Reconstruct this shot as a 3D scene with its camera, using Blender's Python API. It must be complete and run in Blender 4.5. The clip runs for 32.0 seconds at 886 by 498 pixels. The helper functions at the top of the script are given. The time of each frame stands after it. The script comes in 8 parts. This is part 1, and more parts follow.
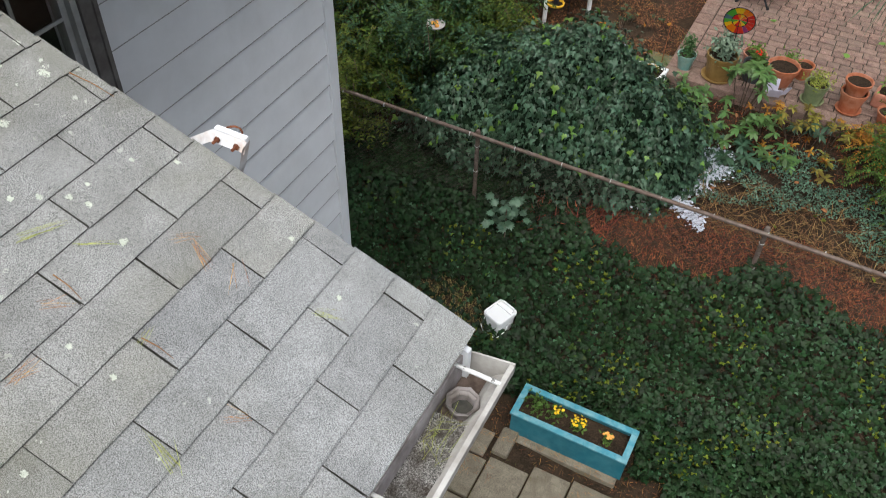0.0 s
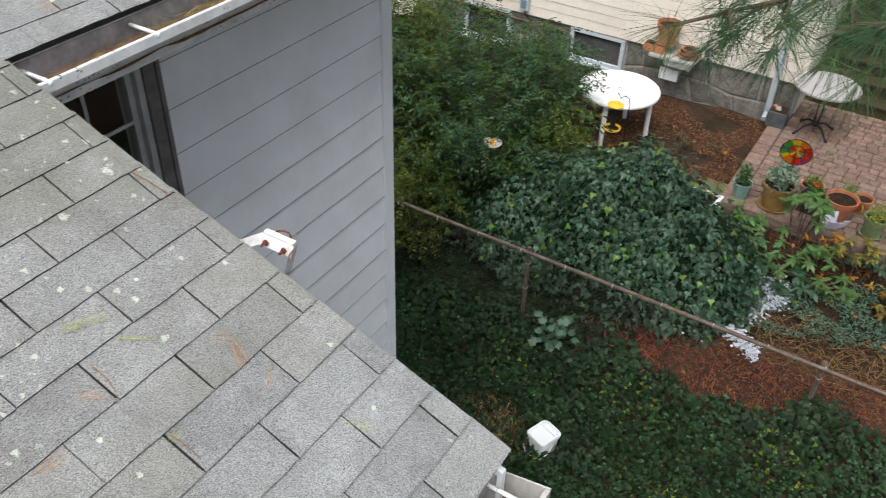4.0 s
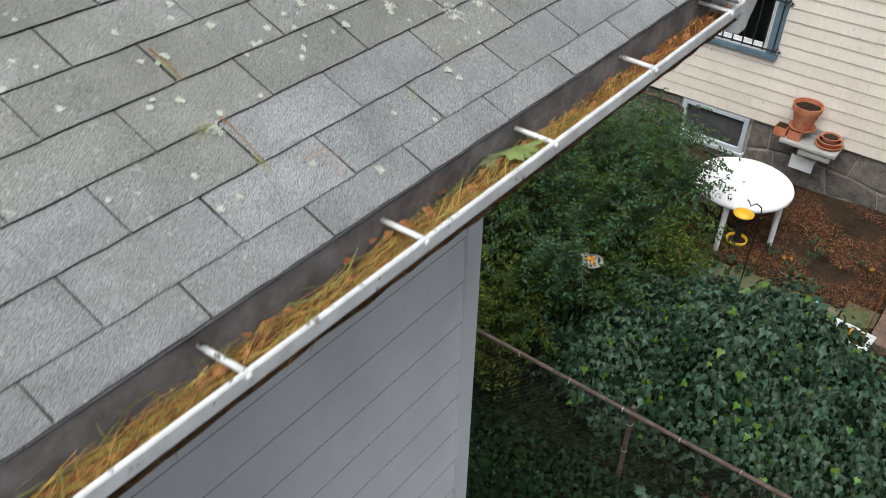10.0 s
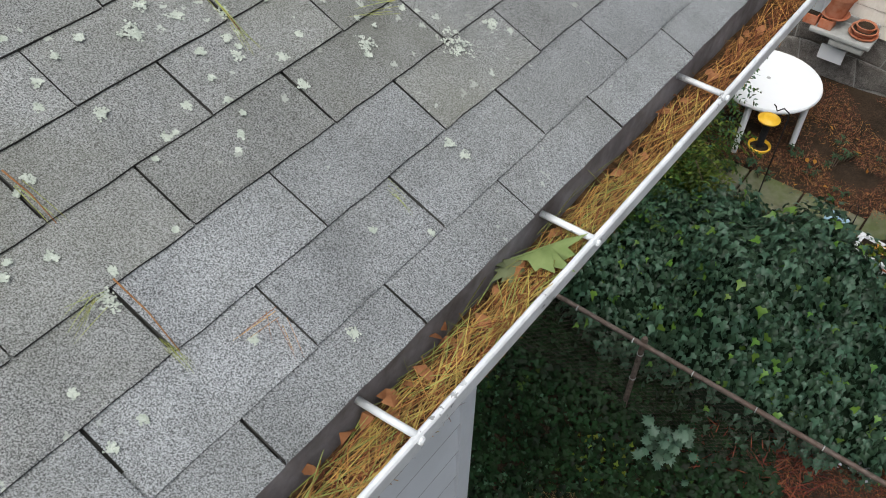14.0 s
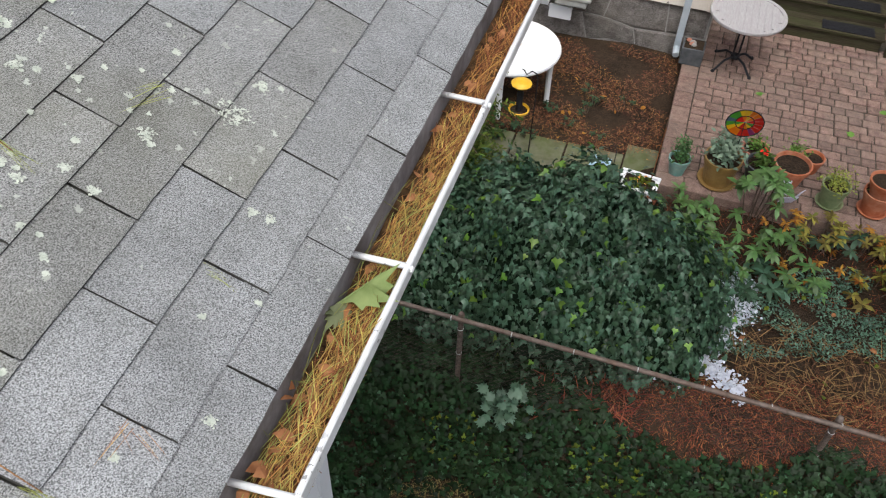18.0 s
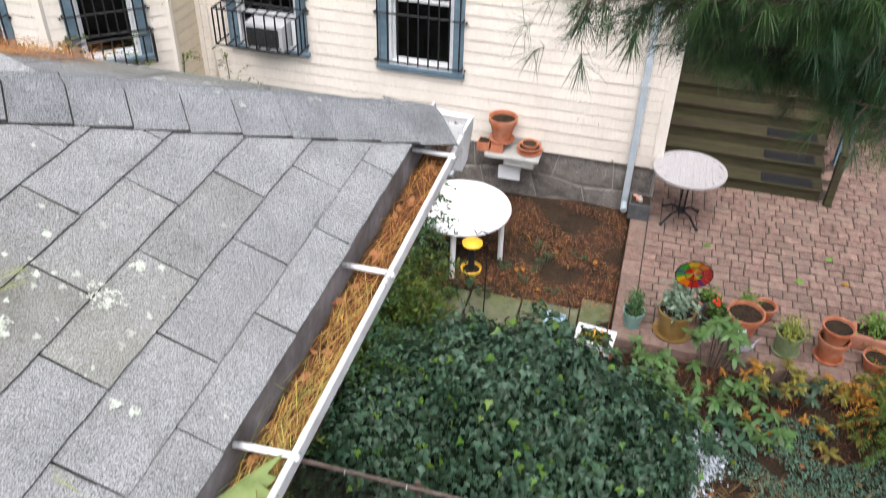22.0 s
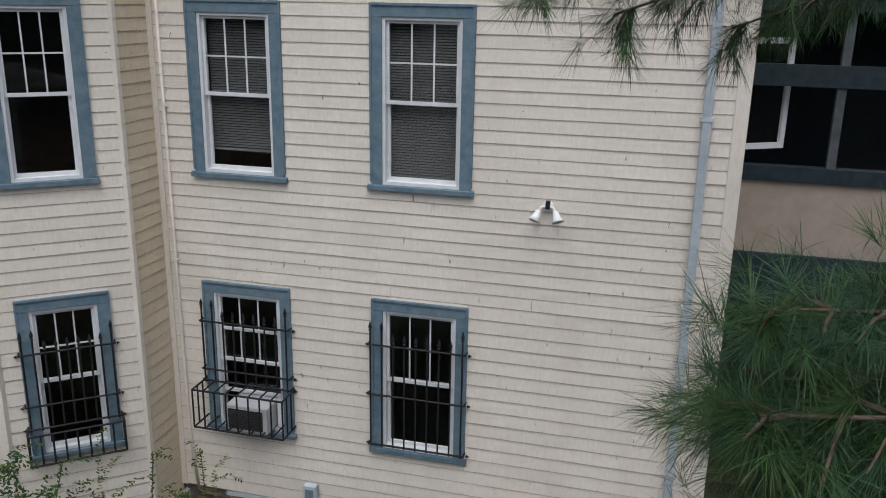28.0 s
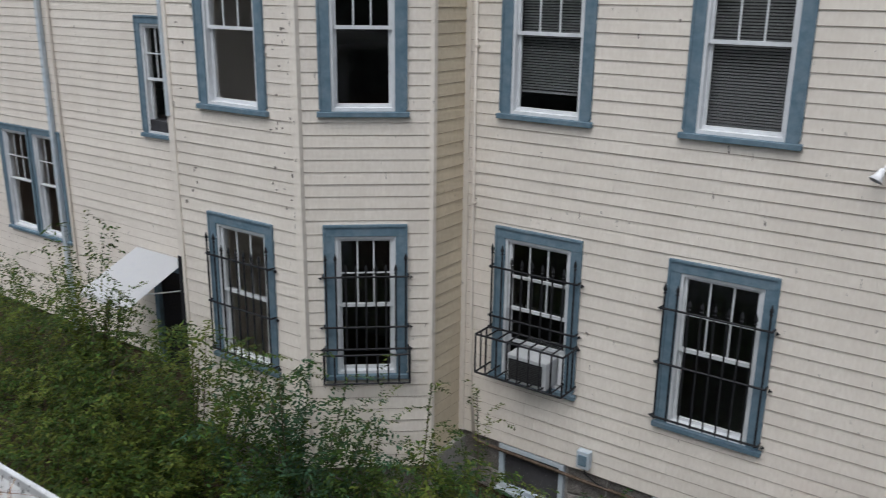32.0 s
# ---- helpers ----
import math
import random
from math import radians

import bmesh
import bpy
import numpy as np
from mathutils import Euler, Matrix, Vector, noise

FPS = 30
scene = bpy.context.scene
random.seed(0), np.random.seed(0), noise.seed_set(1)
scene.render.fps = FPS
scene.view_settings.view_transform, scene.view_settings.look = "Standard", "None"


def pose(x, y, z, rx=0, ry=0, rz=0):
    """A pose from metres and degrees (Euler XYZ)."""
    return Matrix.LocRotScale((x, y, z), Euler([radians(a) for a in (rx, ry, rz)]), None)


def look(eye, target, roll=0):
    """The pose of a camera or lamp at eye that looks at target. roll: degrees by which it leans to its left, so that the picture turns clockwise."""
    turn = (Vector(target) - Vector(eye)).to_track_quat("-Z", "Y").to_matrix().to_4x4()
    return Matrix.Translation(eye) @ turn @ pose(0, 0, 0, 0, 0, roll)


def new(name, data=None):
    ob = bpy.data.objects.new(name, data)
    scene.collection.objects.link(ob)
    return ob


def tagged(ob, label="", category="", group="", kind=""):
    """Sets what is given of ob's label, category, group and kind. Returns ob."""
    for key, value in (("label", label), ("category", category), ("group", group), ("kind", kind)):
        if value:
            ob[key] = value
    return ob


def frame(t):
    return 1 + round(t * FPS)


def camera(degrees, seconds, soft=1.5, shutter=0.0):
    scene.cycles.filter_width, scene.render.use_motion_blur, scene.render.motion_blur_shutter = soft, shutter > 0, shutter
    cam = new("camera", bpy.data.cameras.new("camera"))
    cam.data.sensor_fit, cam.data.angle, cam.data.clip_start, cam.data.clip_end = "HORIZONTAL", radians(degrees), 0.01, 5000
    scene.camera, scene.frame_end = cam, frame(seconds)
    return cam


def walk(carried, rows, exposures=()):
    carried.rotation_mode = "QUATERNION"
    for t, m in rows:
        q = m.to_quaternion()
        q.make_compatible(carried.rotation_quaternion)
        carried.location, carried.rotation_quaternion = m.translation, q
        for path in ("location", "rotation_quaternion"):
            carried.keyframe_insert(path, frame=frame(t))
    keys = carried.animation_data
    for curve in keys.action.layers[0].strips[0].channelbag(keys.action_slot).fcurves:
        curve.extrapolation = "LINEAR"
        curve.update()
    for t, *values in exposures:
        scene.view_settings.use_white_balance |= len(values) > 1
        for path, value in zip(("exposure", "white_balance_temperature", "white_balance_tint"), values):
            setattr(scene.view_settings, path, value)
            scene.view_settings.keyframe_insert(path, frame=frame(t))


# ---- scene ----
EXPOSURES = [(0, 0.82, 6480, 7), (9, 0.6, 6450, 6.5), (11, 0.42, 6400, 6.2), (13, 0.26, 6300, 6), (16, 0.6, 6350, 8), (17.5, 0.62, 6370, 9), (20, 0.82, 6400, 10.5), (21, 1.0, 6400, 10.5), (22.2, 1.12, 6350, 12), (23, 0.62, 6350, 12),
             (24, 0.1, 6380, 12), (25, 0.1, 6400, 11.5), (28, -0.16, 6150, 9.5), (30, 0.0, 6400, 8.5), (32, -0.12, 6080, 8.5)]
cam = camera(54.84, 32.0, soft=1.0, shutter=0.25)
PATH = [
    (0, -0.026, -0.015, 6.028, 44.62, -1.33, 27.58),
    (0.5, -0.034, -0.009, 6.033, 47.46, -1.40, 27.52),
    (1, -0.052, -0.000, 6.033, 50.48, -1.45, 27.42),
    (1.5, -0.058, 0.006, 6.035, 52.26, -1.48, 27.33),
    (2, -0.046, 0.013, 6.045, 52.23, -1.49, 27.28),
    (2.5, -0.034, 0.009, 6.046, 52.24, -1.51, 27.22),
    (3, -0.027, -0.003, 6.029, 52.24, -1.51, 27.17),
    (3.5, -0.016, 0.004, 6.021, 52.27, -1.53, 27.14),
    (4, -0.008, 0.004, 6.020, 52.12, -1.42, 32.20),
    (4.5, -0.015, -0.016, 6.024, 52.05, -1.35, 36.51),
    (6.5, -0.438, 0.338, 6.017, 52.20, -1.27, 37.75),
    (7, -0.682, 0.587, 6.060, 52.23, -1.24, 37.91),
    (7.5, -0.931, 0.878, 6.086, 52.22, -1.30, 37.94),
    (8, -1.105, 1.156, 5.999, 52.25, -1.30, 37.94),
    (8.5, -1.123, 1.180, 5.879, 52.24, -1.24, 37.88),
    (9, -1.073, 1.170, 5.836, 52.21, -1.26, 37.84),
    (9.5, -1.103, 1.335, 5.875, 52.29, -1.23, 37.79),
    (10, -1.296, 1.683, 5.930, 52.28, -1.27, 37.74),
    (10.5, -1.572, 2.090, 5.993, 52.30, -1.19, 37.65),
    (11, -1.779, 2.378, 6.036, 52.48, -1.12, 37.50),
    (11.5, -1.832, 2.393, 6.078, 45.30, -1.02, 37.42),
    (12, -1.859, 2.336, 6.117, 40.66, -0.97, 37.50),
    (12.5, -1.854, 2.283, 6.124, 40.72, -1.04, 37.55),
    (13, -1.834, 2.267, 6.082, 42.57, -1.07, 37.52),
    (13.5, -1.806, 2.278, 5.998, 42.63, -1.08, 37.55),
    (15.5, -1.737, 2.384, 5.952, 42.42, -1.22, 36.67),
    (16, -1.765, 2.350, 5.987, 42.45, -1.29, 33.10),
    (16.5, -1.791, 2.324, 6.019, 42.52, -1.40, 28.74),
    (17, -1.798, 2.305, 6.063, 42.58, -1.45, 25.36),
    (17.5, -1.835, 2.278, 6.097, 42.64, -1.48, 21.31),
    (18, -1.812, 2.290, 6.103, 42.65, -1.54, 18.24),
    (18.5, -1.819, 2.303, 6.122, 42.70, -1.53, 14.40),
    (19, -1.832, 2.322, 6.138, 42.65, -1.49, 13.70),
    (19.5, -1.820, 2.344, 6.134, 38.36, -1.48, 14.23),
    (20, -1.790, 2.366, 6.117, 31.74, -1.44, 14.55),
    (20.5, -1.736, 2.380, 6.106, 31.61, -1.30, 14.74),
    (21, -1.712, 2.397, 6.083, 36.53, -1.23, 14.93),
    (21.5, -1.691, 2.411, 6.065, 42.89, -1.25, 15.18),
    (22, -1.695, 2.429, 6.064, 53.25, -1.37, 15.34),
    (22.5, -1.690, 2.463, 6.109, 64.46, -1.49, 15.48),
    (23, -1.742, 2.475, 6.135, 72.93, -1.44, 15.47),
    (23.5, -1.761, 2.468, 6.159, 72.88, -1.39, 15.49),
    (24, -1.780, 2.470, 6.213, 72.85, -1.35, 15.51),
    (24.5, -1.865, 2.426, 6.375, 72.80, -1.52, 15.15),
    (25, -1.881, 2.423, 6.555, 72.86, -1.43, 15.12),
    (25.5, -1.881, 2.413, 6.567, 72.93, -1.41, 15.14),
    (27.5, -2.113, 3.467, 6.433, 73.50, -0.99, 14.60),
    (28, -2.106, 3.621, 6.444, 73.42, -1.00, 14.60),
    (28.5, -2.081, 3.661, 6.380, 73.36, -0.96, 14.51),
    (29, -2.078, 3.762, 6.253, 73.39, -0.97, 14.52),
    (29.5, -2.067, 3.900, 6.027, 73.13, -0.98, 14.57),
    (30, -2.017, 3.981, 5.924, 73.21, -0.95, 14.71),
    (30.5, -2.024, 4.006, 5.899, 73.24, -0.92, 14.73),
    (31, -2.088, 3.985, 5.881, 73.18, -0.83, 21.61),
    (31.5, -2.145, 3.927, 5.848, 73.16, -0.80, 28.25),
    (32, -2.201, 3.901, 5.839, 73.05, -0.69, 35.13),
]
walk(cam, [(t, pose(*row)) for t, *row in PATH], EXPOSURES)

# overcast daylight
world = bpy.data.worlds.new("overcast_sky")
scene.world = world
world.use_nodes = True
wn, wl = world.node_tree.nodes, world.node_tree.links
sky = wn.new("ShaderNodeTexSky")
sky.sky_type, sky.sun_disc = "NISHITA", False
sky.sun_elevation, sky.sun_rotation = radians(63), radians(170)
sky.air_density, sky.dust_density = 1.0, 5.0
grey = wn.new("ShaderNodeHueSaturation")
grey.inputs["Saturation"].default_value = 0.45
wl.new(sky.outputs[0], grey.inputs["Color"])
wl.new(grey.outputs[0], wn["Background"].inputs["Color"])
wn["Background"].inputs["Strength"].default_value = 0.15
sun = new("sun", bpy.data.lights.new("sun", "SUN"))
sun.data.energy, sun.data.angle, sun.data.color = 1.2, radians(55), (1.0, 0.985, 0.965)
sun.matrix_world = look((1.0, -5.8, 11.5), (0, 0, 0))
sun.location = (0, 0, 30)

# ---- materials ----
def mat(name, dark, light, scale=8.0, rough=0.8, bump=0.0, fine=0.0, stain=None, stain_scale=1.2, stain_amount=0.5,
        metal=0.0, random_value=0.0, stretch=(1, 1, 1), spots=None, spot_scale=30.0, spot_size=0.2, through_light=0.0, island=0.0, fine_scale=300.0, bump_distance=0.004, spec=None):
    """A rough real surface: two-colour grain, wider stains, small spots, bump, and a change of value from piece to piece."""
    m = bpy.data.materials.new(name)
    m.use_nodes = True
    n, l = m.node_tree.nodes, m.node_tree.links
    b = n["Principled BSDF"]
    geo = n.new("ShaderNodeNewGeometry")
    mp = n.new("ShaderNodeMapping")
    mp.inputs["Scale"].default_value = stretch
    l.new(geo.outputs["Position"], mp.inputs["Vector"])

    def tex(sc, detail=6.0, rg=0.6):
        t = n.new("ShaderNodeTexNoise")
        t.inputs["Scale"].default_value, t.inputs["Detail"].default_value, t.inputs["Roughness"].default_value = sc, detail, rg
        l.new(mp.outputs[0], t.inputs["Vector"])
        return t

    def ramp(src, lo, hi, a=(0, 0, 0, 1), c=(1, 1, 1, 1)):
        r = n.new("ShaderNodeValToRGB")
        r.color_ramp.elements[0].position, r.color_ramp.elements[1].position = lo, hi
        r.color_ramp.elements[0].color, r.color_ramp.elements[1].color = a, c
        l.new(src, r.inputs["Fac"])
        return r.outputs["Color"]

    def mix(fac, a, c, kind="MIX"):
        x = n.new("ShaderNodeMix")
        x.data_type, x.blend_type = "RGBA", kind
        for sock, v in ((x.inputs[0], fac), (x.inputs[6], a), (x.inputs[7], c)):
            if isinstance(v, (int, float)):
                sock.default_value = v
            elif isinstance(v, tuple):
                sock.default_value = (*v, 1)[:4]
            else:
                l.new(v, sock)
        return x.outputs[2]

    grain = tex(scale)
    col = ramp(grain.outputs["Fac"], 0.32, 0.68, (*dark, 1), (*light, 1))
    height = grain.outputs["Fac"]
    if fine:
        f = tex(fine_scale, 3.0, 0.75)
        col = mix(fine, col, ramp(f.outputs["Fac"], 0.39, 0.61), "OVERLAY")
        height = f.outputs["Fac"]
    if stain:
        s = tex(stain_scale, 8.0, 0.65)
        k = n.new("ShaderNodeMath")
        k.operation = "MULTIPLY"
        k.inputs[1].default_value = stain_amount
        l.new(ramp(s.outputs["Fac"], 0.42, 0.66), k.inputs[0])
        col = mix(k.outputs[0], col, stain)
    if spots:
        v = n.new("ShaderNodeTexVoronoi")
        v.inputs["Scale"].default_value = spot_scale
        w = n.new("ShaderNodeVectorMath")
        w.operation = "ADD"
        wob = tex(spot_scale * 3, 3.0)
        sc = n.new("ShaderNodeVectorMath")
        sc.operation = "SCALE"
        sc.inputs["Scale"].default_value = 0.9 / spot_scale
        l.new(wob.outputs["Color"], sc.inputs[0])
        l.new(mp.outputs[0], w.inputs[0])
        l.new(sc.outputs[0], w.inputs[1])
        l.new(w.outputs[0], v.inputs["Vector"])
        pick = n.new("ShaderNodeSeparateColor")
        l.new(v.outputs["Color"], pick.inputs[0])
        size = n.new("ShaderNodeMath")
        size.operation = "MULTIPLY"
        size.inputs[1].default_value = spot_size
        l.new(pick.outputs[0], size.inputs[0])
        less = n.new("ShaderNodeMath")
        less.operation = "LESS_THAN"
        l.new(v.outputs["Distance"], less.inputs[0])
        l.new(size.outputs[0], less.inputs[1])
        few = n.new("ShaderNodeMath")
        few.operation = "MULTIPLY"
        big = tex(1.6, 2.0)
        l.new(less.outputs[0], few.inputs[0])
        l.new(ramp(big.outputs["Fac"], 0.44, 0.56), few.inputs[1])
        col = mix(few.outputs[0], col, spots)
    if random_value or island:
        hs = n.new("ShaderNodeHueSaturation")
        mr = n.new("ShaderNodeMapRange")
        amount = random_value or island
        mr.inputs[3].default_value, mr.inputs[4].default_value = 1 - amount, 1 + amount
        if random_value:
            oi = n.new("ShaderNodeObjectInfo")
            l.new(oi.outputs["Random"], mr.inputs[0])
        else:
            l.new(geo.outputs["Random Per Island"], mr.inputs[0])
            hue = n.new("ShaderNodeMapRange")
            hue.inputs[3].default_value, hue.inputs[4].default_value = 0.5 - 0.06 * island, 0.5 + 0.03 * island
            l.new(geo.outputs["Random Per Island"], hue.inputs[0])
            l.new(hue.outputs[0], hs.inputs["Hue"])
        l.new(mr.outputs[0], hs.inputs["Value"])
        l.new(col, hs.inputs["Color"])
        col = hs.outputs[0]
    l.new(col, b.inputs["Base Color"])
    b.inputs["Roughness"].default_value, b.inputs["Metallic"].default_value = rough, metal
    b.inputs["Specular IOR Level"].default_value = spec if spec is not None else 0.5 if rough < 0.5 else 0.14
    if bump:
        bp = n.new("ShaderNodeBump")
        bp.inputs["Strength"].default_value, bp.inputs["Distance"].default_value = bump, bump_distance
        l.new(height, bp.inputs["Height"])
        l.new(bp.outputs[0], b.inputs["Normal"])
    if through_light:
        tr = n.new("ShaderNodeBsdfTranslucent")
        l.new(col, tr.inputs["Color"])
        sh = n.new("ShaderNodeMixShader")
        sh.inputs[0].default_value = through_light
        l.new(b.outputs[0], sh.inputs[1])
        l.new(tr.outputs[0], sh.inputs[2])
        l.new(sh.outputs[0], n["Material Output"].inputs["Surface"])
    return m


def glass(name, tint=(0.02, 0.022, 0.025), rough=0.03):
    m = bpy.data.materials.new(name)
    m.use_nodes = True
    b = m.node_tree.nodes["Principled BSDF"]
    b.inputs["Base Color"].default_value = (1, 1, 1, 1)
    b.inputs["Transmission Weight"].default_value = 1.0
    b.inputs["Roughness"].default_value, b.inputs["IOR"].default_value = rough, 1.45
    return m


# dark asphalt of the cut edges; also draws the shadow lines between courses
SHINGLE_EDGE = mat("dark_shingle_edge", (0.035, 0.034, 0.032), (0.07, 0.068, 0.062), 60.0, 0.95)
SHINGLE = mat("asphalt_shingle", (0.172, 0.174, 0.168), (0.236, 0.239, 0.236), 7.0, 0.95, 0.5, fine=0.72, stain=(0.142, 0.140, 0.102), stain_scale=1.0, stain_amount=0.6,
              random_value=0.10, spots=(0.37, 0.39, 0.34), spot_scale=30.0, spot_size=0.25, fine_scale=400.0)
SHINGLE_CLEAN = mat("clean_asphalt_shingle", (0.178, 0.183, 0.185), (0.252, 0.258, 0.262), 7.0, 0.95, 0.5, fine=0.72, stain=(0.16, 0.16, 0.135), stain_scale=1.6, stain_amount=0.3,
                    random_value=0.10, spots=(0.37, 0.39, 0.35), spot_scale=30.0, spot_size=0.16, fine_scale=400.0)
CAP = mat("cap_shingle", (0.1287, 0.1339, 0.1385), (0.1983, 0.2043, 0.2096), 7.0, 0.95, 0.5, fine=0.72, random_value=0.09, fine_scale=400.0, spots=(0.37, 0.39, 0.36), spot_scale=18.0, spot_size=0.22)
UNDERLAY = mat("dark_underlay", (0.03, 0.03, 0.028), (0.06, 0.058, 0.05), 40.0, 0.95)
# dark lip colour of the siding, standing in for shadow below the laps
SIDING_LAP_SHADE = mat("lap_shade_edge", (0.22, 0.22, 0.225), (0.32, 0.32, 0.325), 12.0, 0.8)
GREY_SIDING = mat("grey_siding", (0.625, 0.645, 0.675), (0.695, 0.715, 0.745), 3.0, 0.6, 0.05, stain=(0.48, 0.49, 0.49), stain_scale=2.5, stain_amount=0.3, random_value=0.015)
GUTTER_WHITE = mat("white_gutter_paint", (0.62, 0.63, 0.64), (0.78, 0.79, 0.80), 14.0, 0.45, 0.05, stain=(0.35, 0.35, 0.34), stain_scale=9.0, stain_amount=0.5, spots=(0.13, 0.13, 0.125), spot_scale=48.0, spot_size=0.34)
GUTTER_IN = mat("dirty_gutter_metal", (0.1870, 0.1700, 0.1742), (0.3230, 0.3017, 0.3060), 9.0, 0.8, 0.2, stain=(0.08, 0.065, 0.05), stain_scale=6.0, stain_amount=0.8)
# darker strip on the board butts, painting the shadow line under each lap
BUTT_SHADE = mat("board_butt_shade", (0.24, 0.19, 0.15), (0.35, 0.285, 0.23), 10.0, 0.85)
CREAM = mat("cream_clapboard_paint", (0.655, 0.60, 0.53), (0.73, 0.68, 0.61), 12.0, 0.7, 0.1, stain=(0.59, 0.535, 0.47), stain_scale=0.7, stain_amount=0.45, stretch=(3, 3, 1), random_value=0.035, spots=(0.20, 0.18, 0.16), spot_scale=4.2, spot_size=0.13)
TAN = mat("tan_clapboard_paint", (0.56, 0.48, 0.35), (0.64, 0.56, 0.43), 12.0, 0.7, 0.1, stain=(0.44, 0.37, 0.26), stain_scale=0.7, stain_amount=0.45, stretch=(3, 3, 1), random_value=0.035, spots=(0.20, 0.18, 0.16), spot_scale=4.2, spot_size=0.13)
BLUE_TRIM = mat("slate_blue_trim_paint", (0.09, 0.147, 0.19), (0.14, 0.205, 0.255), 12.0, 0.6, 0.1, stain=(0.25, 0.29, 0.32), stain_scale=7.0, stain_amount=0.3)
WHITE = mat("white_vinyl", (0.5676, 0.5848, 0.6020), (0.6708, 0.6880, 0.7052), 10.0, 0.4)
IRON = mat("black_iron", (0.012, 0.012, 0.014), (0.025, 0.025, 0.028), 30.0, 0.5, 0.1)
# near-black, so the shade of the unlit rooms is in the colour
ROOM = mat("unlit_room_shade", (0.035, 0.035, 0.038), (0.06, 0.06, 0.065), 3.0, 0.9)
BLIND = mat("window_blind", (0.12, 0.124, 0.124), (0.17, 0.176, 0.176), 20.0, 0.6)
GLASS = glass("window_glass")
STONE = mat("foundation_stone", (0.12, 0.107, 0.098), (0.25, 0.232, 0.215), 9.0, 0.85, 0.6, fine=0.4, fine_scale=90.0, stain=(0.12, 0.105, 0.085), stain_scale=4.0, random_value=0.2, bump_distance=0.02)
MORTAR = mat("mortar", (0.25, 0.24, 0.225), (0.36, 0.345, 0.325), 25.0, 0.9, 0.3)
SOIL = mat("garden_soil", (0.0180, 0.0126, 0.0084), (0.0450, 0.0300, 0.0192), 9.0, 0.95, 0.8, fine=0.5, fine_scale=60.0, stain=(0.06, 0.04, 0.025), stain_scale=1.5, stain_amount=0.6, bump_distance=0.02)
MULCH = mat("red_mulch", (0.1116, 0.0326, 0.0163), (0.3570, 0.1157, 0.0517), 30.0, 0.9, 0.5, island=0.55)
STRAW = mat("pine_straw", (0.17, 0.075, 0.025), (0.40, 0.20, 0.065), 30.0, 0.8, island=0.65)
PAVER = mat("clay_paver", (0.1535, 0.0977, 0.0791), (0.2651, 0.1767, 0.1460), 14.0, 0.85, 0.4, fine=0.4, fine_scale=160.0, stain=(0.17, 0.14, 0.115), stain_scale=2.2, stain_amount=0.5, random_value=0.16)
SLAB = mat("old_concrete", (0.13, 0.113, 0.085), (0.215, 0.19, 0.148), 10.0, 0.9, 0.4, fine=0.4, fine_scale=140.0, stain=(0.12, 0.105, 0.075), stain_scale=2.8, stain_amount=0.7, random_value=0.08)
IVY = mat("ivy_leaf", (0.0062, 0.0172, 0.0059), (0.0167, 0.0372, 0.0129), 4.0, 0.45, through_light=0.05, island=0.6, spec=0.12)
IVY_BUSH = mat("ivy_bush_leaf", (0.0192, 0.0496, 0.0256), (0.0560, 0.1056, 0.0624), 4.0, 0.38, through_light=0.05, island=0.55, spec=0.3)
YELLOW_LEAF = mat("yellowing_leaf", (0.0583, 0.0966, 0.0108), (0.1346, 0.1590, 0.0161), 5.0, 0.5, through_light=0.3, island=0.4)
SHRUB = mat("shrub_leaf", (0.0216, 0.0465, 0.0079), (0.0476, 0.0823, 0.0159), 2.0, 0.5, through_light=0.18, island=0.5)
SHRUB_BLUE = mat("cool_shrub_leaf", (0.0224, 0.0581, 0.0284), (0.0515, 0.1003, 0.0515), 2.0, 0.5, through_light=0.18, island=0.45)
PINE = mat("pine_needle", (0.0155, 0.0412, 0.0105), (0.0614, 0.1202, 0.0367), 3.0, 0.45, spec=0.25, through_light=0.2, island=0.5)
BARK = mat("bark", (0.05, 0.035, 0.025), (0.14, 0.105, 0.08), 25.0, 0.9, 0.6)
RUST_PIPE = mat("rusty_galvanised_pipe", (0.10, 0.075, 0.06), (0.21, 0.175, 0.155), 20.0, 0.7, 0.2, metal=0.4, stain=(0.13, 0.07, 0.045), stain_scale=5.0)
WIRE = mat("rusty_wire", (0.045, 0.032, 0.027), (0.10, 0.08, 0.07), 20.0, 0.7, metal=0.3)
TEAL = mat("teal_paint", (0.014, 0.105, 0.145), (0.022, 0.145, 0.19), 6.0, 0.5, 0.05, stain=(0.10, 0.26, 0.29), stain_scale=5.0, stain_amount=0.35)
TERRACOTTA = mat("terracotta", (0.34, 0.10, 0.045), (0.47, 0.165, 0.085), 12.0, 0.8, 0.15, stain=(0.40, 0.26, 0.19), stain_scale=6.0, stain_amount=0.4)
PLASTIC_WHITE = mat("white_plastic", (0.74, 0.75, 0.77), (0.82, 0.83, 0.85), 8.0, 0.35, stain=(0.6, 0.6, 0.58), stain_scale=8.0, stain_amount=0.25)
OLD_WOOD = mat("mossy_old_timber", (0.0256, 0.0208, 0.0136), (0.0624, 0.0496, 0.0320), 10.0, 0.9, 0.4, stretch=(0.6, 8, 8), stain=(0.06, 0.07, 0.026), stain_scale=2.0, stain_amount=0.6, random_value=0.1)

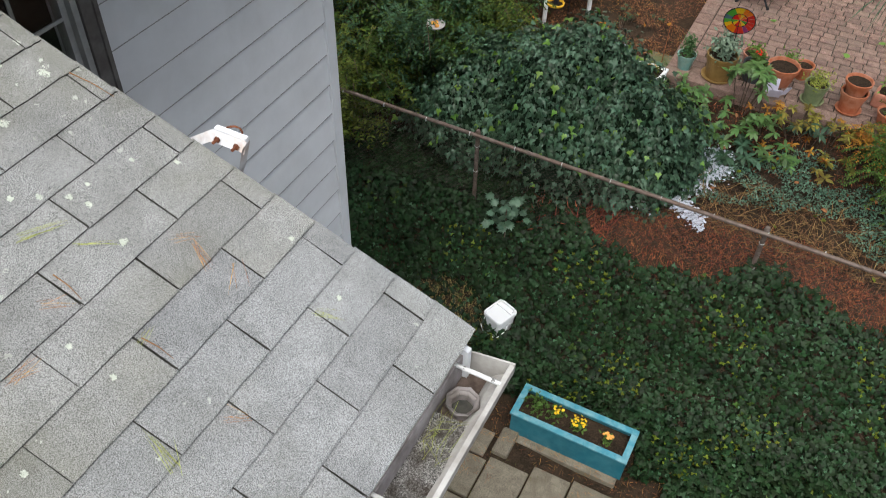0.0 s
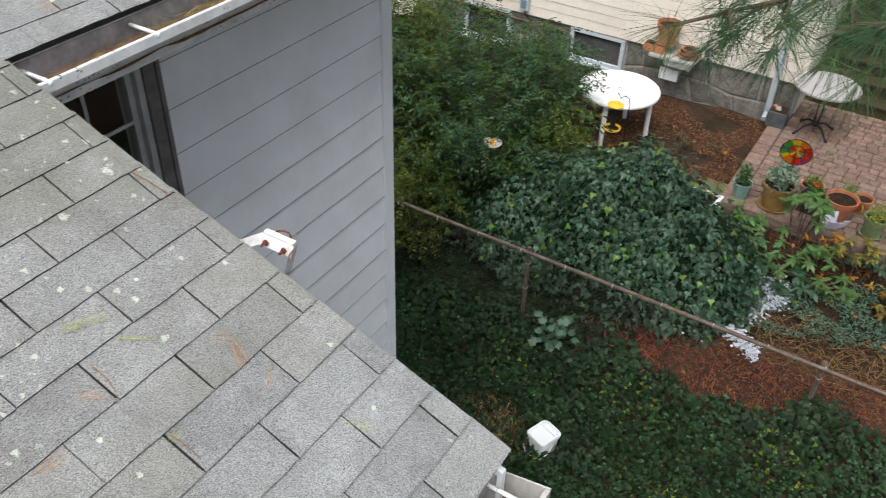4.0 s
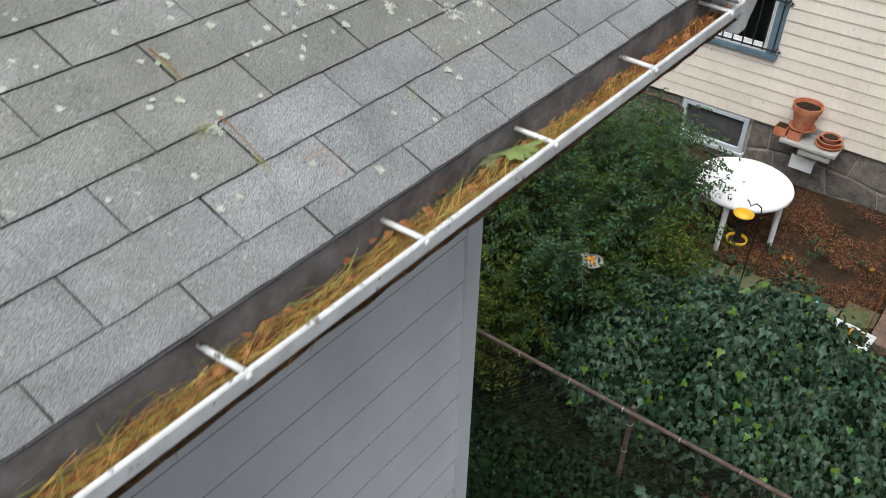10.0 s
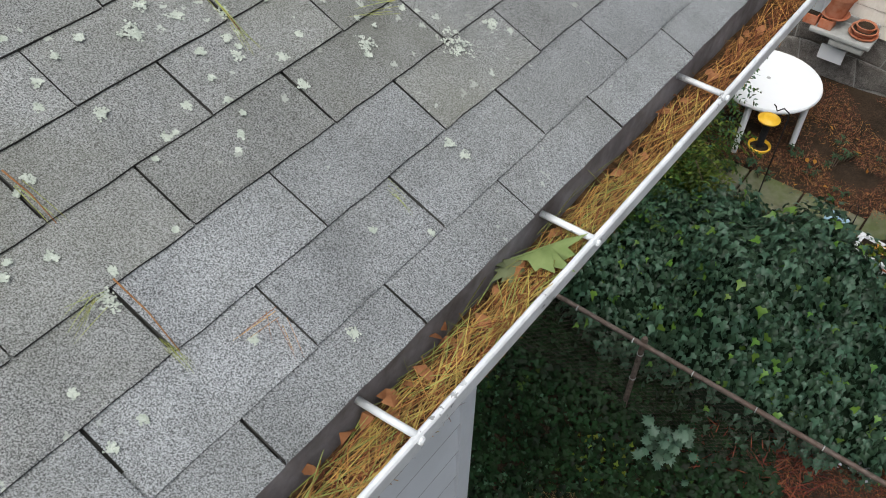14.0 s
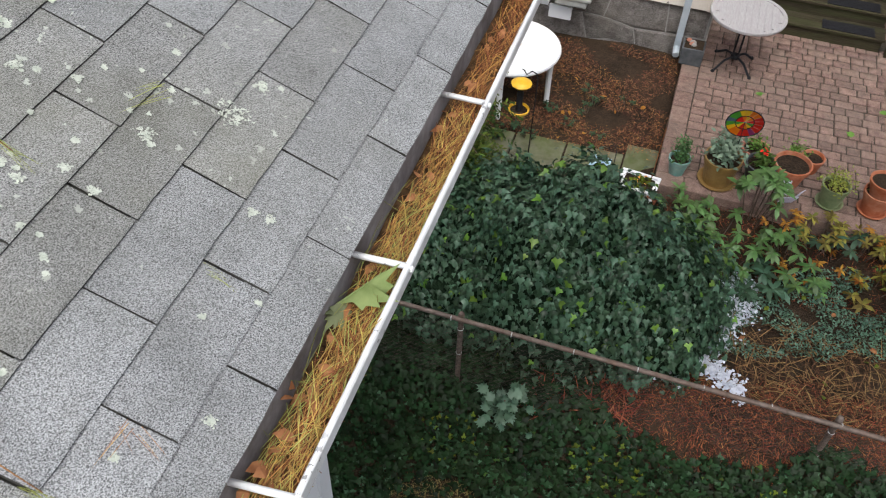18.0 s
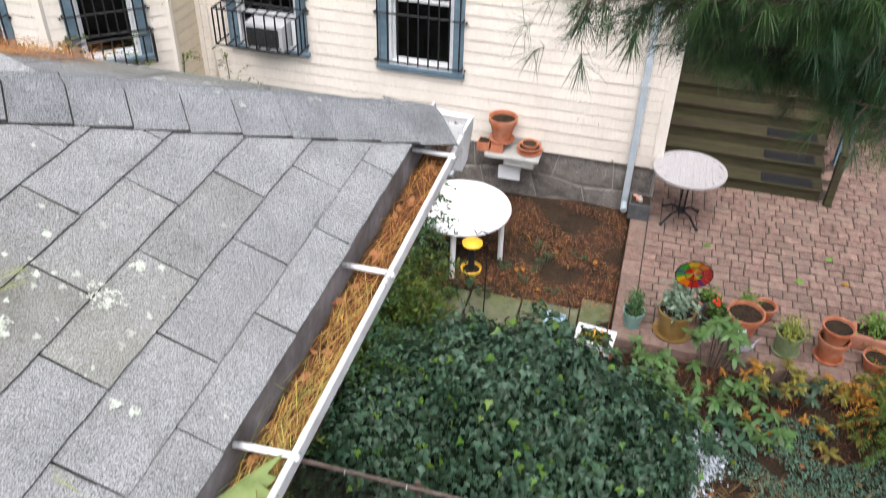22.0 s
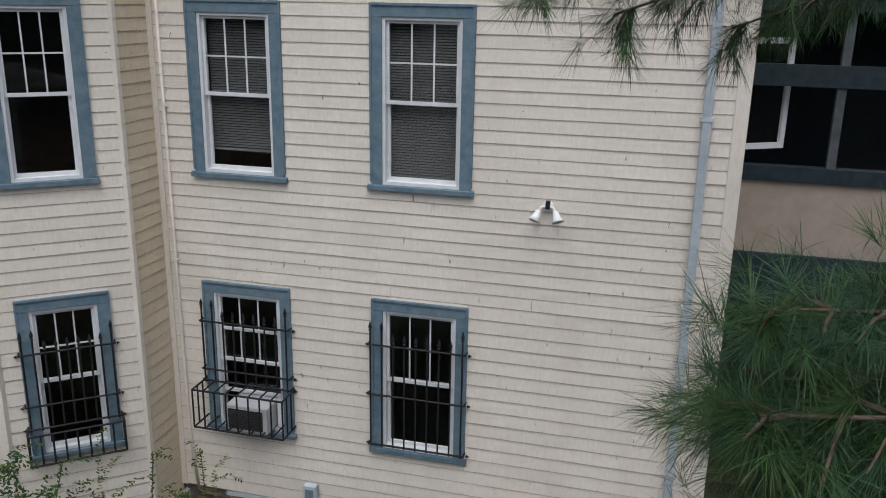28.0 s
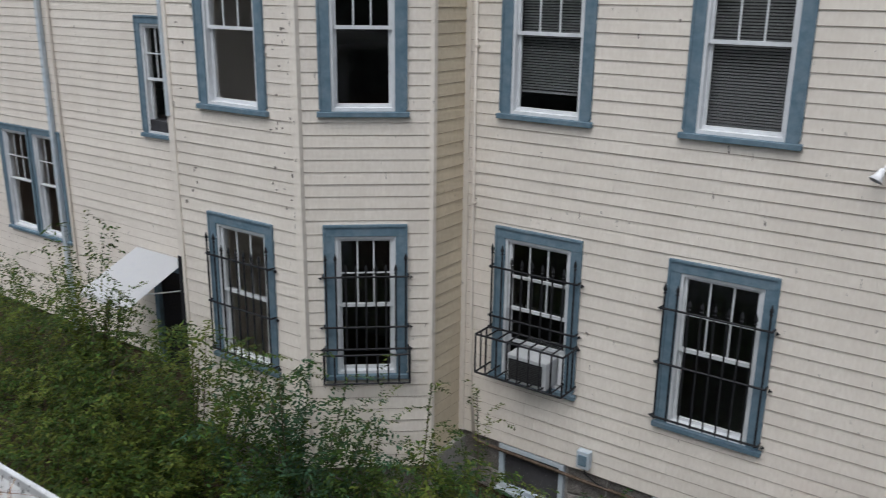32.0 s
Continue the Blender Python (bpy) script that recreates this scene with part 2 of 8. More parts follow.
# ---- building helpers ----
def thing(name, loc, label, category, group="", kind="", rz=0):
    ob = new(name)
    ob.empty_display_size = 0.1
    ob.matrix_world = pose(*loc, 0, 0, rz)
    return tagged(ob, label, category, group, kind)


def mesh_of(name, bm, material, smooth=False):
    me = bpy.data.meshes.new(name)
    bm.to_mesh(me)
    bm.free()
    for m in material if isinstance(material, (list, tuple)) else [material]:
        me.materials.append(m)
    if smooth:
        me.polygons.foreach_set("use_smooth", [True] * len(me.polygons))
    return me


def part(name, bm, material, parent=None, label="", loc=None, smooth=False):
    """Links a bmesh as one mesh object under a thing or a part; its coordinates are the thing's own."""
    ob = new(name, bm if isinstance(bm, bpy.types.Mesh) else mesh_of(name, bm, material, smooth))
    if parent:
        ob.parent = parent
    if loc is not None:
        ob.matrix_basis = loc if isinstance(loc, Matrix) else Matrix.Translation(loc)
    return tagged(ob, label)


def setting(name, bm, material, label, category, loc=(0, 0, 0), smooth=False):
    ob = new(name, mesh_of(name, bm, material, smooth))
    ob.location = loc
    return tagged(ob, label, category, kind="structure")


def box(x0, x1, y0, y1, z0, z1, bm=None, bevel=0.0, m=None):
    out = bm or bmesh.new()
    r = bmesh.ops.create_cube(out, size=1.0)["verts"]
    bmesh.ops.transform(out, verts=r, matrix=Matrix.Translation(((x0 + x1) / 2, (y0 + y1) / 2, (z0 + z1) / 2)) @ Matrix.Diagonal((abs(x1 - x0), abs(y1 - y0), abs(z1 - z0), 1)))
    if bevel:
        edges = list({e for v in r for e in v.link_edges})
        r = [v for f in bmesh.ops.bevel(out, geom=edges, offset=bevel, segments=2, affect="EDGES", profile=0.6)["faces"] for v in f.verts] + [v for v in r if v.is_valid]
    if m is not None:
        bmesh.ops.transform(out, verts=list(set(r)), matrix=m)
    return out


def lathe(profile, seg=24, bm=None, m=None, ring=False):
    """A turned shape from (radius, height) pairs; a ring joins its last pair to its first and stays open."""
    out = bm or bmesh.new()
    rings = []
    for r, z in profile:
        rings.append([out.verts.new((r * math.cos(2 * math.pi * i / seg), r * math.sin(2 * math.pi * i / seg), z)) for i in range(seg)])
    for a, b in zip(rings, rings[1:] + rings[:1] if ring else rings[1:]):
        for i in range(seg):
            out.faces.new((a[i], a[(i + 1) % seg], b[(i + 1) % seg], b[i]))
    if not ring:
        out.faces.new(rings[0][::-1])
        out.faces.new(rings[-1])
    if m is not None:
        bmesh.ops.transform(out, verts=[v for row in rings for v in row], matrix=m)
    return out


def tube(points, radius, seg=8, bm=None, taper=1.0):
    out = bm or bmesh.new()
    pts = [Vector(p) for p in points]
    rings = []
    for i, p in enumerate(pts):
        d = (pts[min(i + 1, len(pts) - 1)] - pts[max(i - 1, 0)]).normalized()
        a = d.orthogonal().normalized() if i == 0 else (rings_a - d * rings_a.dot(d)).normalized()
        rings_a = a
        b = d.cross(a)
        r = radius * (1 + (taper - 1) * i / max(1, len(pts) - 1))
        rings.append([out.verts.new(p + r * (math.cos(2 * math.pi * k / seg) * a + math.sin(2 * math.pi * k / seg) * b)) for k in range(seg)])
    for a, b in zip(rings, rings[1:]):
        for k in range(seg):
            out.faces.new((a[k], a[(k + 1) % seg], b[(k + 1) % seg], b[k]))
    out.faces.new(rings[0][::-1])
    out.faces.new(rings[-1])
    return out


def extrude_profile(profile, axis_from, axis_to, bm=None):
    """A closed (x, z) profile drawn out along y."""
    out = bm or bmesh.new()
    a = [out.verts.new((x, axis_from, z)) for x, z in profile]
    b = [out.verts.new((x, axis_to, z)) for x, z in profile]
    n = len(profile)
    for i in range(n):
        out.faces.new((a[i], a[(i + 1) % n], b[(i + 1) % n], b[i]))
    out.faces.new(a[::-1])
    out.faces.new(b)
    bmesh.ops.recalc_face_normals(out, faces=out.faces[-n - 2:])
    return out


def scatter_mesh(name, shape_v, shape_f, mats, material, parent=None, smooth=False):
    """One mesh of many copies of a small shape, placed by an array of 4x4 matrices."""
    v = np.asarray(shape_v, dtype=np.float32)
    mats = np.asarray(mats, dtype=np.float32)
    n, k = len(mats), len(v)
    allv = (np.einsum("nij,kj->nki", mats[:, :3, :3], v) + mats[:, None, :3, 3]).reshape(-1, 3)
    me = bpy.data.meshes.new(name)
    loops = np.concatenate([np.asarray(f) for f in shape_f])
    sizes = np.array([len(f) for f in shape_f])
    me.vertices.add(n * k)
    me.vertices.foreach_set("co", allv.ravel())
    all_loops = (loops[None, :] + (np.arange(n) * k)[:, None]).ravel().astype(np.int32)
    me.loops.add(len(all_loops))
    me.loops.foreach_set("vertex_index", all_loops)
    tot = np.tile(sizes, n)
    me.polygons.add(len(tot))
    me.polygons.foreach_set("loop_start", np.concatenate([[0], np.cumsum(tot)[:-1]]).astype(np.int32))
    me.update(calc_edges=True)
    me.validate()
    me.materials.append(material)
    ob = new(name, me)
    if parent:
        ob.parent = parent
    return ob


def spin(rng, n, tilt=0.6, up=(0, 0, 1)):
    """Random rotations of flat leaves that lean away from up by about tilt."""
    nrm = np.tile(np.asarray(up, float), (n, 1)) if np.ndim(up) == 1 else np.asarray(up, float).copy()
    nrm = nrm + rng.normal(0, tilt, (n, 3))
    nrm /= np.linalg.norm(nrm, axis=1, keepdims=True)
    t = rng.normal(0, 1, (n, 3))
    t -= nrm * (t * nrm).sum(1, keepdims=True)
    t /= np.linalg.norm(t, axis=1, keepdims=True)
    return np.stack([t, np.cross(nrm, t), nrm], axis=2)


def place(pos, rot, size):
    n = len(pos)
    m = np.zeros((n, 4, 4))
    m[:, :3, :3] = rot * np.asarray(size).reshape(-1, 1, 1)
    m[:, :3, 3] = pos
    m[:, 3, 3] = 1
    return m


def smooth_step(a, b, x):
    t = np.clip((np.asarray(x, float) - a) / (b - a), 0, 1)
    return t * t * (3 - 2 * t)


def ground_z(x, y):
    """Height of the bare ground: a low path by the house, a bank, the neighbour's yard."""
    x, y = np.asarray(x, float), np.asarray(y, float)
    right = smooth_step(-2.6, -1.2, x)
    z = -1.47 + (0.95 + 0.38 * right) * smooth_step(5.42, 6.65, y) + (0.34 - 0.36 * right) * smooth_step(6.75, 8.6, y) + 0.10 * smooth_step(8.8, 9.6, y) + 0.1 * smooth_step(10.6, 11.6, y)
    z = z + 0.17 * right * smooth_step(8.45, 9.0, y) * (1 - smooth_step(9.2, 9.7, y))
    return z + 0.02 * np.sin(x * 2.3 + y * 1.1) + 0.015 * np.sin(x * 5.1 - y * 3.7)

# ---- ground ----
bm = bmesh.new()
xs = [-2000, -60, -25] + [-16 + 0.25 * i for i in range(90)] + [10, 25, 60, 2000]
ys = [-2000, -60, -20] + [-4 + 0.25 * i for i in range(88)] + [22, 40, 80, 2000]
grid = [[bm.verts.new((x, y, float(ground_z(x, y)))) for x in xs] for y in ys]
for j in range(len(ys) - 1):
    for i in range(len(xs) - 1):
        bm.faces.new((grid[j][i], grid[j][i + 1], grid[j + 1][i + 1], grid[j + 1][i]))
setting("ground", bm, SOIL, "dark brown garden soil with fallen needles and leaves", "ground", smooth=True)

# unseen plain walls added far round the yard, to darken reflections in the glass
REFLECTION_DARK = mat("reflection_dark", (0.03, 0.04, 0.03), (0.08, 0.085, 0.07), 0.4, 0.9)
bm = box(-45, 45, -30.3, -30, -2, 9)
box(44.7, 45, -30, 40, -2, 9, bm)
box(-45, -44.7, -30, 40, -2, 9, bm)
box(-45, 45, 40, 40.3, -2, 9, bm)
setting("boundary_wall", bm, REFLECTION_DARK, "unseen plain dark wall added far round the yard to darken reflections", "wall")

# ---- grey house: roof plane z = 3.8615 - 0.4495 x ----
SLOPE, RISE = -0.4495, 3.8615
EAVE_X, LOW_EAVE_X, HIP_Y = -2.29, -0.61, 4.576
RIDGE_X = -5.6
roof_normal = Vector((-SLOPE, 0, 1)).normalized()


def roof_at(x, y, lift=0.0):
    return Vector((x, y, RISE + SLOPE * x)) + roof_normal * lift


def rake_y(x):
    return 1.274 + (x - EAVE_X) * 0.131 / (LOW_EAVE_X - EAVE_X)


def prism(top, thickness):
    """A slab under a planar outline."""
    out = bmesh.new()
    a = [out.verts.new(p) for p in top]
    b = [out.verts.new(Vector(p) - Vector((0, 0, thickness))) for p in top]
    out.faces.new(a)
    out.faces.new(b[::-1])
    for i in range(len(top)):
        j = (i + 1) % len(top)
        out.faces.new((a[j], a[i], b[i], b[j]))
    bmesh.ops.recalc_face_normals(out, faces=out.faces)
    return out


roof = thing("roof", (0, 0, 0), "hipped roof of weathered grey asphalt shingles with lichen", "roof", kind="structure")
ridge_y = HIP_Y - (EAVE_X - RIDGE_X)
south = [roof_at(EAVE_X - 0.03, 1.25), roof_at(EAVE_X - 0.03, HIP_Y - 0.03), roof_at(RIDGE_X, ridge_y), roof_at(RIDGE_X, -6), roof_at(LOW_EAVE_X - 0.03, -6), roof_at(LOW_EAVE_X - 0.03, rake_y(LOW_EAVE_X) - 0.02)]
part("roof_deck", prism([p - Vector((0, 0, 0.006)) for p in south], 0.03), UNDERLAY, roof, "dark felt under the shingles")
ez, rz_ = roof_at(EAVE_X, 0).z, roof_at(RIDGE_X, 0).z
FAR_X = 2 * RIDGE_X - EAVE_X
part("roof_deck", prism([Vector((EAVE_X, HIP_Y, ez)), Vector((FAR_X, HIP_Y, ez)), Vector((RIDGE_X, ridge_y, rz_))], 0.03), CAP, roof)
part("roof_deck", prism([Vector((FAR_X, HIP_Y, ez)), Vector((FAR_X, -6, ez)), Vector((RIDGE_X, -6, rz_)), Vector((RIDGE_X, ridge_y, rz_))], 0.03), CAP, roof)

# ---- walls with lap boards ----
def wall_boxes(length, z0, z1, holes, thick):
    """A wall from x 0 to length in the plane y 0, thick to +y, with openings right through."""
    out = bmesh.new()
    cuts = sorted({0.0, length, *[c for h in holes for c in h[:2] if 0 < c < length]})
    for a, b in zip(cuts, cuts[1:]):
        free = z0
        for h in sorted((h for h in holes if h[0] < (a + b) / 2 < h[1]), key=lambda h: h[2]):
            if h[2] > free:
                box(a, b, 0, thick, free, h[2], out)
            free = h[3]
        if z1 > free:
            box(a, b, 0, thick, free, z1, out)
    return out


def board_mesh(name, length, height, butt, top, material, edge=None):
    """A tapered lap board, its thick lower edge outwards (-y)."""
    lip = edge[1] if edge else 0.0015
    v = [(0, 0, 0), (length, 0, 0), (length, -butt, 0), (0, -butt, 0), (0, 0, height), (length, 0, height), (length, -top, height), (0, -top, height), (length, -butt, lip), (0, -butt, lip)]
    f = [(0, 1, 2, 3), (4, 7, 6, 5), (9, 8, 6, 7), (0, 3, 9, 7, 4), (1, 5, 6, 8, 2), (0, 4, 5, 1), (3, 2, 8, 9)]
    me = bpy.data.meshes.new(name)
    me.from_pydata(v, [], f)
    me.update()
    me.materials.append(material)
    # the lip takes a second material that paints in the lap's shadow line
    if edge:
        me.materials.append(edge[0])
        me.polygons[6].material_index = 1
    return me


def lap_wall(name, start, rz, length, z0, z1, holes, exposure, material, label, name_board, butt=0.02, thick=0.16, longest=1.9, first=None, inner=0.0, edge=None):
    """A wall of its own with its boards; start is the left end as seen from outside. holes: (x0, x1, z0, z1) outer edge of the casings; the hole in the wall itself is smaller by inner."""
    rng = random.Random(sum(map(ord, name)))
    wall = new(name, mesh_of(name, wall_boxes(length, z0, z1, [(a + inner, b - inner, c + 0.01, d - inner) for a, b, c, d in holes], thick), material))
    wall.matrix_world = pose(start[0], start[1], 0, 0, 0, rz)
    tagged(wall, label, "wall", kind="structure")
    z, pieces = first if first is not None else z0, []
    while z < z1 - 0.01:
        top = min(z + (exposure(z) if callable(exposure) else exposure), z1)
        spans = [(0.0, length, z, top)]
        for a, b, c, d in holes:
            cut = []
            for s in spans:
                if s[1] <= a or s[0] >= b or s[3] <= c or s[2] >= d:
                    cut.append(s)
                    continue
                if s[0] < a:
                    cut.append((s[0], a, s[2], s[3]))
                if s[1] > b:
                    cut.append((b, s[1], s[2], s[3]))
                if s[2] < c - 0.004:
                    cut.append((max(a, s[0]), min(b, s[1]), s[2], c))
                if s[3] > d + 0.004:
                    cut.append((max(a, s[0]), min(b, s[1]), d, s[3]))
            spans = cut
        for a, b, c, d in spans:
            while b - a > 0.01:
                e = min(b, a + longest * rng.uniform(0.45, 1.0))
                if b - e < 0.3:
                    e = b
                pieces.append((a, e, c, d))
                a = e
        z = top
    for a, e, c, d in pieces:
        lift = rng.uniform(-0.0015, 0.0015)
        ob = new(name_board, board_mesh(name_board, e - a - 0.002, d - c + 0.006, butt + rng.uniform(-0.002, 0.003), 0.004, material, edge))
        ob.parent = wall
        ob.matrix_basis = pose(a + 0.001, -0.001, c + lift, 0, rng.uniform(-0.03, 0.03), 0)
    return wall


def clap_step(z):
    """Clapboards are wider on the lower storey."""
    return 0.1485 if z < 3.35 else 0.131 if z < 4.25 else 0.1279


WALL_X, CORNER_Y = -2.9, 4.03
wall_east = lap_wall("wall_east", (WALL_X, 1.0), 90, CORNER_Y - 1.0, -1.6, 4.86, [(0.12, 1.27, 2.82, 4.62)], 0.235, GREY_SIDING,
                     "wide light-grey lap siding under the eave", "siding_board", butt=0.02, longest=40, first=-1.6 + 0.05, inner=0.09, edge=(SIDING_LAP_SHADE, 0.006))
bm = box(WALL_X - 0.03, WALL_X + 0.032, CORNER_Y - 0.07, CORNER_Y + 0.03, -1.6, 4.85, bevel=0.004)
setting("corner_trim", bm, GREY_SIDING, "grey metal corner post of the siding", "trim")
bm = box(FAR_X + 0.6, WALL_X - 0.03, CORNER_Y - 0.19, CORNER_Y + 0.01, -1.6, 4.86)
setting("wall_north", bm, GREY_SIDING, "grey sided end wall", "wall")
bm = box(FAR_X + 0.4, FAR_X + 0.6, -6, CORNER_Y, -1.6, 4.86)
setting("wall_west", bm, GREY_SIDING, "grey sided back wall", "wall")
bm = box(WALL_X - 0.01, -0.86, 0.80, 0.98, -1.6, 4.0)
setting("wing_wall_north", bm, GREY_SIDING, "grey sided side wall of the lower wing", "wall")
bm = box(-1.04, -0.86, -6, 0.80, -1.6, 4.0)
setting("wing_wall_east", bm, GREY_SIDING, "grey sided front wall of the lower wing", "wall")
bm = box(WALL_X, EAVE_X - 0.03, 1.0, CORNER_Y + 0.4, 4.69, 4.71)
box(FAR_X, WALL_X, CORNER_Y - 0.15, HIP_Y - 0.03, 4.69, 4.71, bm)
setting("soffit", bm, GREY_SIDING, "plain grey soffit boards", "soffit")
bm = box(EAVE_X - 0.05, EAVE_X - 0.03, 1.28, HIP_Y - 0.03, 4.69, 4.862)
box(FAR_X, EAVE_X - 0.05, HIP_Y - 0.05, HIP_Y - 0.03, 4.69, 4.862, bm)
setting("fascia", bm, GUTTER_IN, "weathered grey fascia behind the gutter", "trim")
bm = box(LOW_EAVE_X - 0.05, LOW_EAVE_X - 0.03, -6, 1.36, 3.93, 4.105)
setting("fascia", bm, GUTTER_IN, "weathered fascia of the lower eave", "trim")
# boards closing the raking edge of the lower wing
out = bmesh.new()
a = [roof_at(EAVE_X, rake_y(EAVE_X) - 0.03) - Vector((0, 0, 0.03)), roof_at(LOW_EAVE_X, rake_y(LOW_EAVE_X) - 0.03) - Vector((0, 0, 0.03))]
vs = [out.verts.new(p + Vector((0, dy, dz))) for p in a for dy, dz in ((0, 0), (0, -0.17), (-0.02, -0.17), (-0.02, 0))]
for f in ((0, 1, 2, 3), (7, 6, 5, 4), (0, 4, 5, 1), (1, 5, 6, 2), (2, 6, 7, 3), (3, 7, 4, 0)):
    out.faces.new([vs[i] for i in f])
bmesh.ops.recalc_face_normals(out, faces=out.faces)
setting("rake_board", out, GREY_SIDING, "painted board under the raking shingle edge", "trim")
bm = prism([Vector((WALL_X, rake_y(WALL_X) - 0.05, RISE + SLOPE * WALL_X - 0.16)), Vector((WALL_X, 0.9, RISE + SLOPE * WALL_X - 0.16)), Vector((-0.66, 0.9, RISE - SLOPE * -0.66 - 0.16 + 2 * SLOPE * -0.66)), Vector((-0.66, 1.35, RISE + SLOPE * -0.66 - 0.16))], 0.01)
setting("soffit", bm, GREY_SIDING, "grey boarding under the raking overhang", "soffit")

# ---- gutters ----
GUTTER_OUT = [(0, 0.153), (0, 0), (0.068, 0), (0.085, 0.035), (0.108, 0.06), (0.126, 0.085), (0.126, 0.118), (0.123, 0.122), (0.117, 0.122), (0.114, 0.119), (0.114, 0.114), (0.121, 0.114),
              (0.121, 0.088), (0.104, 0.063), (0.082, 0.039), (0.065, 0.004), (0.004, 0.004), (0.004, 0.153)]


STAINED_GUTTER = mat("stained_gutter_paint", (0.2880, 0.2800, 0.2640), (0.4400, 0.4320, 0.4160), 14.0, 0.6, 0.1, stain=(0.2, 0.18, 0.16), stain_scale=8.0, stain_amount=0.6)


def gutter(name, y0, y1, m, label):
    g = thing(name, (0, 0, 0), label, "gutter", kind="")
    g.matrix_world = m
    back = 0.153 if y0 > 0 else 0.116
    part("trough", extrude_profile([(x, min(z, back)) for x, z in GUTTER_OUT], y0, y1), GUTTER_WHITE if y0 > 0 else STAINED_GUTTER, g)
    part("back_lining", extrude_profile([(0.0045, 0.005), (0.009, 0.005), (0.009, back - 0.002), (0.0045, back - 0.002)], y0 + 0.004, y1 - 0.004), GUTTER_IN, g, "dirty grey inner face of the trough")
    for y in (y0, y1):
        part("end_cap", extrude_profile([(0, back - 0.023), (0, 0), (0.068, 0), (0.085, 0.035), (0.108, 0.06), (0.126, 0.085), (0.126, 0.122)], y - 0.003, y + 0.003), GUTTER_WHITE if y0 > 0 else STAINED_GUTTER, g)
    return g


gutter_main = gutter("gutter", 1.30, 4.70, pose(-2.318, 0, 4.713), "white metal gutter with chipped paint, full of brown pine needles")
for y in (1.34, 1.76, 2.317, 2.82, 3.342, 3.90, 4.46):
    part("hanger", tube([(0.004, y - 0.008, 0.125), (0.06, y - 0.003, 0.122), (0.118, y + 0.004, 0.117)], 0.007, 8), GUTTER_WHITE, gutter_main, "white gutter spike sleeve", smooth=True)
    part("spike_head", lathe([(0.007, 0), (0.008, 0.004), (0.004, 0.007)], 8, m=pose(0.126, y + 0.004, 0.112, 0, 90, 0)), GUTTER_WHITE, gutter_main)
gutter_low = gutter("gutter", -6, 1.39, pose(-0.637, 0, 3.975, 0, 0, 0) @ Matrix.Diagonal((1.25, 1, 1, 1)), "white metal gutter with grey grit and a downpipe outlet")
for y in (0.30, 0.86, 1.315):
    part("hanger", tube([(0.004, y, 0.112), (0.118, y, 0.112)], 0.007, 8), GUTTER_WHITE, gutter_low, smooth=True)
MUCK = mat("gutter_muck", (0.05, 0.035, 0.028), (0.13, 0.10, 0.085), 30.0, 0.9, 0.5)
part("floor_crust", extrude_profile([(0.0095, 0.0045), (0.064, 0.0045), (0.066, 0.012), (0.0095, 0.014)], -6, 1.38), MUCK, gutter_low, "brown crust on the gutter floor")
# solid dark disc in the outlet, painting the shade of its hole
part("outlet_hole", lathe([(0.033, 0.0), (0.033, 0.019), (0.03, 0.0195)], 16, m=Matrix.Translation((0.052, 1.25, 0)) @ Matrix.Diagonal((0.8, 1, 1, 1))), UNDERLAY, gutter_low, "dark disc painted in for the shaded mouth of the downpipe")
part("outlet", lathe([(0.052, 0.014), (0.05, 0.018), (0.043, 0.012), (0.038, -0.02), (0.034, -0.08), (0.03, -0.08), (0.033, -0.0), (0.036, 0.004)], 8, m=Matrix.Translation((0.052, 1.25, 0.042)) @ Matrix.Diagonal((0.8, 1, 1, 1)), ring=True), GUTTER_IN, gutter_low, "grey downpipe outlet crusted with grit")
gutter_end = gutter("gutter", 2.195, 7.2, pose(0, HIP_Y + 0.002, 4.713, 0, 0, 90), "white metal gutter along the hipped end")

# ---- neighbour's cream house ----
NY = 11.70
BC, AB, AL = Vector((-7.37, 11.1)), Vector((-8.445, 10.2)), Vector((-10.44, 10.2))
CASE = 0.115
W_LOW, W_UP = (1.60, 3.345), (4.585, 6.35)
FOUND = 0.715
b_len, b_rot = (BC - AB).length, math.degrees(math.atan2(BC.y - AB.y, BC.x - AB.x))
main_holes = [(-4.922 + 7.37, -3.891 + 7.37, *W_LOW), (-6.909 + 7.37, -5.878 + 7.37, *W_LOW), (-4.922 + 7.37, -3.891 + 7.37, *W_UP), (-6.909 + 7.37, -5.878 + 7.37, *W_UP)]
lap_wall("wall_main", (-7.37, NY), 0, 5.97, FOUND, 7.6, main_holes, clap_step, CREAM, "cream painted clapboard wall with flaking paint", "clapboard", butt=0.011, edge=(BUTT_SHADE, 0.004), inner=CASE)
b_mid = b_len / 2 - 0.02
lap_wall("wall_bay_angled", AB, b_rot, b_len, 0.62, 7.6, [(b_mid - 0.44, b_mid + 0.44, 1.68, 3.41), (b_mid - 0.44, b_mid + 0.44, 4.62, 6.4)], clap_step, CREAM, "angled cream clapboard face of the bay", "clapboard", first=0.4945, butt=0.011, edge=(BUTT_SHADE, 0.004), inner=CASE)
lap_wall("wall_bay_return", BC, 90, NY - BC.y, 0.62, 7.6, [], clap_step, TAN, "narrow tan clapboard return of the bay", "clapboard", first=0.4945, butt=0.011, edge=(BUTT_SHADE, 0.004))
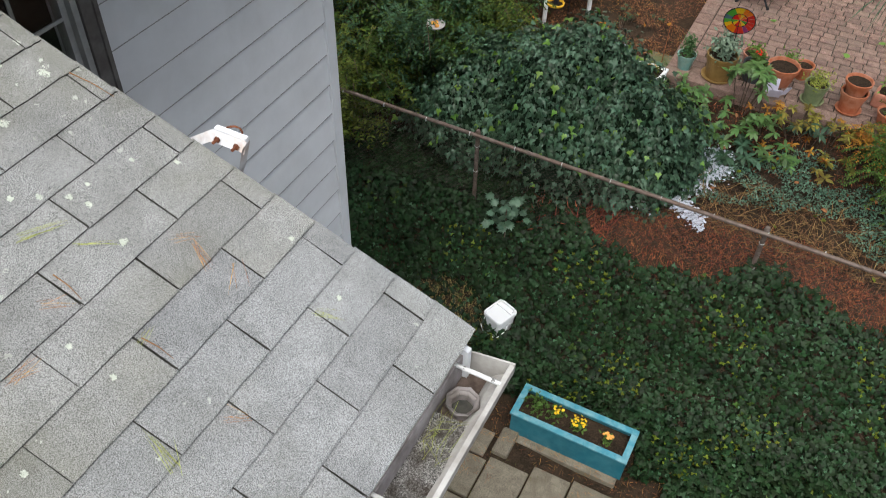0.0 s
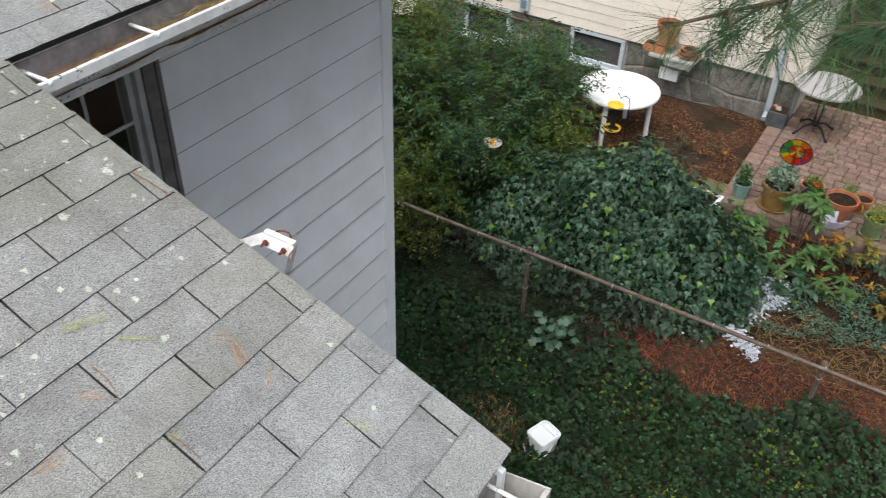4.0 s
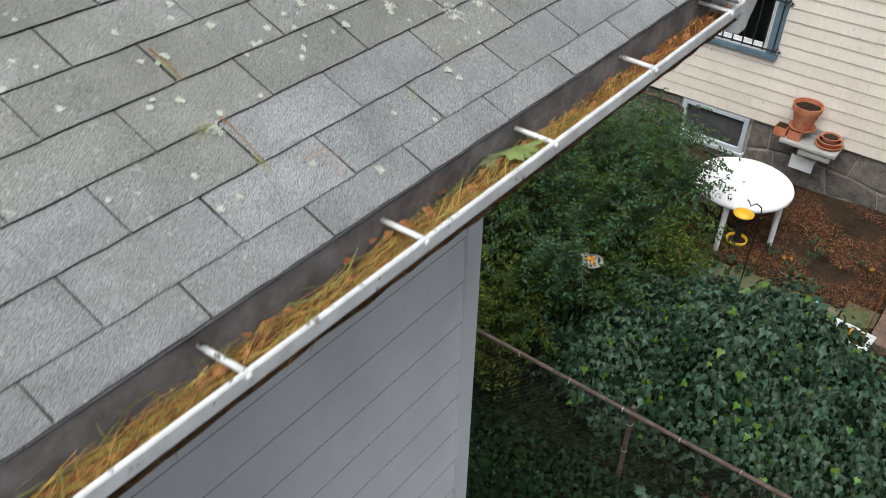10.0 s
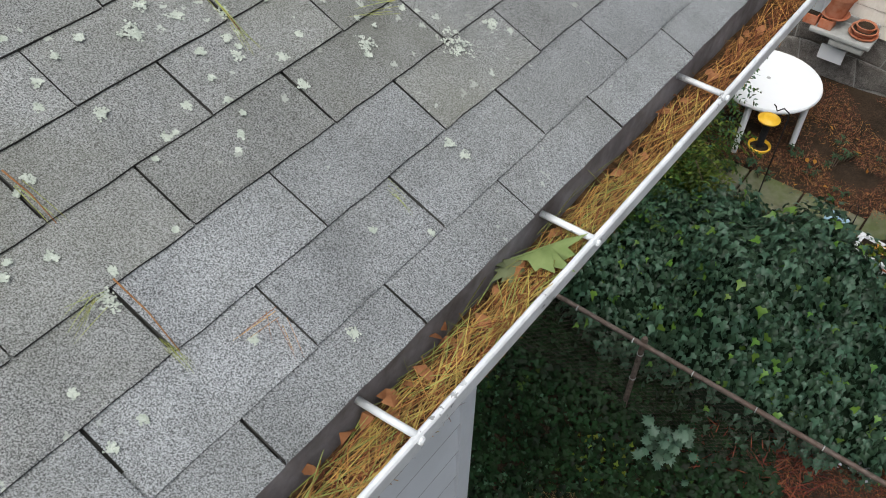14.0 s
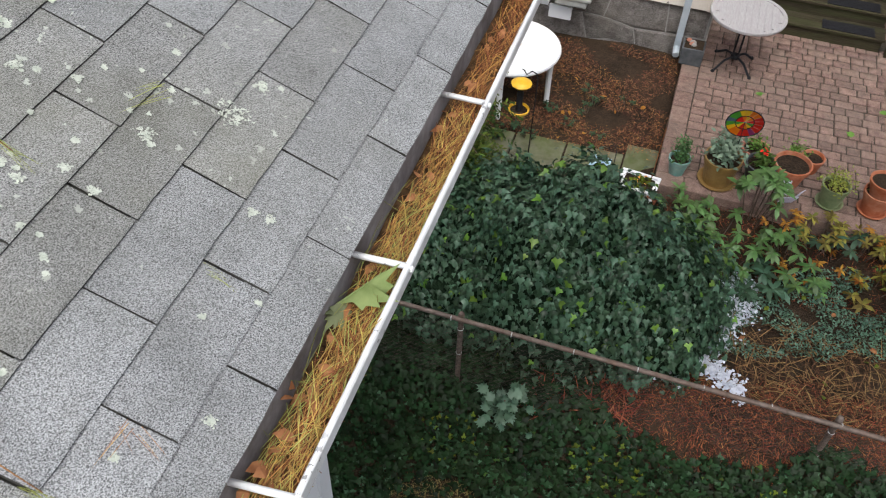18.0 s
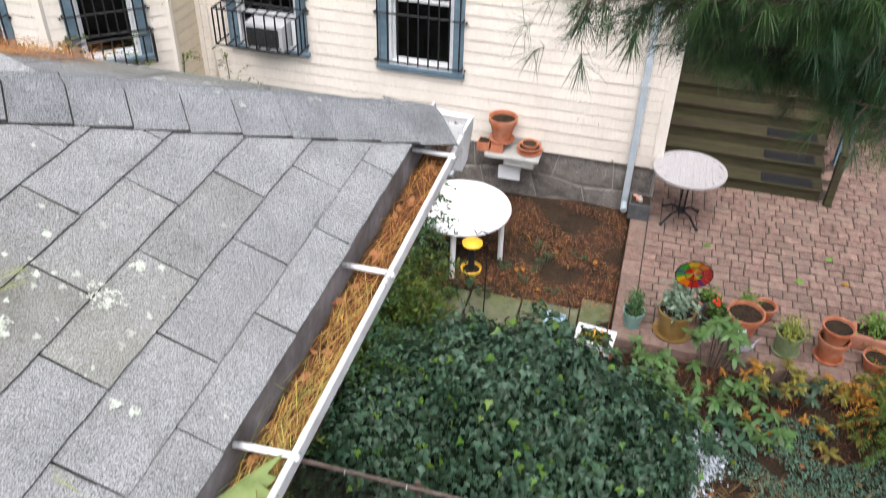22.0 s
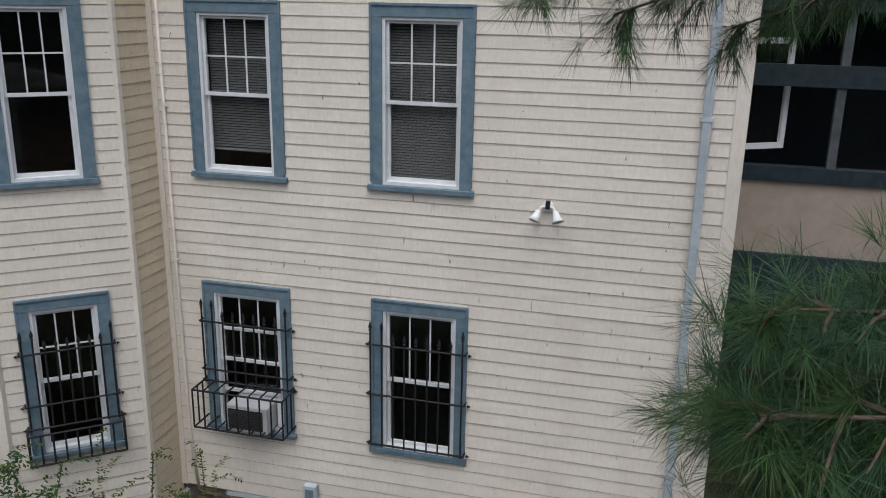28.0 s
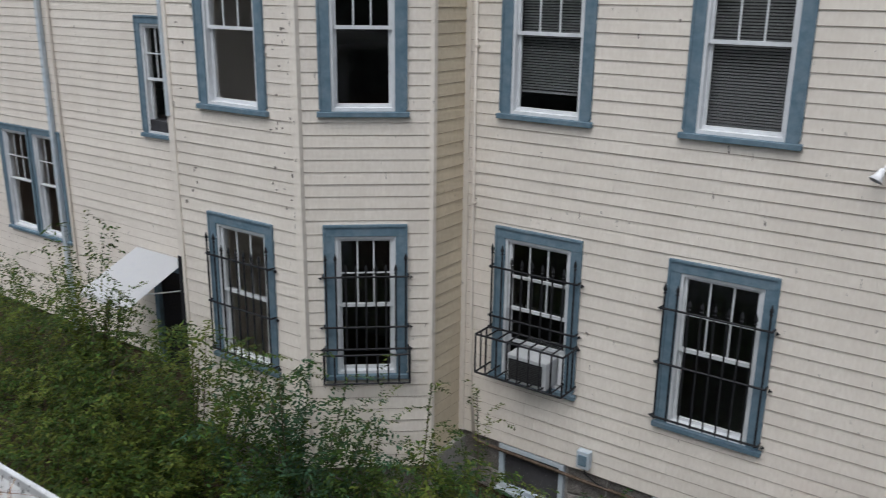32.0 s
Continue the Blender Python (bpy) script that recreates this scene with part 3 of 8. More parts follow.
lap_wall("wall_bay_front", AL, 0, AB.x - AL.x, 0.62, 7.6, [(0.545, 1.575, *W_LOW), (0.545, 1.575, *W_UP)], clap_step, CREAM, "cream clapboard front of the bay", "clapboard", first=0.4945, butt=0.011, edge=(BUTT_SHADE, 0.004), inner=CASE)
lap_wall("wall_rear", (-19.5, NY), 0, 9.06, 0.2, 7.6, [(6.45, 7.2, 3.75, 5.42), (2.3, 4.2, 1.65, 3.5), (6.35, 7.3, -0.2, 1.75)], clap_step, CREAM, "cream clapboard wall set back behind the bay", "clapboard", first=0.121, butt=0.011, edge=(BUTT_SHADE, 0.004), inner=0.09, longest=12)
bm = box(AL.x, AL.x + 0.15, AL.y + 0.16, NY + 0.1, 0.2, 7.6)
setting("wall_bay_side", bm, CREAM, "plain cream side wall of the bay", "wall")
bm = box(-1.56, -1.40, NY + 0.16, 18, 0.2, 7.6)
box(-19.5, -1.4, 17.9, 18.1, 0.2, 7.6, bm)
box(-19.7, -19.5, NY, 18, 0.2, 7.6, bm)
setting("wall_outer", bm, CREAM, "plain cream outer walls", "wall")
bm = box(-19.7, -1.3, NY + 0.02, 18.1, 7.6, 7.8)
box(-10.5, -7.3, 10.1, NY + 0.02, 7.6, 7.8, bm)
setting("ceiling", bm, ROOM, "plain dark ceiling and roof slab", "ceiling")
# dark partition and floor added so that the rooms read as unlit
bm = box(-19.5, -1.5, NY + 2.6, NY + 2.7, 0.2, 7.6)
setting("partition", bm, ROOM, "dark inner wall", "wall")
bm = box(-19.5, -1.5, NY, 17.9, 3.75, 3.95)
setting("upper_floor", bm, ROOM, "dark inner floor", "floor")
for x0, x1, y0, y1, z0 in ((-7.43, -7.30, NY - 0.03, NY + 0.02, FOUND), (BC.x - 0.045, BC.x + 0.03, BC.y - 0.03, BC.y + 0.03, 0.62), (AB.x - 0.05, AB.x + 0.05, AB.y - 0.03, AB.y + 0.03, 0.62),
                           (AL.x - 0.05, AL.x + 0.05, AL.y - 0.03, AL.y + 0.03, 0.62), (-1.50, -1.375, NY - 0.028, NY + 0.1, FOUND)):
    setting("corner_board", box(x0, x1, y0, y1, z0, 7.6, bevel=0.004), CREAM, "cream painted corner board", "trim")
# foundation core
bm = box(-7.35, -1.42, NY + 0.042, NY + 0.3, -0.5, FOUND)
box(-7.5, -7.30, BC.y + 0.05, NY + 0.1, -0.5, FOUND - 0.1, bm)
setting("foundation", bm, MORTAR, "stone foundation with pale mortar", "foundation")
out = prism([Vector((AL.x + 0.05, AL.y + 0.06, 0.62)), Vector((AB.x, AB.y + 0.06, 0.62)), Vector((BC.x - 0.05, BC.y + 0.03, 0.62)), Vector((BC.x - 0.05, NY, 0.62)), Vector((AL.x + 0.05, NY, 0.62))], 1.1)
setting("bay_foundation", out, STONE, "dark stone base of the bay", "foundation")

# ---- shingles ----
TAB, EXPO = 0.3112, 0.127
along = Vector((-1, 0, -SLOPE)).normalized()  # up the slope
roof_rot = Matrix(((0, along.x, roof_normal.x), (1, along.y, roof_normal.y), (0, along.z, roof_normal.z))).to_4x4()


WING_TAB = 0.338


def course_x(n):
    """Lower edge of a course; course 15 is the one at the low eave, course 1 the one at the main eave."""
    if n <= 0:
        return -2.374 + 0.1185 * n
    return -2.383 + 0.1126 * n if n <= 8 else -0.62 - 0.1235 * (15 - n)


def tab_mesh(rng, width=TAB, clip=None, material=SHINGLE):
    """A shingle tab: lower edge at y 0, rough and proud; clip gives the cut right end (bottom, top)."""
    me = bpy.data.meshes.new("shingle")
    k, h, w = 7, EXPO + 0.016, width - 0.0045
    right = clip or (w, w)
    top, bot = [], []
    for j, (yy, zt) in enumerate(((0.0, 0.0105), (0.006, 0.0115), (h, 0.0045))):
        row = []
        for i in range(k):
            f = i / (k - 1)
            r = right[0] + (right[1] - right[0]) * yy / h
            jx = rng.uniform(-0.0015, 0.0015) if i in (0, k - 1) else 0
            jy = rng.uniform(-0.0016, 0.0016) if j == 0 else 0
            row.append((f * r + jx, yy + jy, zt + (rng.uniform(-0.001, 0.001) if j < 2 else 0)))
        top.append(row)
    v = [p for row in top for p in row] + [(x, y, z - 0.006) for x, y, z in top[0]]
    f = [(j * k + i, j * k + i + 1, (j + 1) * k + i + 1, (j + 1) * k + i) for j in range(2) for i in range(k - 1)]
    f += [(3 * k + i, 3 * k + i + 1, i + 1, i) for i in range(k - 1)]
    f += [(3 * k, 0, k), (3 * k, k, 2 * k), (4 * k - 1, 2 * k - 1, k - 1), (4 * k - 1, 3 * k - 1, 2 * k - 1)]
    me.from_pydata(v, [], f)
    me.update()
    me.materials.append(material)
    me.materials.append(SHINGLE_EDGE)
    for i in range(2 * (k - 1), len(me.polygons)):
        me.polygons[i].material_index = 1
    return me


rng = random.Random(5)
tabs = [tab_mesh(rng) for _ in range(7)]
clean_tabs = [tab_mesh(rng, material=SHINGLE_CLEAN) for _ in range(7)]
far_mats, near_count = [], 0
for n in range(15, -28, -1):
    wing = n >= 1
    pieces = []
    for k in range(-30, 12):
        if wing:
            y0 = (1.157 if n % 2 else 1.332) - 0.007 * (15 - n) + WING_TAB * k
            pieces.append((y0, min(WING_TAB, rake_y(course_x(n)) + 0.008 - y0), course_x(n), WING_TAB))
        if n <= 1:
            y0 = (3.112 if n % 2 == 0 else 2.956) + TAB * k
            x_low = EAVE_X if n == 1 else course_x(n)
            if n == 1 and y0 < 1.26:
                if y0 + TAB > 1.28:
                    pieces.append((1.26, y0 + TAB - 1.26, x_low, y0 + TAB - 1.26))
                continue
            pieces.append((y0, min(TAB, HIP_Y - (EAVE_X - x_low) + 0.01 - y0), x_low, TAB))
    for y0, width, x_low, full in pieces:
        if width < 0.02 or y0 < -6:
            continue
        m = Matrix.Translation(roof_at(x_low, y0 + 0.0025)) @ roof_rot @ pose(0, 0, 0, 0, 0, rng.uniform(-0.25, 0.25)) @ Matrix.Diagonal((full / TAB, 1, 1, 1))
        near = y0 > -0.35 and x_low > -4.1 and not (n < 1 and y0 < 0.55)
        if near and near_count < 330:
            # the lowest courses and those by the hip stay cleaner
            clean = x_low + rng.uniform(-0.12, 0.12) > (-1.10 if wing and full == WING_TAB else -2.52) or HIP_Y - (EAVE_X - x_low) - y0 < 0.62
            if width > full - 0.01:
                me = rng.choice(clean_tabs if clean else tabs)
            else:
                w = (width - 0.004) * TAB / full
                me = tab_mesh(rng, TAB, (w, w if wing and full == WING_TAB else max(0.01, w - 0.116)), SHINGLE_CLEAN if clean else SHINGLE)
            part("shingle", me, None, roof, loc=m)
            near_count += 1
        elif width > 0.15:
            far_mats.append(np.array(m))
SHINGLE_FAR = mat("asphalt_shingle_far", (0.172, 0.174, 0.168), (0.236, 0.239, 0.236), 7.0, 0.95, 0.5, fine=0.72, stain=(0.142, 0.140, 0.102), stain_scale=1.0, stain_amount=0.6,
                  island=0.10, spots=(0.40, 0.42, 0.37), spot_scale=18.0, spot_size=0.30, fine_scale=400.0)
tv = [tuple(v.co) for v in tabs[0].vertices]
tf = [tuple(p.vertices) for p in tabs[0].polygons]
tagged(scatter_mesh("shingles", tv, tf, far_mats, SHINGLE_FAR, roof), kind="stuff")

# the hipped end has the same courses
end_up = Vector((0, -1, -SLOPE)).normalized()
end_normal = Vector((0, -SLOPE, 1)).normalized()
end_rot = Matrix(((-1, end_up.x, end_normal.x), (0, end_up.y, end_normal.y), (0, end_up.z, end_normal.z))).to_4x4()
end_mats = []
for n in range(28):
    y = HIP_Y - 0.115 * n
    x = EAVE_X - (HIP_Y - y) - 0.18 - (0.155 if n % 2 else 0)
    while x - TAB > FAR_X + (HIP_Y - y):
        end_mats.append(np.array(Matrix.Translation((x, y, ez + (HIP_Y - y) * -SLOPE + 0.002)) @ end_rot))
        x -= TAB
tagged(scatter_mesh("shingles", tv, tf, end_mats, SHINGLE_FAR, roof), kind="stuff")
# folded cap shingles along the hip, each lapping the one below
hip_dir = Vector((-1, -1, -SLOPE)).normalized()
face_b = Vector((0, -SLOPE, 1)).normalized()
down_a, down_b = Vector((1, 0, SLOPE)), Vector((0, 1, SLOPE))
side_a = (down_a - hip_dir * down_a.dot(hip_dir)).normalized()
side_b = (down_b - hip_dir * down_b.dot(hip_dir)).normalized()
hip0 = Vector((EAVE_X, HIP_Y, roof_at(EAVE_X, 0).z))
for i in range(26):
    out = bmesh.new()
    base = hip0 + hip_dir * (i * 0.127 - 0.012)
    w = 0.15 + rng.uniform(-0.002, 0.002)
    rows = []
    for s, lift in ((0, 0.0245), (0.15, 0.0155)):
        c = base + hip_dir * s
        sk = rng.uniform(-0.002, 0.002)
        rows.append([out.verts.new(p) for p in (c + side_a * w + roof_normal * (lift - 0.005) + hip_dir * sk, c + side_a * 0.03 + roof_normal * lift, c + Vector((0, 0, lift + 0.001)), c + side_b * 0.03 + face_b * lift, c + side_b * w + face_b * (lift - 0.005))])
    # butt slopes outward, so its dark face paints the shadow line at the lap
    low = [out.verts.new(v.co - Vector((0, 0, 0.006)) - hip_dir * 0.003) for v in rows[0]]
    for a, b in ((rows[0], rows[1]), (low, rows[0])):
        for j in range(4):
            out.faces.new((a[j], a[j + 1], b[j + 1], b[j]))
    for j in (0, 4):
        out.faces.new((low[j], rows[0][j], rows[1][j]))
    bmesh.ops.recalc_face_normals(out, faces=out.faces)
    out.faces.ensure_lookup_table()
    for j in range(4, len(out.faces)):
        out.faces[j].material_index = 1
    part("cap_shingle", out, (CAP, SHINGLE_EDGE), roof)

# ---- what lies on the roof ----
LICHEN = mat("pale_lichen", (0.33, 0.36, 0.30), (0.50, 0.53, 0.46), 60.0, 0.95, 0.8, bump_distance=0.006)
LICHEN_BUFF = mat("buff_lichen", (0.42, 0.36, 0.28), (0.64, 0.58, 0.48), 80.0, 0.95, 0.8, bump_distance=0.006)
DEAD_TWIG = mat("twig_bark", (0.16, 0.07, 0.03), (0.30, 0.15, 0.06), 50.0, 0.9)
GREEN_NEEDLE = mat("fallen_green_needle", (0.16, 0.19, 0.05), (0.32, 0.34, 0.10), 30.0, 0.7, island=0.4)


def lichen(x, y, size, material=LICHEN, seed=0, long=1.0):
    """A frilled crust made of many small upturned flakes."""
    r = np.random.default_rng(seed + 7)
    n = int(16 + 3200 * size)
    ang = r.random(n) * 6.283
    rad = size * np.sqrt(r.random(n)) * (0.8 + 0.25 * np.sin(3 * ang + seed) + 0.15 * np.sin(7 * ang + 2 * seed))
    p = np.zeros((n, 3))
    for i in range(n):
        p[i] = roof_at(x + rad[i] * math.cos(ang[i]), y + long * rad[i] * math.sin(ang[i]), 0.0115 + 0.0012 * r.random())
    v = [(0, 0, 0), (0.004, -0.003, 0.0005), (0.006, 0, 0.0004), (0.004, 0.0035, 0.0006), (-0.002, 0.002, 0.0003)]
    ob = scatter_mesh("lichen", v, [(0, 1, 2, 3, 4)], place(p, spin(r, n, 0.12, tuple(roof_normal)), r.uniform(0.45, 0.85, n)), material)
    return tagged(ob, "pale grey-green crusty lichen rosette on the shingles" if material is LICHEN else "buff crusty lichen patch on the shingles", "lichen", "lichens on the roof")


NEAR_EAVE = ((-2.597, 3.434, 0.036), (-2.597, 2.626, 0.019), (-2.533, 2.513, 0.007), (-2.587, 3.536, 0.017), (-2.353, 2.856, 0.010), (-2.690, 3.282, 0.018), (-2.471, 3.250, 0.010), (-2.439, 3.255, 0.010), (-2.681, 2.966, 0.008),
             (-2.763, 2.934, 0.009), (-2.738, 2.870, 0.008), (-2.747, 3.132, 0.010), (-2.690, 3.121, 0.010), (-2.688, 2.615, 0.009), (-2.802, 2.615, 0.007), (-2.792, 2.671, 0.010), (-2.820, 2.821, 0.012), (-2.833, 3.315, 0.010),
             (-2.415, 1.56, 0.006), (-2.72, 2.11, 0.024), (-2.45, 2.50, 0.008))
HIGHER = ((-3.027, 2.732, 0.016), (-3.146, 2.846, 0.009), (-3.068, 2.833, 0.008), (-2.991, 2.792, 0.008), (-3.037, 2.883, 0.007), (-2.908, 2.959, 0.020), (-2.898, 2.962, 0.010), (-2.938, 2.885, 0.009), (-2.907, 2.782, 0.008), (-2.873, 2.756, 0.008),
          (-2.930, 2.834, 0.007), (-2.895, 3.044, 0.012), (-2.937, 3.006, 0.012), (-2.862, 3.113, 0.012), (-2.821, 3.080, 0.010), (-2.788, 3.069, 0.010), (-2.905, 3.116, 0.009), (-2.887, 2.622, 0.007), (-2.824, 3.024, 0.009), (-2.918, 3.270, 0.015),
          (-3.171, 3.089, 0.011), (-3.200, 3.316, 0.009), (-2.985, 3.345, 0.011), (-2.98, 3.19, 0.010), (-3.10, 2.97, 0.010))
ON_WING = ((-1.855, 1.229, 0.018), (-1.802, 1.033, 0.015), (-1.406, 0.971, 0.011), (-1.204, 0.684, 0.007), (-1.649, 0.882, 0.008), (-1.613, 0.930, 0.007), (-1.569, 0.980, 0.008), (-1.526, 0.996, 0.008), (-1.131, 1.280, 0.006), (-0.945, 1.220, 0.006), (-1.466, 1.254, 0.006))
for i, (x, y, size) in enumerate(NEAR_EAVE + HIGHER + ON_WING):
    lichen(x, y, size, seed=i)
spot = random.Random(8)
for i in range(96):
    x, y = (spot.uniform(-2.2, -1.0), spot.uniform(0.2, 1.2)) if i % 9 == 0 else (spot.uniform(-3.4, -2.7), spot.uniform(2.3, 3.5)) if i % 5 else (spot.uniform(-2.9, -2.35), spot.uniform(1.3, 3.4))
    lichen(x, y, spot.uniform(0.003, 0.008), seed=200 + i)
lichen(-3.195, 3.162, 0.045, LICHEN_BUFF, 90)
lichen(-3.042, 3.14, 0.038, LICHEN_BUFF, 91, 0.8)

NEEDLE_V = [(0, -0.0007, 0), (0.04, -0.0008, 0.003), (0.08, -0.0007, 0.004), (0.12, 0, 0.002), (0.08, 0.0007, 0.004), (0.04, 0.0008, 0.003), (0, 0.0007, 0)]
NEEDLE_F = [(0, 1, 5, 6), (1, 2, 4, 5), (2, 3, 4)]


def needle_bundle(name, where, heading, n, spread, material, label, length=1.0, lift=0.016):
    """A few fallen pine needles lying together on the roof."""
    r = np.random.default_rng(int(abs(where[0] * 1000 + where[1] * 77)))
    ang = radians(heading) + r.normal(0, spread, n)
    t = np.stack([np.array(roof_rot.to_3x3() @ Vector((math.cos(a), math.sin(a), 0))) for a in ang])
    nr = np.tile(np.array(roof_normal), (n, 1))
    rot = np.stack([t, np.cross(nr, t), nr], axis=2)
    p = np.array([roof_at(where[0] + r.normal(0, 0.008), where[1] + r.normal(0, 0.008), lift + 0.003 * r.random()) for _ in range(n)])
    return tagged(scatter_mesh(name, NEEDLE_V, NEEDLE_F, place(p, rot, length * r.uniform(0.75, 1.1, n)), material), label, "pine needles", "fallen needles on the roof")


WING_NEEDLES = ((-1.558, 0.812, -21, 6, 0.08, 0, 1.0), (-1.467, 0.884, -46, 3, 0.1, 0, 1.0), (-1.297, 1.092, -105, 6, 0.25, 1, 0.8), (-1.329, 1.059, -38, 4, 0.2, 1, 0.6), (-1.188, 1.115, -139, 3, 0.15, 1, 0.8), (-0.968, 1.138, -68, 5, 0.2, 0, 0.7),
                (-1.422, 0.716, -26, 5, 0.3, 1, 0.6), (-1.208, 0.782, 18, 4, 0.15, 0, 0.5), (-1.338, 0.535, -6, 6, 0.25, 1, 0.7), (-0.98, 0.60, 70, 7, 0.25, 0, 0.9), (-0.93, 0.80, 150, 5, 0.4, 1, 0.6), (-1.02, 0.22, 60, 8, 0.3, 1, 0.9))
MAIN_NEEDLES = ((-2.956, 3.117, -95, 3, 0.06, 0, 1.25), (-2.83, 3.105, -95, 7, 0.14, 0, 0.6), (-2.79, 2.65, -90, 3, 0.09, 0, 0.8), (-2.507, 2.645, -88, 9, 0.2, 0, 0.5), (-2.612, 2.624, -165, 9, 0.2, 0, 0.55), (-2.472, 3.084, -95, 6, 0.2, 0, 0.45),
                (-2.445, 2.791, -178, 3, 0.1, 1, 0.7), (-2.439, 2.784, -113, 4, 0.2, 1, 0.55), (-2.726, 3.396, 130, 5, 0.4, 0, 0.5), (-2.718, 3.396, 158, 4, 0.1, 0, 0.85))
EAVE_NEEDLES = ((-3.02, 3.109, -38, 9, 0.25, 1, 0.6), (-2.40, 1.54, 160, 10, 0.9, 1, 0.6), (-2.44, 1.75, 250, 4, 0.2, 0, 0.8), (-2.577, 1.879, -84, 5, 0.2, 0, 0.5), (-2.364, 1.858, -68, 5, 0.2, 0, 0.5), (-2.9, 1.6, 200, 6, 0.5, 0, 0.9),
                (-2.65, 1.4, 240, 4, 0.3, 0, 0.9), (-2.2, 0.8, 200, 6, 0.4, 1, 0.9))
for x, y, hd, n, sp, c, ln in WING_NEEDLES + MAIN_NEEDLES + EAVE_NEEDLES:
    needle_bundle("needle_tuft", (x, y), hd, n, sp, (GREEN_NEEDLE, STRAW)[c], ("fallen yellow-green" if c == 0 else "fallen orange-brown") + " pine needles lying on the shingles", ln)
for x, y, hd, ln in ((-2.956, 3.117, -94, 0.15), (-2.819, 2.65, -89, 0.11), (-2.615, 2.654, -92, 0.14), (-1.814, 1.273, -79, 0.13), (-1.221, 0.797, -86, 0.09), (-1.453, 0.791, -94, 0.09)):
    a = radians(hd)
    d = roof_rot.to_3x3() @ Vector((math.cos(a), math.sin(a), 0))
    p = roof_at(x, y, 0.018)
    ob = new("twig", mesh_of("twig", tube([p, p + d * ln * 0.5 + Vector((0, 0.004, 0.001)), p + d * ln], 0.0017, 6, taper=0.5), DEAD_TWIG, True))
    tagged(ob, "thin brown fallen twig on the shingles", "twig", "twigs on the roof")

# ---- litter in the gutters ----
LITTER_BED = mat("gutter_litter", (0.03, 0.018, 0.01), (0.13, 0.075, 0.035), 40.0, 0.95, 0.8, bump_distance=0.01)
GRIT = mat("shingle_grit", (0.08, 0.075, 0.07), (0.30, 0.295, 0.285), 150.0, 0.95, 0.8, fine=0.8, bump_distance=0.01, stain=(0.045, 0.035, 0.028), stain_scale=13.0, stain_amount=1.0)


def bed(x0, x1, y0, y1, z, material, name, label, category):
    out = bmesh.new()
    ny = int((y1 - y0) / 0.03)
    g = [[out.verts.new((x0 + (x1 - x0) * i / 5, y0 + (y1 - y0) * j / ny, z + 0.012 * noise.noise(Vector((i * 0.9, j * 0.35, z))))) for i in range(6)] for j in range(ny + 1)]
    for j in range(ny):
        for i in range(5):
            out.faces.new((g[j][i], g[j][i + 1], g[j + 1][i + 1], g[j + 1][i]))
    ob = new(name, mesh_of(name, out, material, True))
    return tagged(ob, label, category, kind="stuff")


bed(-2.313, -2.204, 1.32, 4.69, 4.765, LITTER_BED, "litter_bed", "dark rotted leaf litter in the gutter", "litter")
bed(-0.628, -0.515, -6, 1.19, 4.022, GRIT, "grit_bed", "pale grey shingle grit and dark muck in the gutter", "grit")
r = np.random.default_rng(3)


def straw(name, n, lo, hi, z, material, label, tilt=0.22, length=(0.6, 1.15), heading=None):
    p = np.stack([r.uniform(lo[0], hi[0], n), r.uniform(lo[1], hi[1], n), z + r.normal(0, 0.007, n)], axis=1)
    a = r.uniform(0, 6.283, n) if heading is None else heading + r.normal(0, 0.6, n)
    t = np.stack([np.cos(a) * 0.55, np.sin(a), r.normal(0, tilt, n)], axis=1)
    t /= np.linalg.norm(t, axis=1, keepdims=True)
    nr = np.tile([0.0, 0, 1], (n, 1))
    nr -= t * (nr * t).sum(1, keepdims=True)
    nr /= np.linalg.norm(nr, axis=1, keepdims=True)
    size = r.uniform(*length, n)
    p = p - t * 0.06 * size[:, None]
    ends = p + t * 0.12 * size[:, None]
    keep = (np.minimum(p[:, 0], ends[:, 0]) > lo[0] - 0.01) & (np.maximum(p[:, 0], ends[:, 0]) < hi[0] + 0.012)
    rot = np.stack([t, np.cross(nr, t), nr], axis=2)
    return tagged(scatter_mesh(name, NEEDLE_V, NEEDLE_F, place(p, rot, size)[keep], material), label, "pine needles", kind="stuff")


straw("pine_straw", 3600, (-2.285, 1.35), (-2.206, 4.66), 4.794, STRAW, "orange-brown pine straw packed in the gutter")
straw("pine_straw", 1100, (-2.280, 2.0), (-2.206, 3.9), 4.80, mat("ochre_straw", (0.22, 0.15, 0.04), (0.42, 0.31, 0.09), 30.0, 0.8, island=0.4), "ochre pine straw packed in the gutter")
straw("pine_straw", 500, (-2.306, 1.5), (-2.21, 3.6), 4.80, GREEN_NEEDLE, "green-yellow pine needles in the gutter")
straw("pine_straw", 34, (-0.62, 1.05), (-0.525, 1.2), 4.04, GREEN_NEEDLE, "wet yellowish needles near the outlet", length=(0.5, 0.9))
straw("pine_straw", 18, (-0.62, 0.2), (-0.525, 0.75), 4.04, STRAW, "brown needles lying on grit", length=(0.5, 0.9))
# needles caught in the far gutter and on the hipped end
p = np.stack([r.uniform(-5.2, -3.3, 420), r.uniform(4.40, 4.66, 420), np.zeros(420)], axis=1)
along, across = r.normal(0, 0.085, 300), r.normal(0, 0.035, 300)
p[:300, 0], p[:300, 1] = -3.45 + 0.73 * along + 0.68 * across, 4.345 + 0.68 * along - 0.73 * across
p[:, 2] = ez + (HIP_Y - p[:, 1]) * -SLOPE + 0.022 + 0.01 * r.random(420)
p[p[:, 1] > HIP_Y, 2] = 4.825
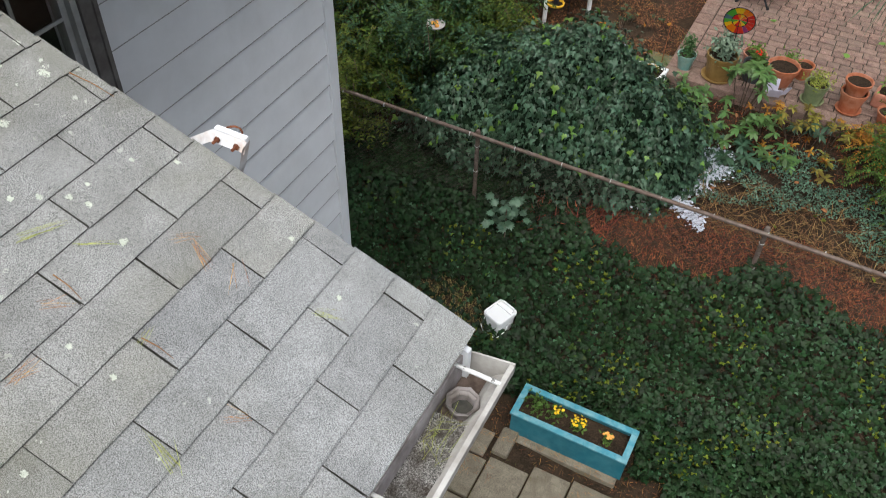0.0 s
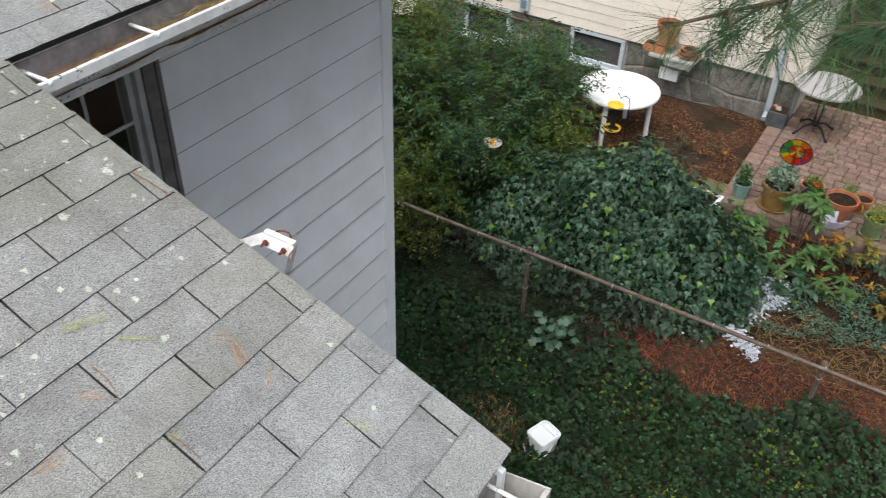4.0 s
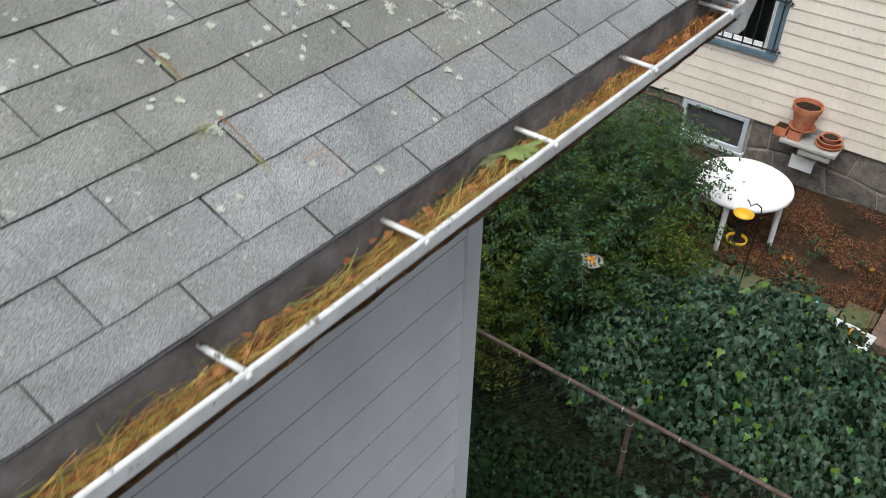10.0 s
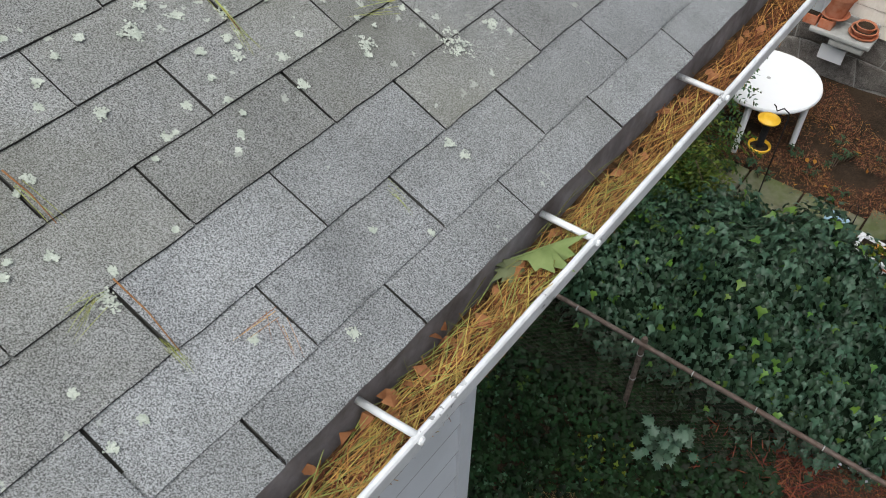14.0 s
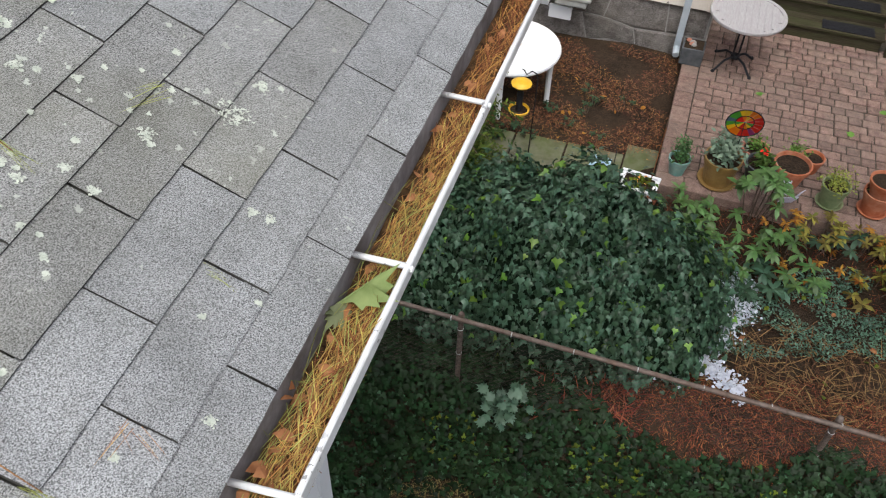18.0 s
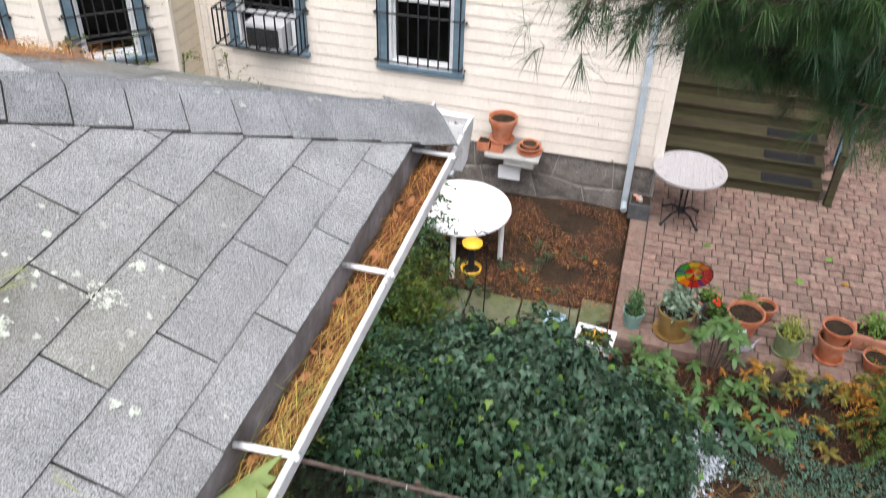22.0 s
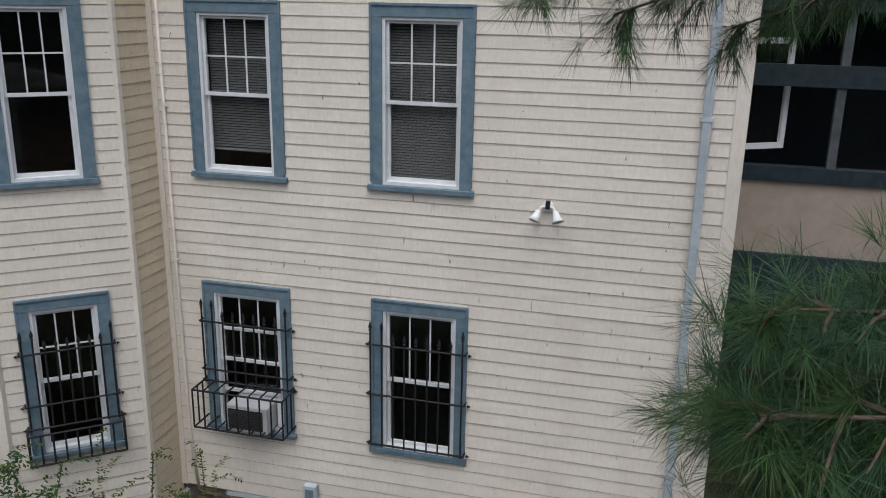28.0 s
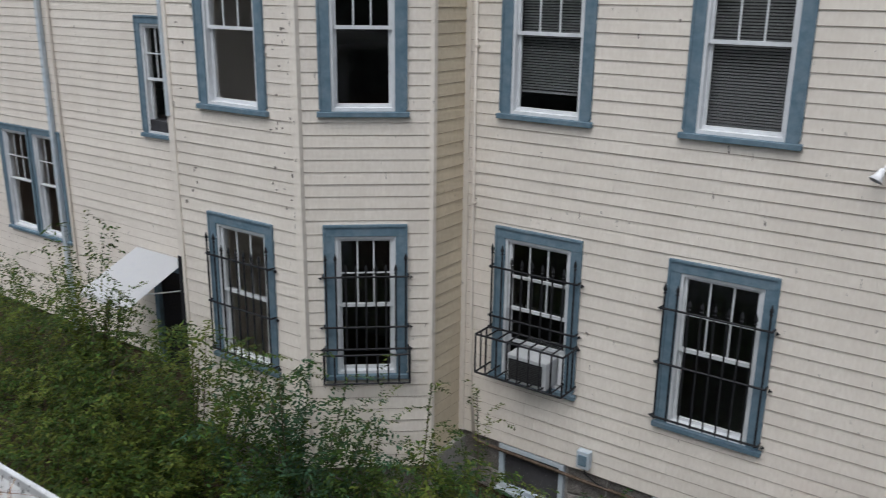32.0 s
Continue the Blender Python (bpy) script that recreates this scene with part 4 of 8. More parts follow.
a = r.uniform(0, 6.283, 420)
t = np.stack([np.cos(a), np.sin(a) * 0.5, np.zeros(420)], axis=1)
t /= np.linalg.norm(t, axis=1, keepdims=True)
nr = np.tile([0.0, 0, 1], (420, 1))
tagged(scatter_mesh("pine_straw", NEEDLE_V, NEEDLE_F, place(p, np.stack([t, np.cross(nr, t), nr], axis=2), r.uniform(0.7, 1.2, 420)), STRAW), "orange pine straw over the far gutter", "pine needles", kind="stuff")

DRY_LEAF = mat("dry_brown_leaf", (0.20, 0.085, 0.035), (0.36, 0.17, 0.075), 20.0, 0.7, island=0.4)
LEAF_V = [(0, 0, 0), (0.012, -0.01, 0.004), (0.03, -0.013, 0.006), (0.05, 0, -0.003), (0.03, 0.013, 0.006), (0.012, 0.01, 0.004)]
LEAF_F = [(0, 1, 5), (1, 2, 4, 5), (2, 3, 4)]
for i in range(46):
    y = r.uniform(2.1, 4.6) if i % 3 else r.uniform(2.4, 3.15)
    me = bpy.data.meshes.new("dry_leaf")
    me.from_pydata([(x, yy, z + r.normal(0, 0.002)) for x, yy, z in LEAF_V], [], LEAF_F)
    me.materials.append(DRY_LEAF)
    ob = new("dry_leaf", me)
    ob.matrix_world = pose(r.uniform(-2.30, -2.25), y, 4.803, r.normal(0, 22), r.normal(0, 18), r.uniform(0, 360)) @ Matrix.Scale(r.uniform(0.5, 0.95), 4)
    tagged(ob, "small curled brown leaf among the pine straw", "leaf", "dry leaves in the gutter")
# the large green lobed leaf
LOBED = [(0, 0), (0.02, 0.03), (0.055, 0.035), (0.05, 0.05), (0.075, 0.075), (0.06, 0.078), (0.085, 0.12), (0.05, 0.105), (0.045, 0.135), (0.022, 0.125), (0.0, 0.185), (-0.018, 0.13), (-0.042, 0.15), (-0.045, 0.112), (-0.08, 0.125), (-0.062, 0.085), (-0.088, 0.07), (-0.055, 0.055), (-0.06, 0.03), (-0.02, 0.028)]
GREEN_LEAF = mat("pale_green_leaf", (0.1640, 0.2214, 0.0738), (0.2788, 0.3444, 0.1394), 14.0, 0.5, through_light=0.2)


def lobed_leaf(name, m, material, label, fold=1.0):
    """A flat lobed leaf; fold narrows one half, as where it is crumpled."""
    out = bmesh.new()
    mid = [out.verts.new((0, 0.09, 0.012))]
    vs = [out.verts.new((x if x > 0 else x * fold, y, 0.014 * math.sin(9 * x + 11 * y) - 1.2 * x * x)) for x, y in LOBED]
    for i in range(len(vs)):
        out.faces.new((mid[0], vs[i], vs[(i + 1) % len(vs)]))
    leaf = new(name, mesh_of(name, out, material, True))
    leaf.matrix_world = m
    tagged(leaf, label, "leaf")
    part("stalk", tube([(0, 0.09, 0.013), (0, 0.0, 0.004), (0.006, -0.05, 0.0)], 0.0018, 6), material, leaf)
    return leaf


LEAF_AT, LEAF_LOW = pose(-2.297, 3.225, 4.812, 8, 4, -36), pose(-2.283, 3.245, 4.806, 4, -14, 172)
lobed_leaf("maple_leaf", LEAF_AT @ Matrix.Scale(0.8, 4), GREEN_LEAF, "large pale green lobed maple leaf in the gutter", 0.15)
lobed_leaf("maple_leaf", LEAF_LOW @ Matrix.Diagonal((0.3, 0.55, 0.6, 1)), mat("olive_leaf", (0.13, 0.15, 0.07), (0.22, 0.24, 0.13), 14.0, 0.6), "dull olive underside of a folded leaf in the gutter")

# bracket standing out beyond the raking edge
RUST = mat("rusted_steel", (0.07, 0.026, 0.016), (0.20, 0.075, 0.04), 40.0, 0.9, 0.5)
br = thing("mast_bracket", (-1.40, 1.40, 4.53), "white painted steel bracket with rusty bolts beside the roof edge", "bracket")


def strap(points, width, thick=0.004, out_by=0.5, down=0.85):
    """A flat bar bent through the points, its width leaning down and out."""
    out = bmesh.new()
    rows = [[out.verts.new((x, y + dy, z + dz)) for dy, dz in ((-out_by * width, -down * width), (0, 0), (thick, 0), (thick - out_by * width, -down * width))] for x, y, z in points]
    for a, b in zip(rows, rows[1:]):
        for i in range(4):
            out.faces.new((a[i], a[(i + 1) % 4], b[(i + 1) % 4], b[i]))
    out.faces.new(rows[0][::-1])
    out.faces.new(rows[-1])
    bmesh.ops.recalc_face_normals(out, faces=out.faces)
    return out


STRAP_PAINT = mat("rust_stained_white_paint", (0.50, 0.50, 0.51), (0.66, 0.66, 0.68), 20.0, 0.5, stain=(0.30, 0.17, 0.10), stain_scale=14.0, stain_amount=0.55)
part("bent_strap", strap([(-0.26, -0.02, -0.14), (-0.16, 0, -0.055), (-0.055, 0.0, 0.018), (-0.03, 0.0, 0.02), (0.05, 0.0, 0.022), (0.062, 0, 0.016)], 0.036, 0.003), STRAP_PAINT, br)
part("bent_strap", strap([(0.064, 0.012, 0.018), (0.045, 0.004, -0.06), (0.01, -0.01, -0.16), (0.0, -0.014, -0.2)], 0.036, 0.003, 1.0, 0.25), STRAP_PAINT, br)
part("clamp_plate", box(-0.045, 0.062, -0.002, 0.014, 0.022, 0.03, bevel=0.002), PLASTIC_WHITE, br)
for dx in (-0.028, 0.038):
    part("bolt", lathe([(0.0095, 0), (0.0095, 0.007), (0.005, 0.007), (0.005, 0.022)], 6, m=pose(dx, -0.014, 0.004, 90, 0, 0)), RUST, br, "rusty bolt and nut")
part("u_bolt", tube([(-0.028, 0.012, 0.02), (-0.018, 0.028, 0.022), (-0.004, 0.036, 0.024), (0.014, 0.036, 0.024), (0.028, 0.028, 0.022), (0.038, 0.012, 0.02)], 0.0032, 6), RUST, br, "rusty u-bolt")

# ---- windows ----
window_count = 0


def sash_window(start, rz, x0, x1, z0, z1, case_mat, frame_mat, label, blind=0.0, raised=0.0, cols=3, rows=2, case=CASE, lower_grid=False, sill_out=0.065):
    """A double-hung window; x0..x1, z0..z1 is the outer edge of its casing on the wall that starts at start and runs along rz."""
    global window_count
    window_count += 1
    w = tagged(new("window_%d" % window_count), label, "window", kind="structure")
    w.matrix_world = pose(start[0], start[1], 0, 0, 0, rz) @ Matrix.Translation((x0, 0, z0))
    W, Hh = x1 - x0, z1 - z0
    for a in (0.0, W - case):
        part("casing", box(a, a + case, -0.03, 0.02, 0.0, Hh - case, bevel=0.003), case_mat, w)
    part("casing", box(0, W, -0.032, 0.02, Hh - case, Hh, bevel=0.003), case_mat, w)
    for a in (-0.012, W - 0.012):
        part("back_band", box(a, a + 0.024, -0.042, 0.0, 0.03, Hh + 0.012, bevel=0.003), case_mat, w)
    part("back_band", box(0.012, W - 0.012, -0.046, 0.0, Hh - 0.012, Hh + 0.014, bevel=0.003), case_mat, w)
    part("sill", box(-0.035, W + 0.035, -sill_out, 0.06, -0.048, 0.004, bevel=0.005, m=pose(0, 0, 0, 2, 0, 0)), case_mat, w)
    a, b, c, d = case - 0.004, W - case + 0.004, 0.004, Hh - case + 0.004
    fr = 0.036
    for p in ((a, a + fr, c, d), (b - fr, b, c, d), (a + fr, b - fr, d - fr, d), (a + fr, b - fr, c, c + fr)):
        part("frame", box(p[0], p[1], -0.014, 0.12, p[2], p[3], bevel=0.003), frame_mat, w)
    a, b, c, d = a + fr, b - fr, c + fr, d - fr
    mid = c + (d - c) * 0.5

    def sash(name, y, lo, hi, grid):
        rail = 0.03
        bm = box(a, a + rail, y, y + 0.03, lo, hi)
        box(b - rail, b, y, y + 0.03, lo, hi, bm)
        box(a + rail, b - rail, y, y + 0.03, hi - rail, hi, bm)
        box(a + rail, b - rail, y, y + 0.03, lo, lo + rail * 1.2, bm)
        s = part(name, bm, frame_mat, w)
        pane = part("pane", box(a + rail - 0.004, b - rail + 0.004, y + 0.013, y + 0.017, lo + rail, hi - rail + 0.004), GLASS, s)
        pane.visible_shadow = False
        if grid:
            for i in range(1, cols):
                x = a + rail + (b - a - 2 * rail) * i / cols
                part("muntin", box(x - 0.008, x + 0.008, y + 0.004, y + 0.012, lo + rail, hi - rail), frame_mat, s)
            for i in range(1, rows):
                z = lo + rail + (hi - lo - 2 * rail) * i / rows
                part("muntin", box(a + rail, b - rail, y + 0.002, y + 0.011, z - 0.008, z + 0.008), frame_mat, s)
        return s

    sash("upper_sash", 0.02, mid - 0.015, d, True)
    lower = sash("lower_sash", 0.055, c + raised, mid + 0.015 + raised, lower_grid)
    if blind:
        bm = bmesh.new()
        z, low = d - 0.02, c + (d - c) * (1 - blind)
        box(a + 0.01, b - 0.01, 0.105, 0.145, z, d, bm)
        while z > low:
            box(a + 0.012, b - 0.012, 0.115, 0.14, z - 0.0015, z, bm, m=Matrix.Translation((0, 0.1275, z)) @ pose(0, 0, 0, 38, 0, 0) @ Matrix.Translation((0, -0.1275, -z)))
            z -= 0.0275
        box(a + 0.012, b - 0.012, 0.11, 0.14, low - 0.03, low - 0.008, bm)
        part("blind", bm, BLIND, w, "closed pale slatted blind")
    return w


M0 = (-7.37, NY)
sash_window(M0, 0, *main_holes[2], BLUE_TRIM, WHITE, "white sash window in slate-blue casing, blind lowered", blind=1.0)
sash_window(M0, 0, *main_holes[3], BLUE_TRIM, WHITE, "white sash window in slate-blue casing, blind not quite down", blind=0.86)
sash_window(M0, 0, *main_holes[0], BLUE_TRIM, WHITE, "white sash window in slate-blue casing, dark inside, behind iron bars")
sash_window(M0, 0, *main_holes[1], BLUE_TRIM, WHITE, "white sash window in slate-blue casing, raised over an air conditioner", raised=0.36)
sash_window(AB, b_rot, b_mid - 0.44, b_mid + 0.44, 1.68, 3.41, BLUE_TRIM, WHITE, "white sash window in slate-blue casing on the bay, behind iron bars")
sash_window(AB, b_rot, b_mid - 0.44, b_mid + 0.44, 4.62, 6.4, BLUE_TRIM, WHITE, "white sash window in slate-blue casing on the bay, dark inside")
sash_window(AL, 0, 0.545, 1.575, *W_LOW, BLUE_TRIM, WHITE, "white sash window in slate-blue casing on the bay front, behind iron bars")
sash_window(AL, 0, 0.545, 1.575, *W_UP, BLUE_TRIM, WHITE, "white sash window in slate-blue casing on the bay front")
R0 = (-19.5, NY)
sash_window(R0, 0, 6.45, 7.2, 3.75, 5.42, BLUE_TRIM, WHITE, "small white sash window in slate-blue casing", cols=2, case=0.1)
sash_window(R0, 0, 2.3, 3.25, 1.65, 3.5, BLUE_TRIM, WHITE, "white sash window paired with another, curtains behind", case=0.09)
sash_window(R0, 0, 3.25, 4.2, 1.65, 3.5, BLUE_TRIM, WHITE, "white sash window paired with another", case=0.09)
DARK_CASING = mat("weathered_dark_casing", (0.12, 0.115, 0.11), (0.20, 0.19, 0.185), 12.0, 0.6, stain=(0.08, 0.07, 0.065), stain_scale=5.0)
GREY_FRAME = mat("grey_window_frame", (0.36, 0.37, 0.36), (0.46, 0.47, 0.46), 12.0, 0.6, stain=(0.2, 0.2, 0.19), stain_scale=5.0)
sash_window((WALL_X, 1.0), 90, 0.12, 1.27, 2.82, 4.62, DARK_CASING, GREY_FRAME, "grey framed sash window with glazing bars under the eave", case=0.075, lower_grid=True, cols=4)
# dark wall added behind the window, standing in for an unlit room
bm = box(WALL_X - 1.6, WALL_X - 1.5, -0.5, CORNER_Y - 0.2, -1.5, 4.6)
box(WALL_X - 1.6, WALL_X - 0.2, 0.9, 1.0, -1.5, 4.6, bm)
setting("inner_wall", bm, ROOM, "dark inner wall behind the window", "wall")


# ---- iron window guards ----
def window_guard(start, rz, x0, x1, z0, label, basket=0.0, basket_h=0.0, deep=0.10):
    g = tagged(new("window_guard"), label, "window guard", "iron window guards")
    g.matrix_world = pose(start[0], start[1], 0, 0, 0, rz) @ Matrix.Translation((x0, 0, z0))
    W, top = x1 - x0, 1.36
    r = 0.0105
    low = basket_h if basket else 0.0

    def bar(p, q, name="bar", rad=r):
        part(name, tube([p, q], rad, 6), IRON, g)

    for z in (1.20, 0.62, low + 0.02):
        bar((-0.03, -deep, z), (W + 0.03, -deep, z), "rail", 0.012)
        for x in (-0.03, W + 0.03):
            bar((x, -deep, z), (x, 0.0, z), "rail", 0.011)
            part("wall_bolt", lathe([(0.018, 0), (0.018, 0.012), (0.008, 0.012), (0.008, 0.03)], 8, m=pose(x + (0.02 if x > 0 else -0.02), -0.03, z - 0.03, 0, 90 if x > 0 else -90, 0)), IRON, g)
    n = 9
    for i in range(n):
        x = 0.0 + W * i / (n - 1)
        tall = 1.42 if i in (0, 1, n - 1) else 1.30
        bar((x, -deep, low), (x, -deep, tall - 0.06))
        part("spear_head", lathe([(0.008, 0), (0.02, 0.012), (0.009, 0.024), (0.021, 0.05), (0.012, 0.085), (0.002, 0.115)], 8, m=pose(x, -deep, tall - 0.07)), IRON, g)
    if basket:
        for z in (0.0, basket_h):
            bar((-0.04, -basket, z), (W + 0.04, -basket, z), "rail", 0.012)
            for x in (-0.04, W + 0.04):
                bar((x, -basket, z), (x, 0.0, z), "rail", 0.012)
        for i in range(n):
            x = -0.04 + (W + 0.08) * i / (n - 1)
            bar((x, -basket, 0), (x, -basket, basket_h))
            bar((x, -basket, 0), (x, -0.01, 0))
            if basket_h > 0.35:
                bar((x, -basket, basket_h), (x, -0.03, basket_h))
        for x in (-0.04, W + 0.04):
            for k in (1, 2):
                bar((x, -basket * k / 3, 0), (x, -basket * k / 3, basket_h))
    return g


window_guard(M0, 0, main_holes[0][0] + 0.0, main_holes[0][1] - 0.02, 1.66, "black wrought-iron window guard with spear heads")
window_guard(M0, 0, main_holes[1][0] + 0.0, main_holes[1][1] - 0.02, 1.70, "black wrought-iron guard with a cage round an air conditioner", 0.34, 0.46)
window_guard(AB, b_rot, b_mid - 0.43, b_mid + 0.43, 1.66, "black wrought-iron guard with a shallow basket on the bay", 0.22, 0.34)
window_guard(AL, 0, 0.57, 1.55, 1.66, "black wrought-iron window guard on the bay front")

AC_GREY = mat("dull_plastic", (0.40, 0.41, 0.42), (0.50, 0.51, 0.52), 8.0, 0.5)
ac = thing("air_conditioner", (-6.35, NY - 0.02, 1.66), "white window air conditioner with black louvres, inside an iron cage", "air conditioner")
part("case", box(-0.25, 0.25, -0.22, 0.16, 0.0, 0.32, bevel=0.012), AC_GREY, ac)
part("back_grille", box(-0.22, 0.20, -0.226, -0.216, 0.04, 0.28), IRON, ac, "black coil panel")
for i in range(11):
    part("louvre", box(-0.22, 0.20, -0.236, -0.224, 0.045 + i * 0.021, 0.054 + i * 0.021), mat("dark_louvre", (0.03, 0.03, 0.03), (0.06, 0.06, 0.06), 30, 0.5) if i == 0 else bpy.data.materials["dark_louvre"], ac)
part("side_panel", box(0.27, 0.39, 0.02, 0.03, 0.0, 0.36), PLASTIC_WHITE, ac)

# ---- fittings on the cream wall ----
LIGHT_GREY = mat("grey_plastic", (0.29, 0.29, 0.275), (0.39, 0.39, 0.37), 12.0, 0.6, stain=(0.3, 0.3, 0.28), stain_scale=6.0, stain_amount=0.4)
DOWNPIPE = mat("pale_blue_grey_metal", (0.36, 0.42, 0.47), (0.48, 0.54, 0.59), 8.0, 0.5, stain=(0.50, 0.50, 0.48), stain_scale=3.0)
fl = thing("flood_light", (-3.115, NY - 0.02, 4.50), "twin white flood lamps on a wall box", "flood light")
part("wall_box", lathe([(0.055, 0), (0.055, 0.03), (0.03, 0.05)], 16, m=pose(0, 0, 0, 90, 0, 0)), PLASTIC_WHITE, fl)
part("sensor", box(-0.02, 0.025, -0.07, -0.02, -0.02, 0.06, bevel=0.006), IRON, fl, "black sensor head")
for s in (-1, 1):
    part("arm", tube([(0, -0.03, 0), (s * 0.06, -0.07, 0.0), (s * 0.085, -0.09, -0.05)], 0.013, 8), PLASTIC_WHITE, fl, smooth=True)
    part("lamp_shade", lathe([(0.022, 0), (0.03, 0.03), (0.035, 0.06), (0.06, 0.11), (0.055, 0.112), (0.03, 0.06), (0.0, 0.05)], 20, m=pose(s * 0.08, -0.085, -0.03, 155, s * -22, 0)), PLASTIC_WHITE, fl, smooth=True)
mt = thing("meter_box", (-5.67, NY - 0.02, 0.80), "grey electric box on the clapboards with a cable", "meter box")
part("box_body", box(-0.075, 0.075, -0.09, 0, 0, 0.21, bevel=0.01), DOWNPIPE, mt)
part("box_lid", box(-0.05, 0.05, -0.1, -0.088, 0.04, 0.17, bevel=0.006), BLUE_TRIM, mt)
part("cable", tube([(0, -0.03, 0.0), (0.01, -0.03, -0.08), (0.15, -0.02, -0.16), (0.45, -0.02, -0.2), (0.62, -0.02, -0.28), (0.66, -0.02, -0.6)], 0.008, 6), IRON, mt, smooth=True)
pipe = thing("conduit", (-7.22, NY - 0.035, 0.66), "cream painted conduit running up the wall by the bay", "conduit")
part("pipe", tube([(0.08, 0, 0.05), (0.02, 0, 0.8), (0.0, 0, 2.4), (-0.02, 0, 6.9)], 0.018, 8), CREAM, pipe, smooth=True)
part("low_pipe", tube([(0.08, 0, 0.05), (0.10, 0, 0.0), (0.18, 0, -0.02), (1.55, 0, -0.05), (2.30, 0, -0.05), (2.36, 0, -0.1), (2.36, 0.0, -0.75)], 0.02, 8), BARK, pipe, "dark brown drain pipe along the stone", smooth=True)
for z in (1.2, 2.9, 4.6):
    part("clip", box(-0.03, 0.03, -0.022, 0.03, z, z + 0.02), CREAM, pipe)
dp = thing("downpipe", (-1.73, NY - 0.06, 0.2), "pale grey ribbed downpipe at the house corner", "downpipe")
part("pipe", box(-0.04, 0.04, -0.045, 0.03, 0.0, 7.0, bevel=0.012), DOWNPIPE, dp)
for i in (-0.022, 0.0, 0.022):
    part("rib", box(i - 0.004, i + 0.004, -0.052, -0.044, 0.02, 7.0), DOWNPIPE, dp)
part("shoe", tube([(0, -0.01, 0.06), (0, -0.03, 0.02), (0.01, -0.16, -0.01)], 0.04, 10), DOWNPIPE, dp)
for z in (1.6, 3.4, 5.2):
    part("strap", box(-0.055, 0.055, -0.054, 0.06, z, z + 0.03), DOWNPIPE, dp)

# ---- foundation stones ----
rs = random.Random(11)
edges = [-0.34, 0.0, 0.33, FOUND + 0.06]


def joint_z(x, row):
    """Uneven bed joint, shared by the stones above and below it."""
    return edges[row] + 0.045 * math.sin(2.7 * x + 1.9 * row) + 0.02 * math.sin(7.1 * x + row)


for row in range(3):
    x, lean = -7.34, 0.0
    while x < -1.5:
        x1 = min(x + rs.uniform(0.34, 0.78), -1.44)
        if x1 - x < 0.12:
            break
        lean1 = rs.uniform(-0.11, 0.11) if x1 < -1.5 else 0.0
        spans = [(x, x1, lean, lean1)]
        for a, b, lo in ((-4.90, -3.96, 0.2), (-6.80, -5.92, 0.12)):
            if edges[row + 1] > lo + 0.02:
                cut = []
                for p, q, l0, l1 in spans:
                    if q <= a or p >= b:
                        cut.append((p, q, l0, l1))
                    else:
                        if a - p > 0.1:
                            cut.append((p, a - 0.01, l0, 0.0))
                        if q - b > 0.1:
                            cut.append((b + 0.01, q, 0.0, l1))
                spans = cut
        for a, b, l0, l1 in spans:
            g = 0.007
            mid = (a + b) / 2
            pts = [(a + g - l0 / 2, joint_z(a, row) + g), (mid, joint_z(mid, row) + g), (b - g - l1 / 2, joint_z(b, row) + g), (b - g, (joint_z(b, row) + joint_z(b, row + 1)) / 2),
                   (b - g + l1 / 2, joint_z(b, row + 1) - g), (mid, joint_z(mid, row + 1) - g), (a + g + l0 / 2, joint_z(a, row + 1) - g), (a + g, (joint_z(a, row) + joint_z(a, row + 1)) / 2)]
            pts = [(px, min(pz, FOUND - 0.004)) for px, pz in pts]
            out = bmesh.new()
            back = [out.verts.new((px, 0.05, pz)) for px, pz in pts]
            front = [out.verts.new((px, 0.0, pz)) for px, pz in pts]
            cx, cz = mid, sum(pz for px, pz in pts) / 8
            face = [out.verts.new((cx + (px - cx) * 0.88, -0.006 - rs.uniform(0, 0.012), cz + (pz - cz) * 0.86)) for px, pz in pts]
            ctr = out.verts.new((cx + rs.uniform(-0.06, 0.06), -0.012 - rs.uniform(0, 0.016), cz))
            for i in range(8):
                k = (i + 1) % 8
                out.faces.new((back[i], back[k], front[k], front[i]))
                out.faces.new((front[i], front[k], face[k], face[i]))
                out.faces.new((face[i], face[k], ctr))
            bmesh.ops.recalc_face_normals(out, faces=out.faces)
            part("stone", out, STONE, bpy.data.objects["foundation"], loc=(0, NY + 0.04, 0))
        x, lean = x1, lean1
# basement windows
for a, b, lo, hi in ((-4.88, -3.98, 0.20, 0.70), (-6.785, -5.935, 0.12, 0.70)):
    window_count += 1
    w = tagged(new("window_%d" % window_count), "low basement window with a pale blue-grey frame and dark glass", "window", kind="structure")
    w.location = (a, NY + 0.02, lo)
    W, Hh = b - a, hi - lo
    for p in ((0, 0.06, 0, Hh), (W - 0.06, W, 0, Hh), (0.06, W - 0.06, Hh - 0.055, Hh), (0.06, W - 0.06, 0, 0.055)):
        part("frame", box(p[0], p[1], -0.035, 0.035, p[2], p[3], bevel=0.004), DOWNPIPE, w)
    part("sill", box(-0.03, W + 0.03, -0.07, 0.03, -0.045, 0.0, bevel=0.005), DOWNPIPE, w)
    # dark panel close behind the glass, painting in the unlit basement
    part("backing", box(0.06, W - 0.06, 0.010, 0.016, 0.055, Hh - 0.055), ROOM, w, "dark panel painted as an unlit interior")
    part("pane", box(0.06, W - 0.06, 0.0, 0.004, 0.055, Hh - 0.055), GLASS, w).visible_shadow = False

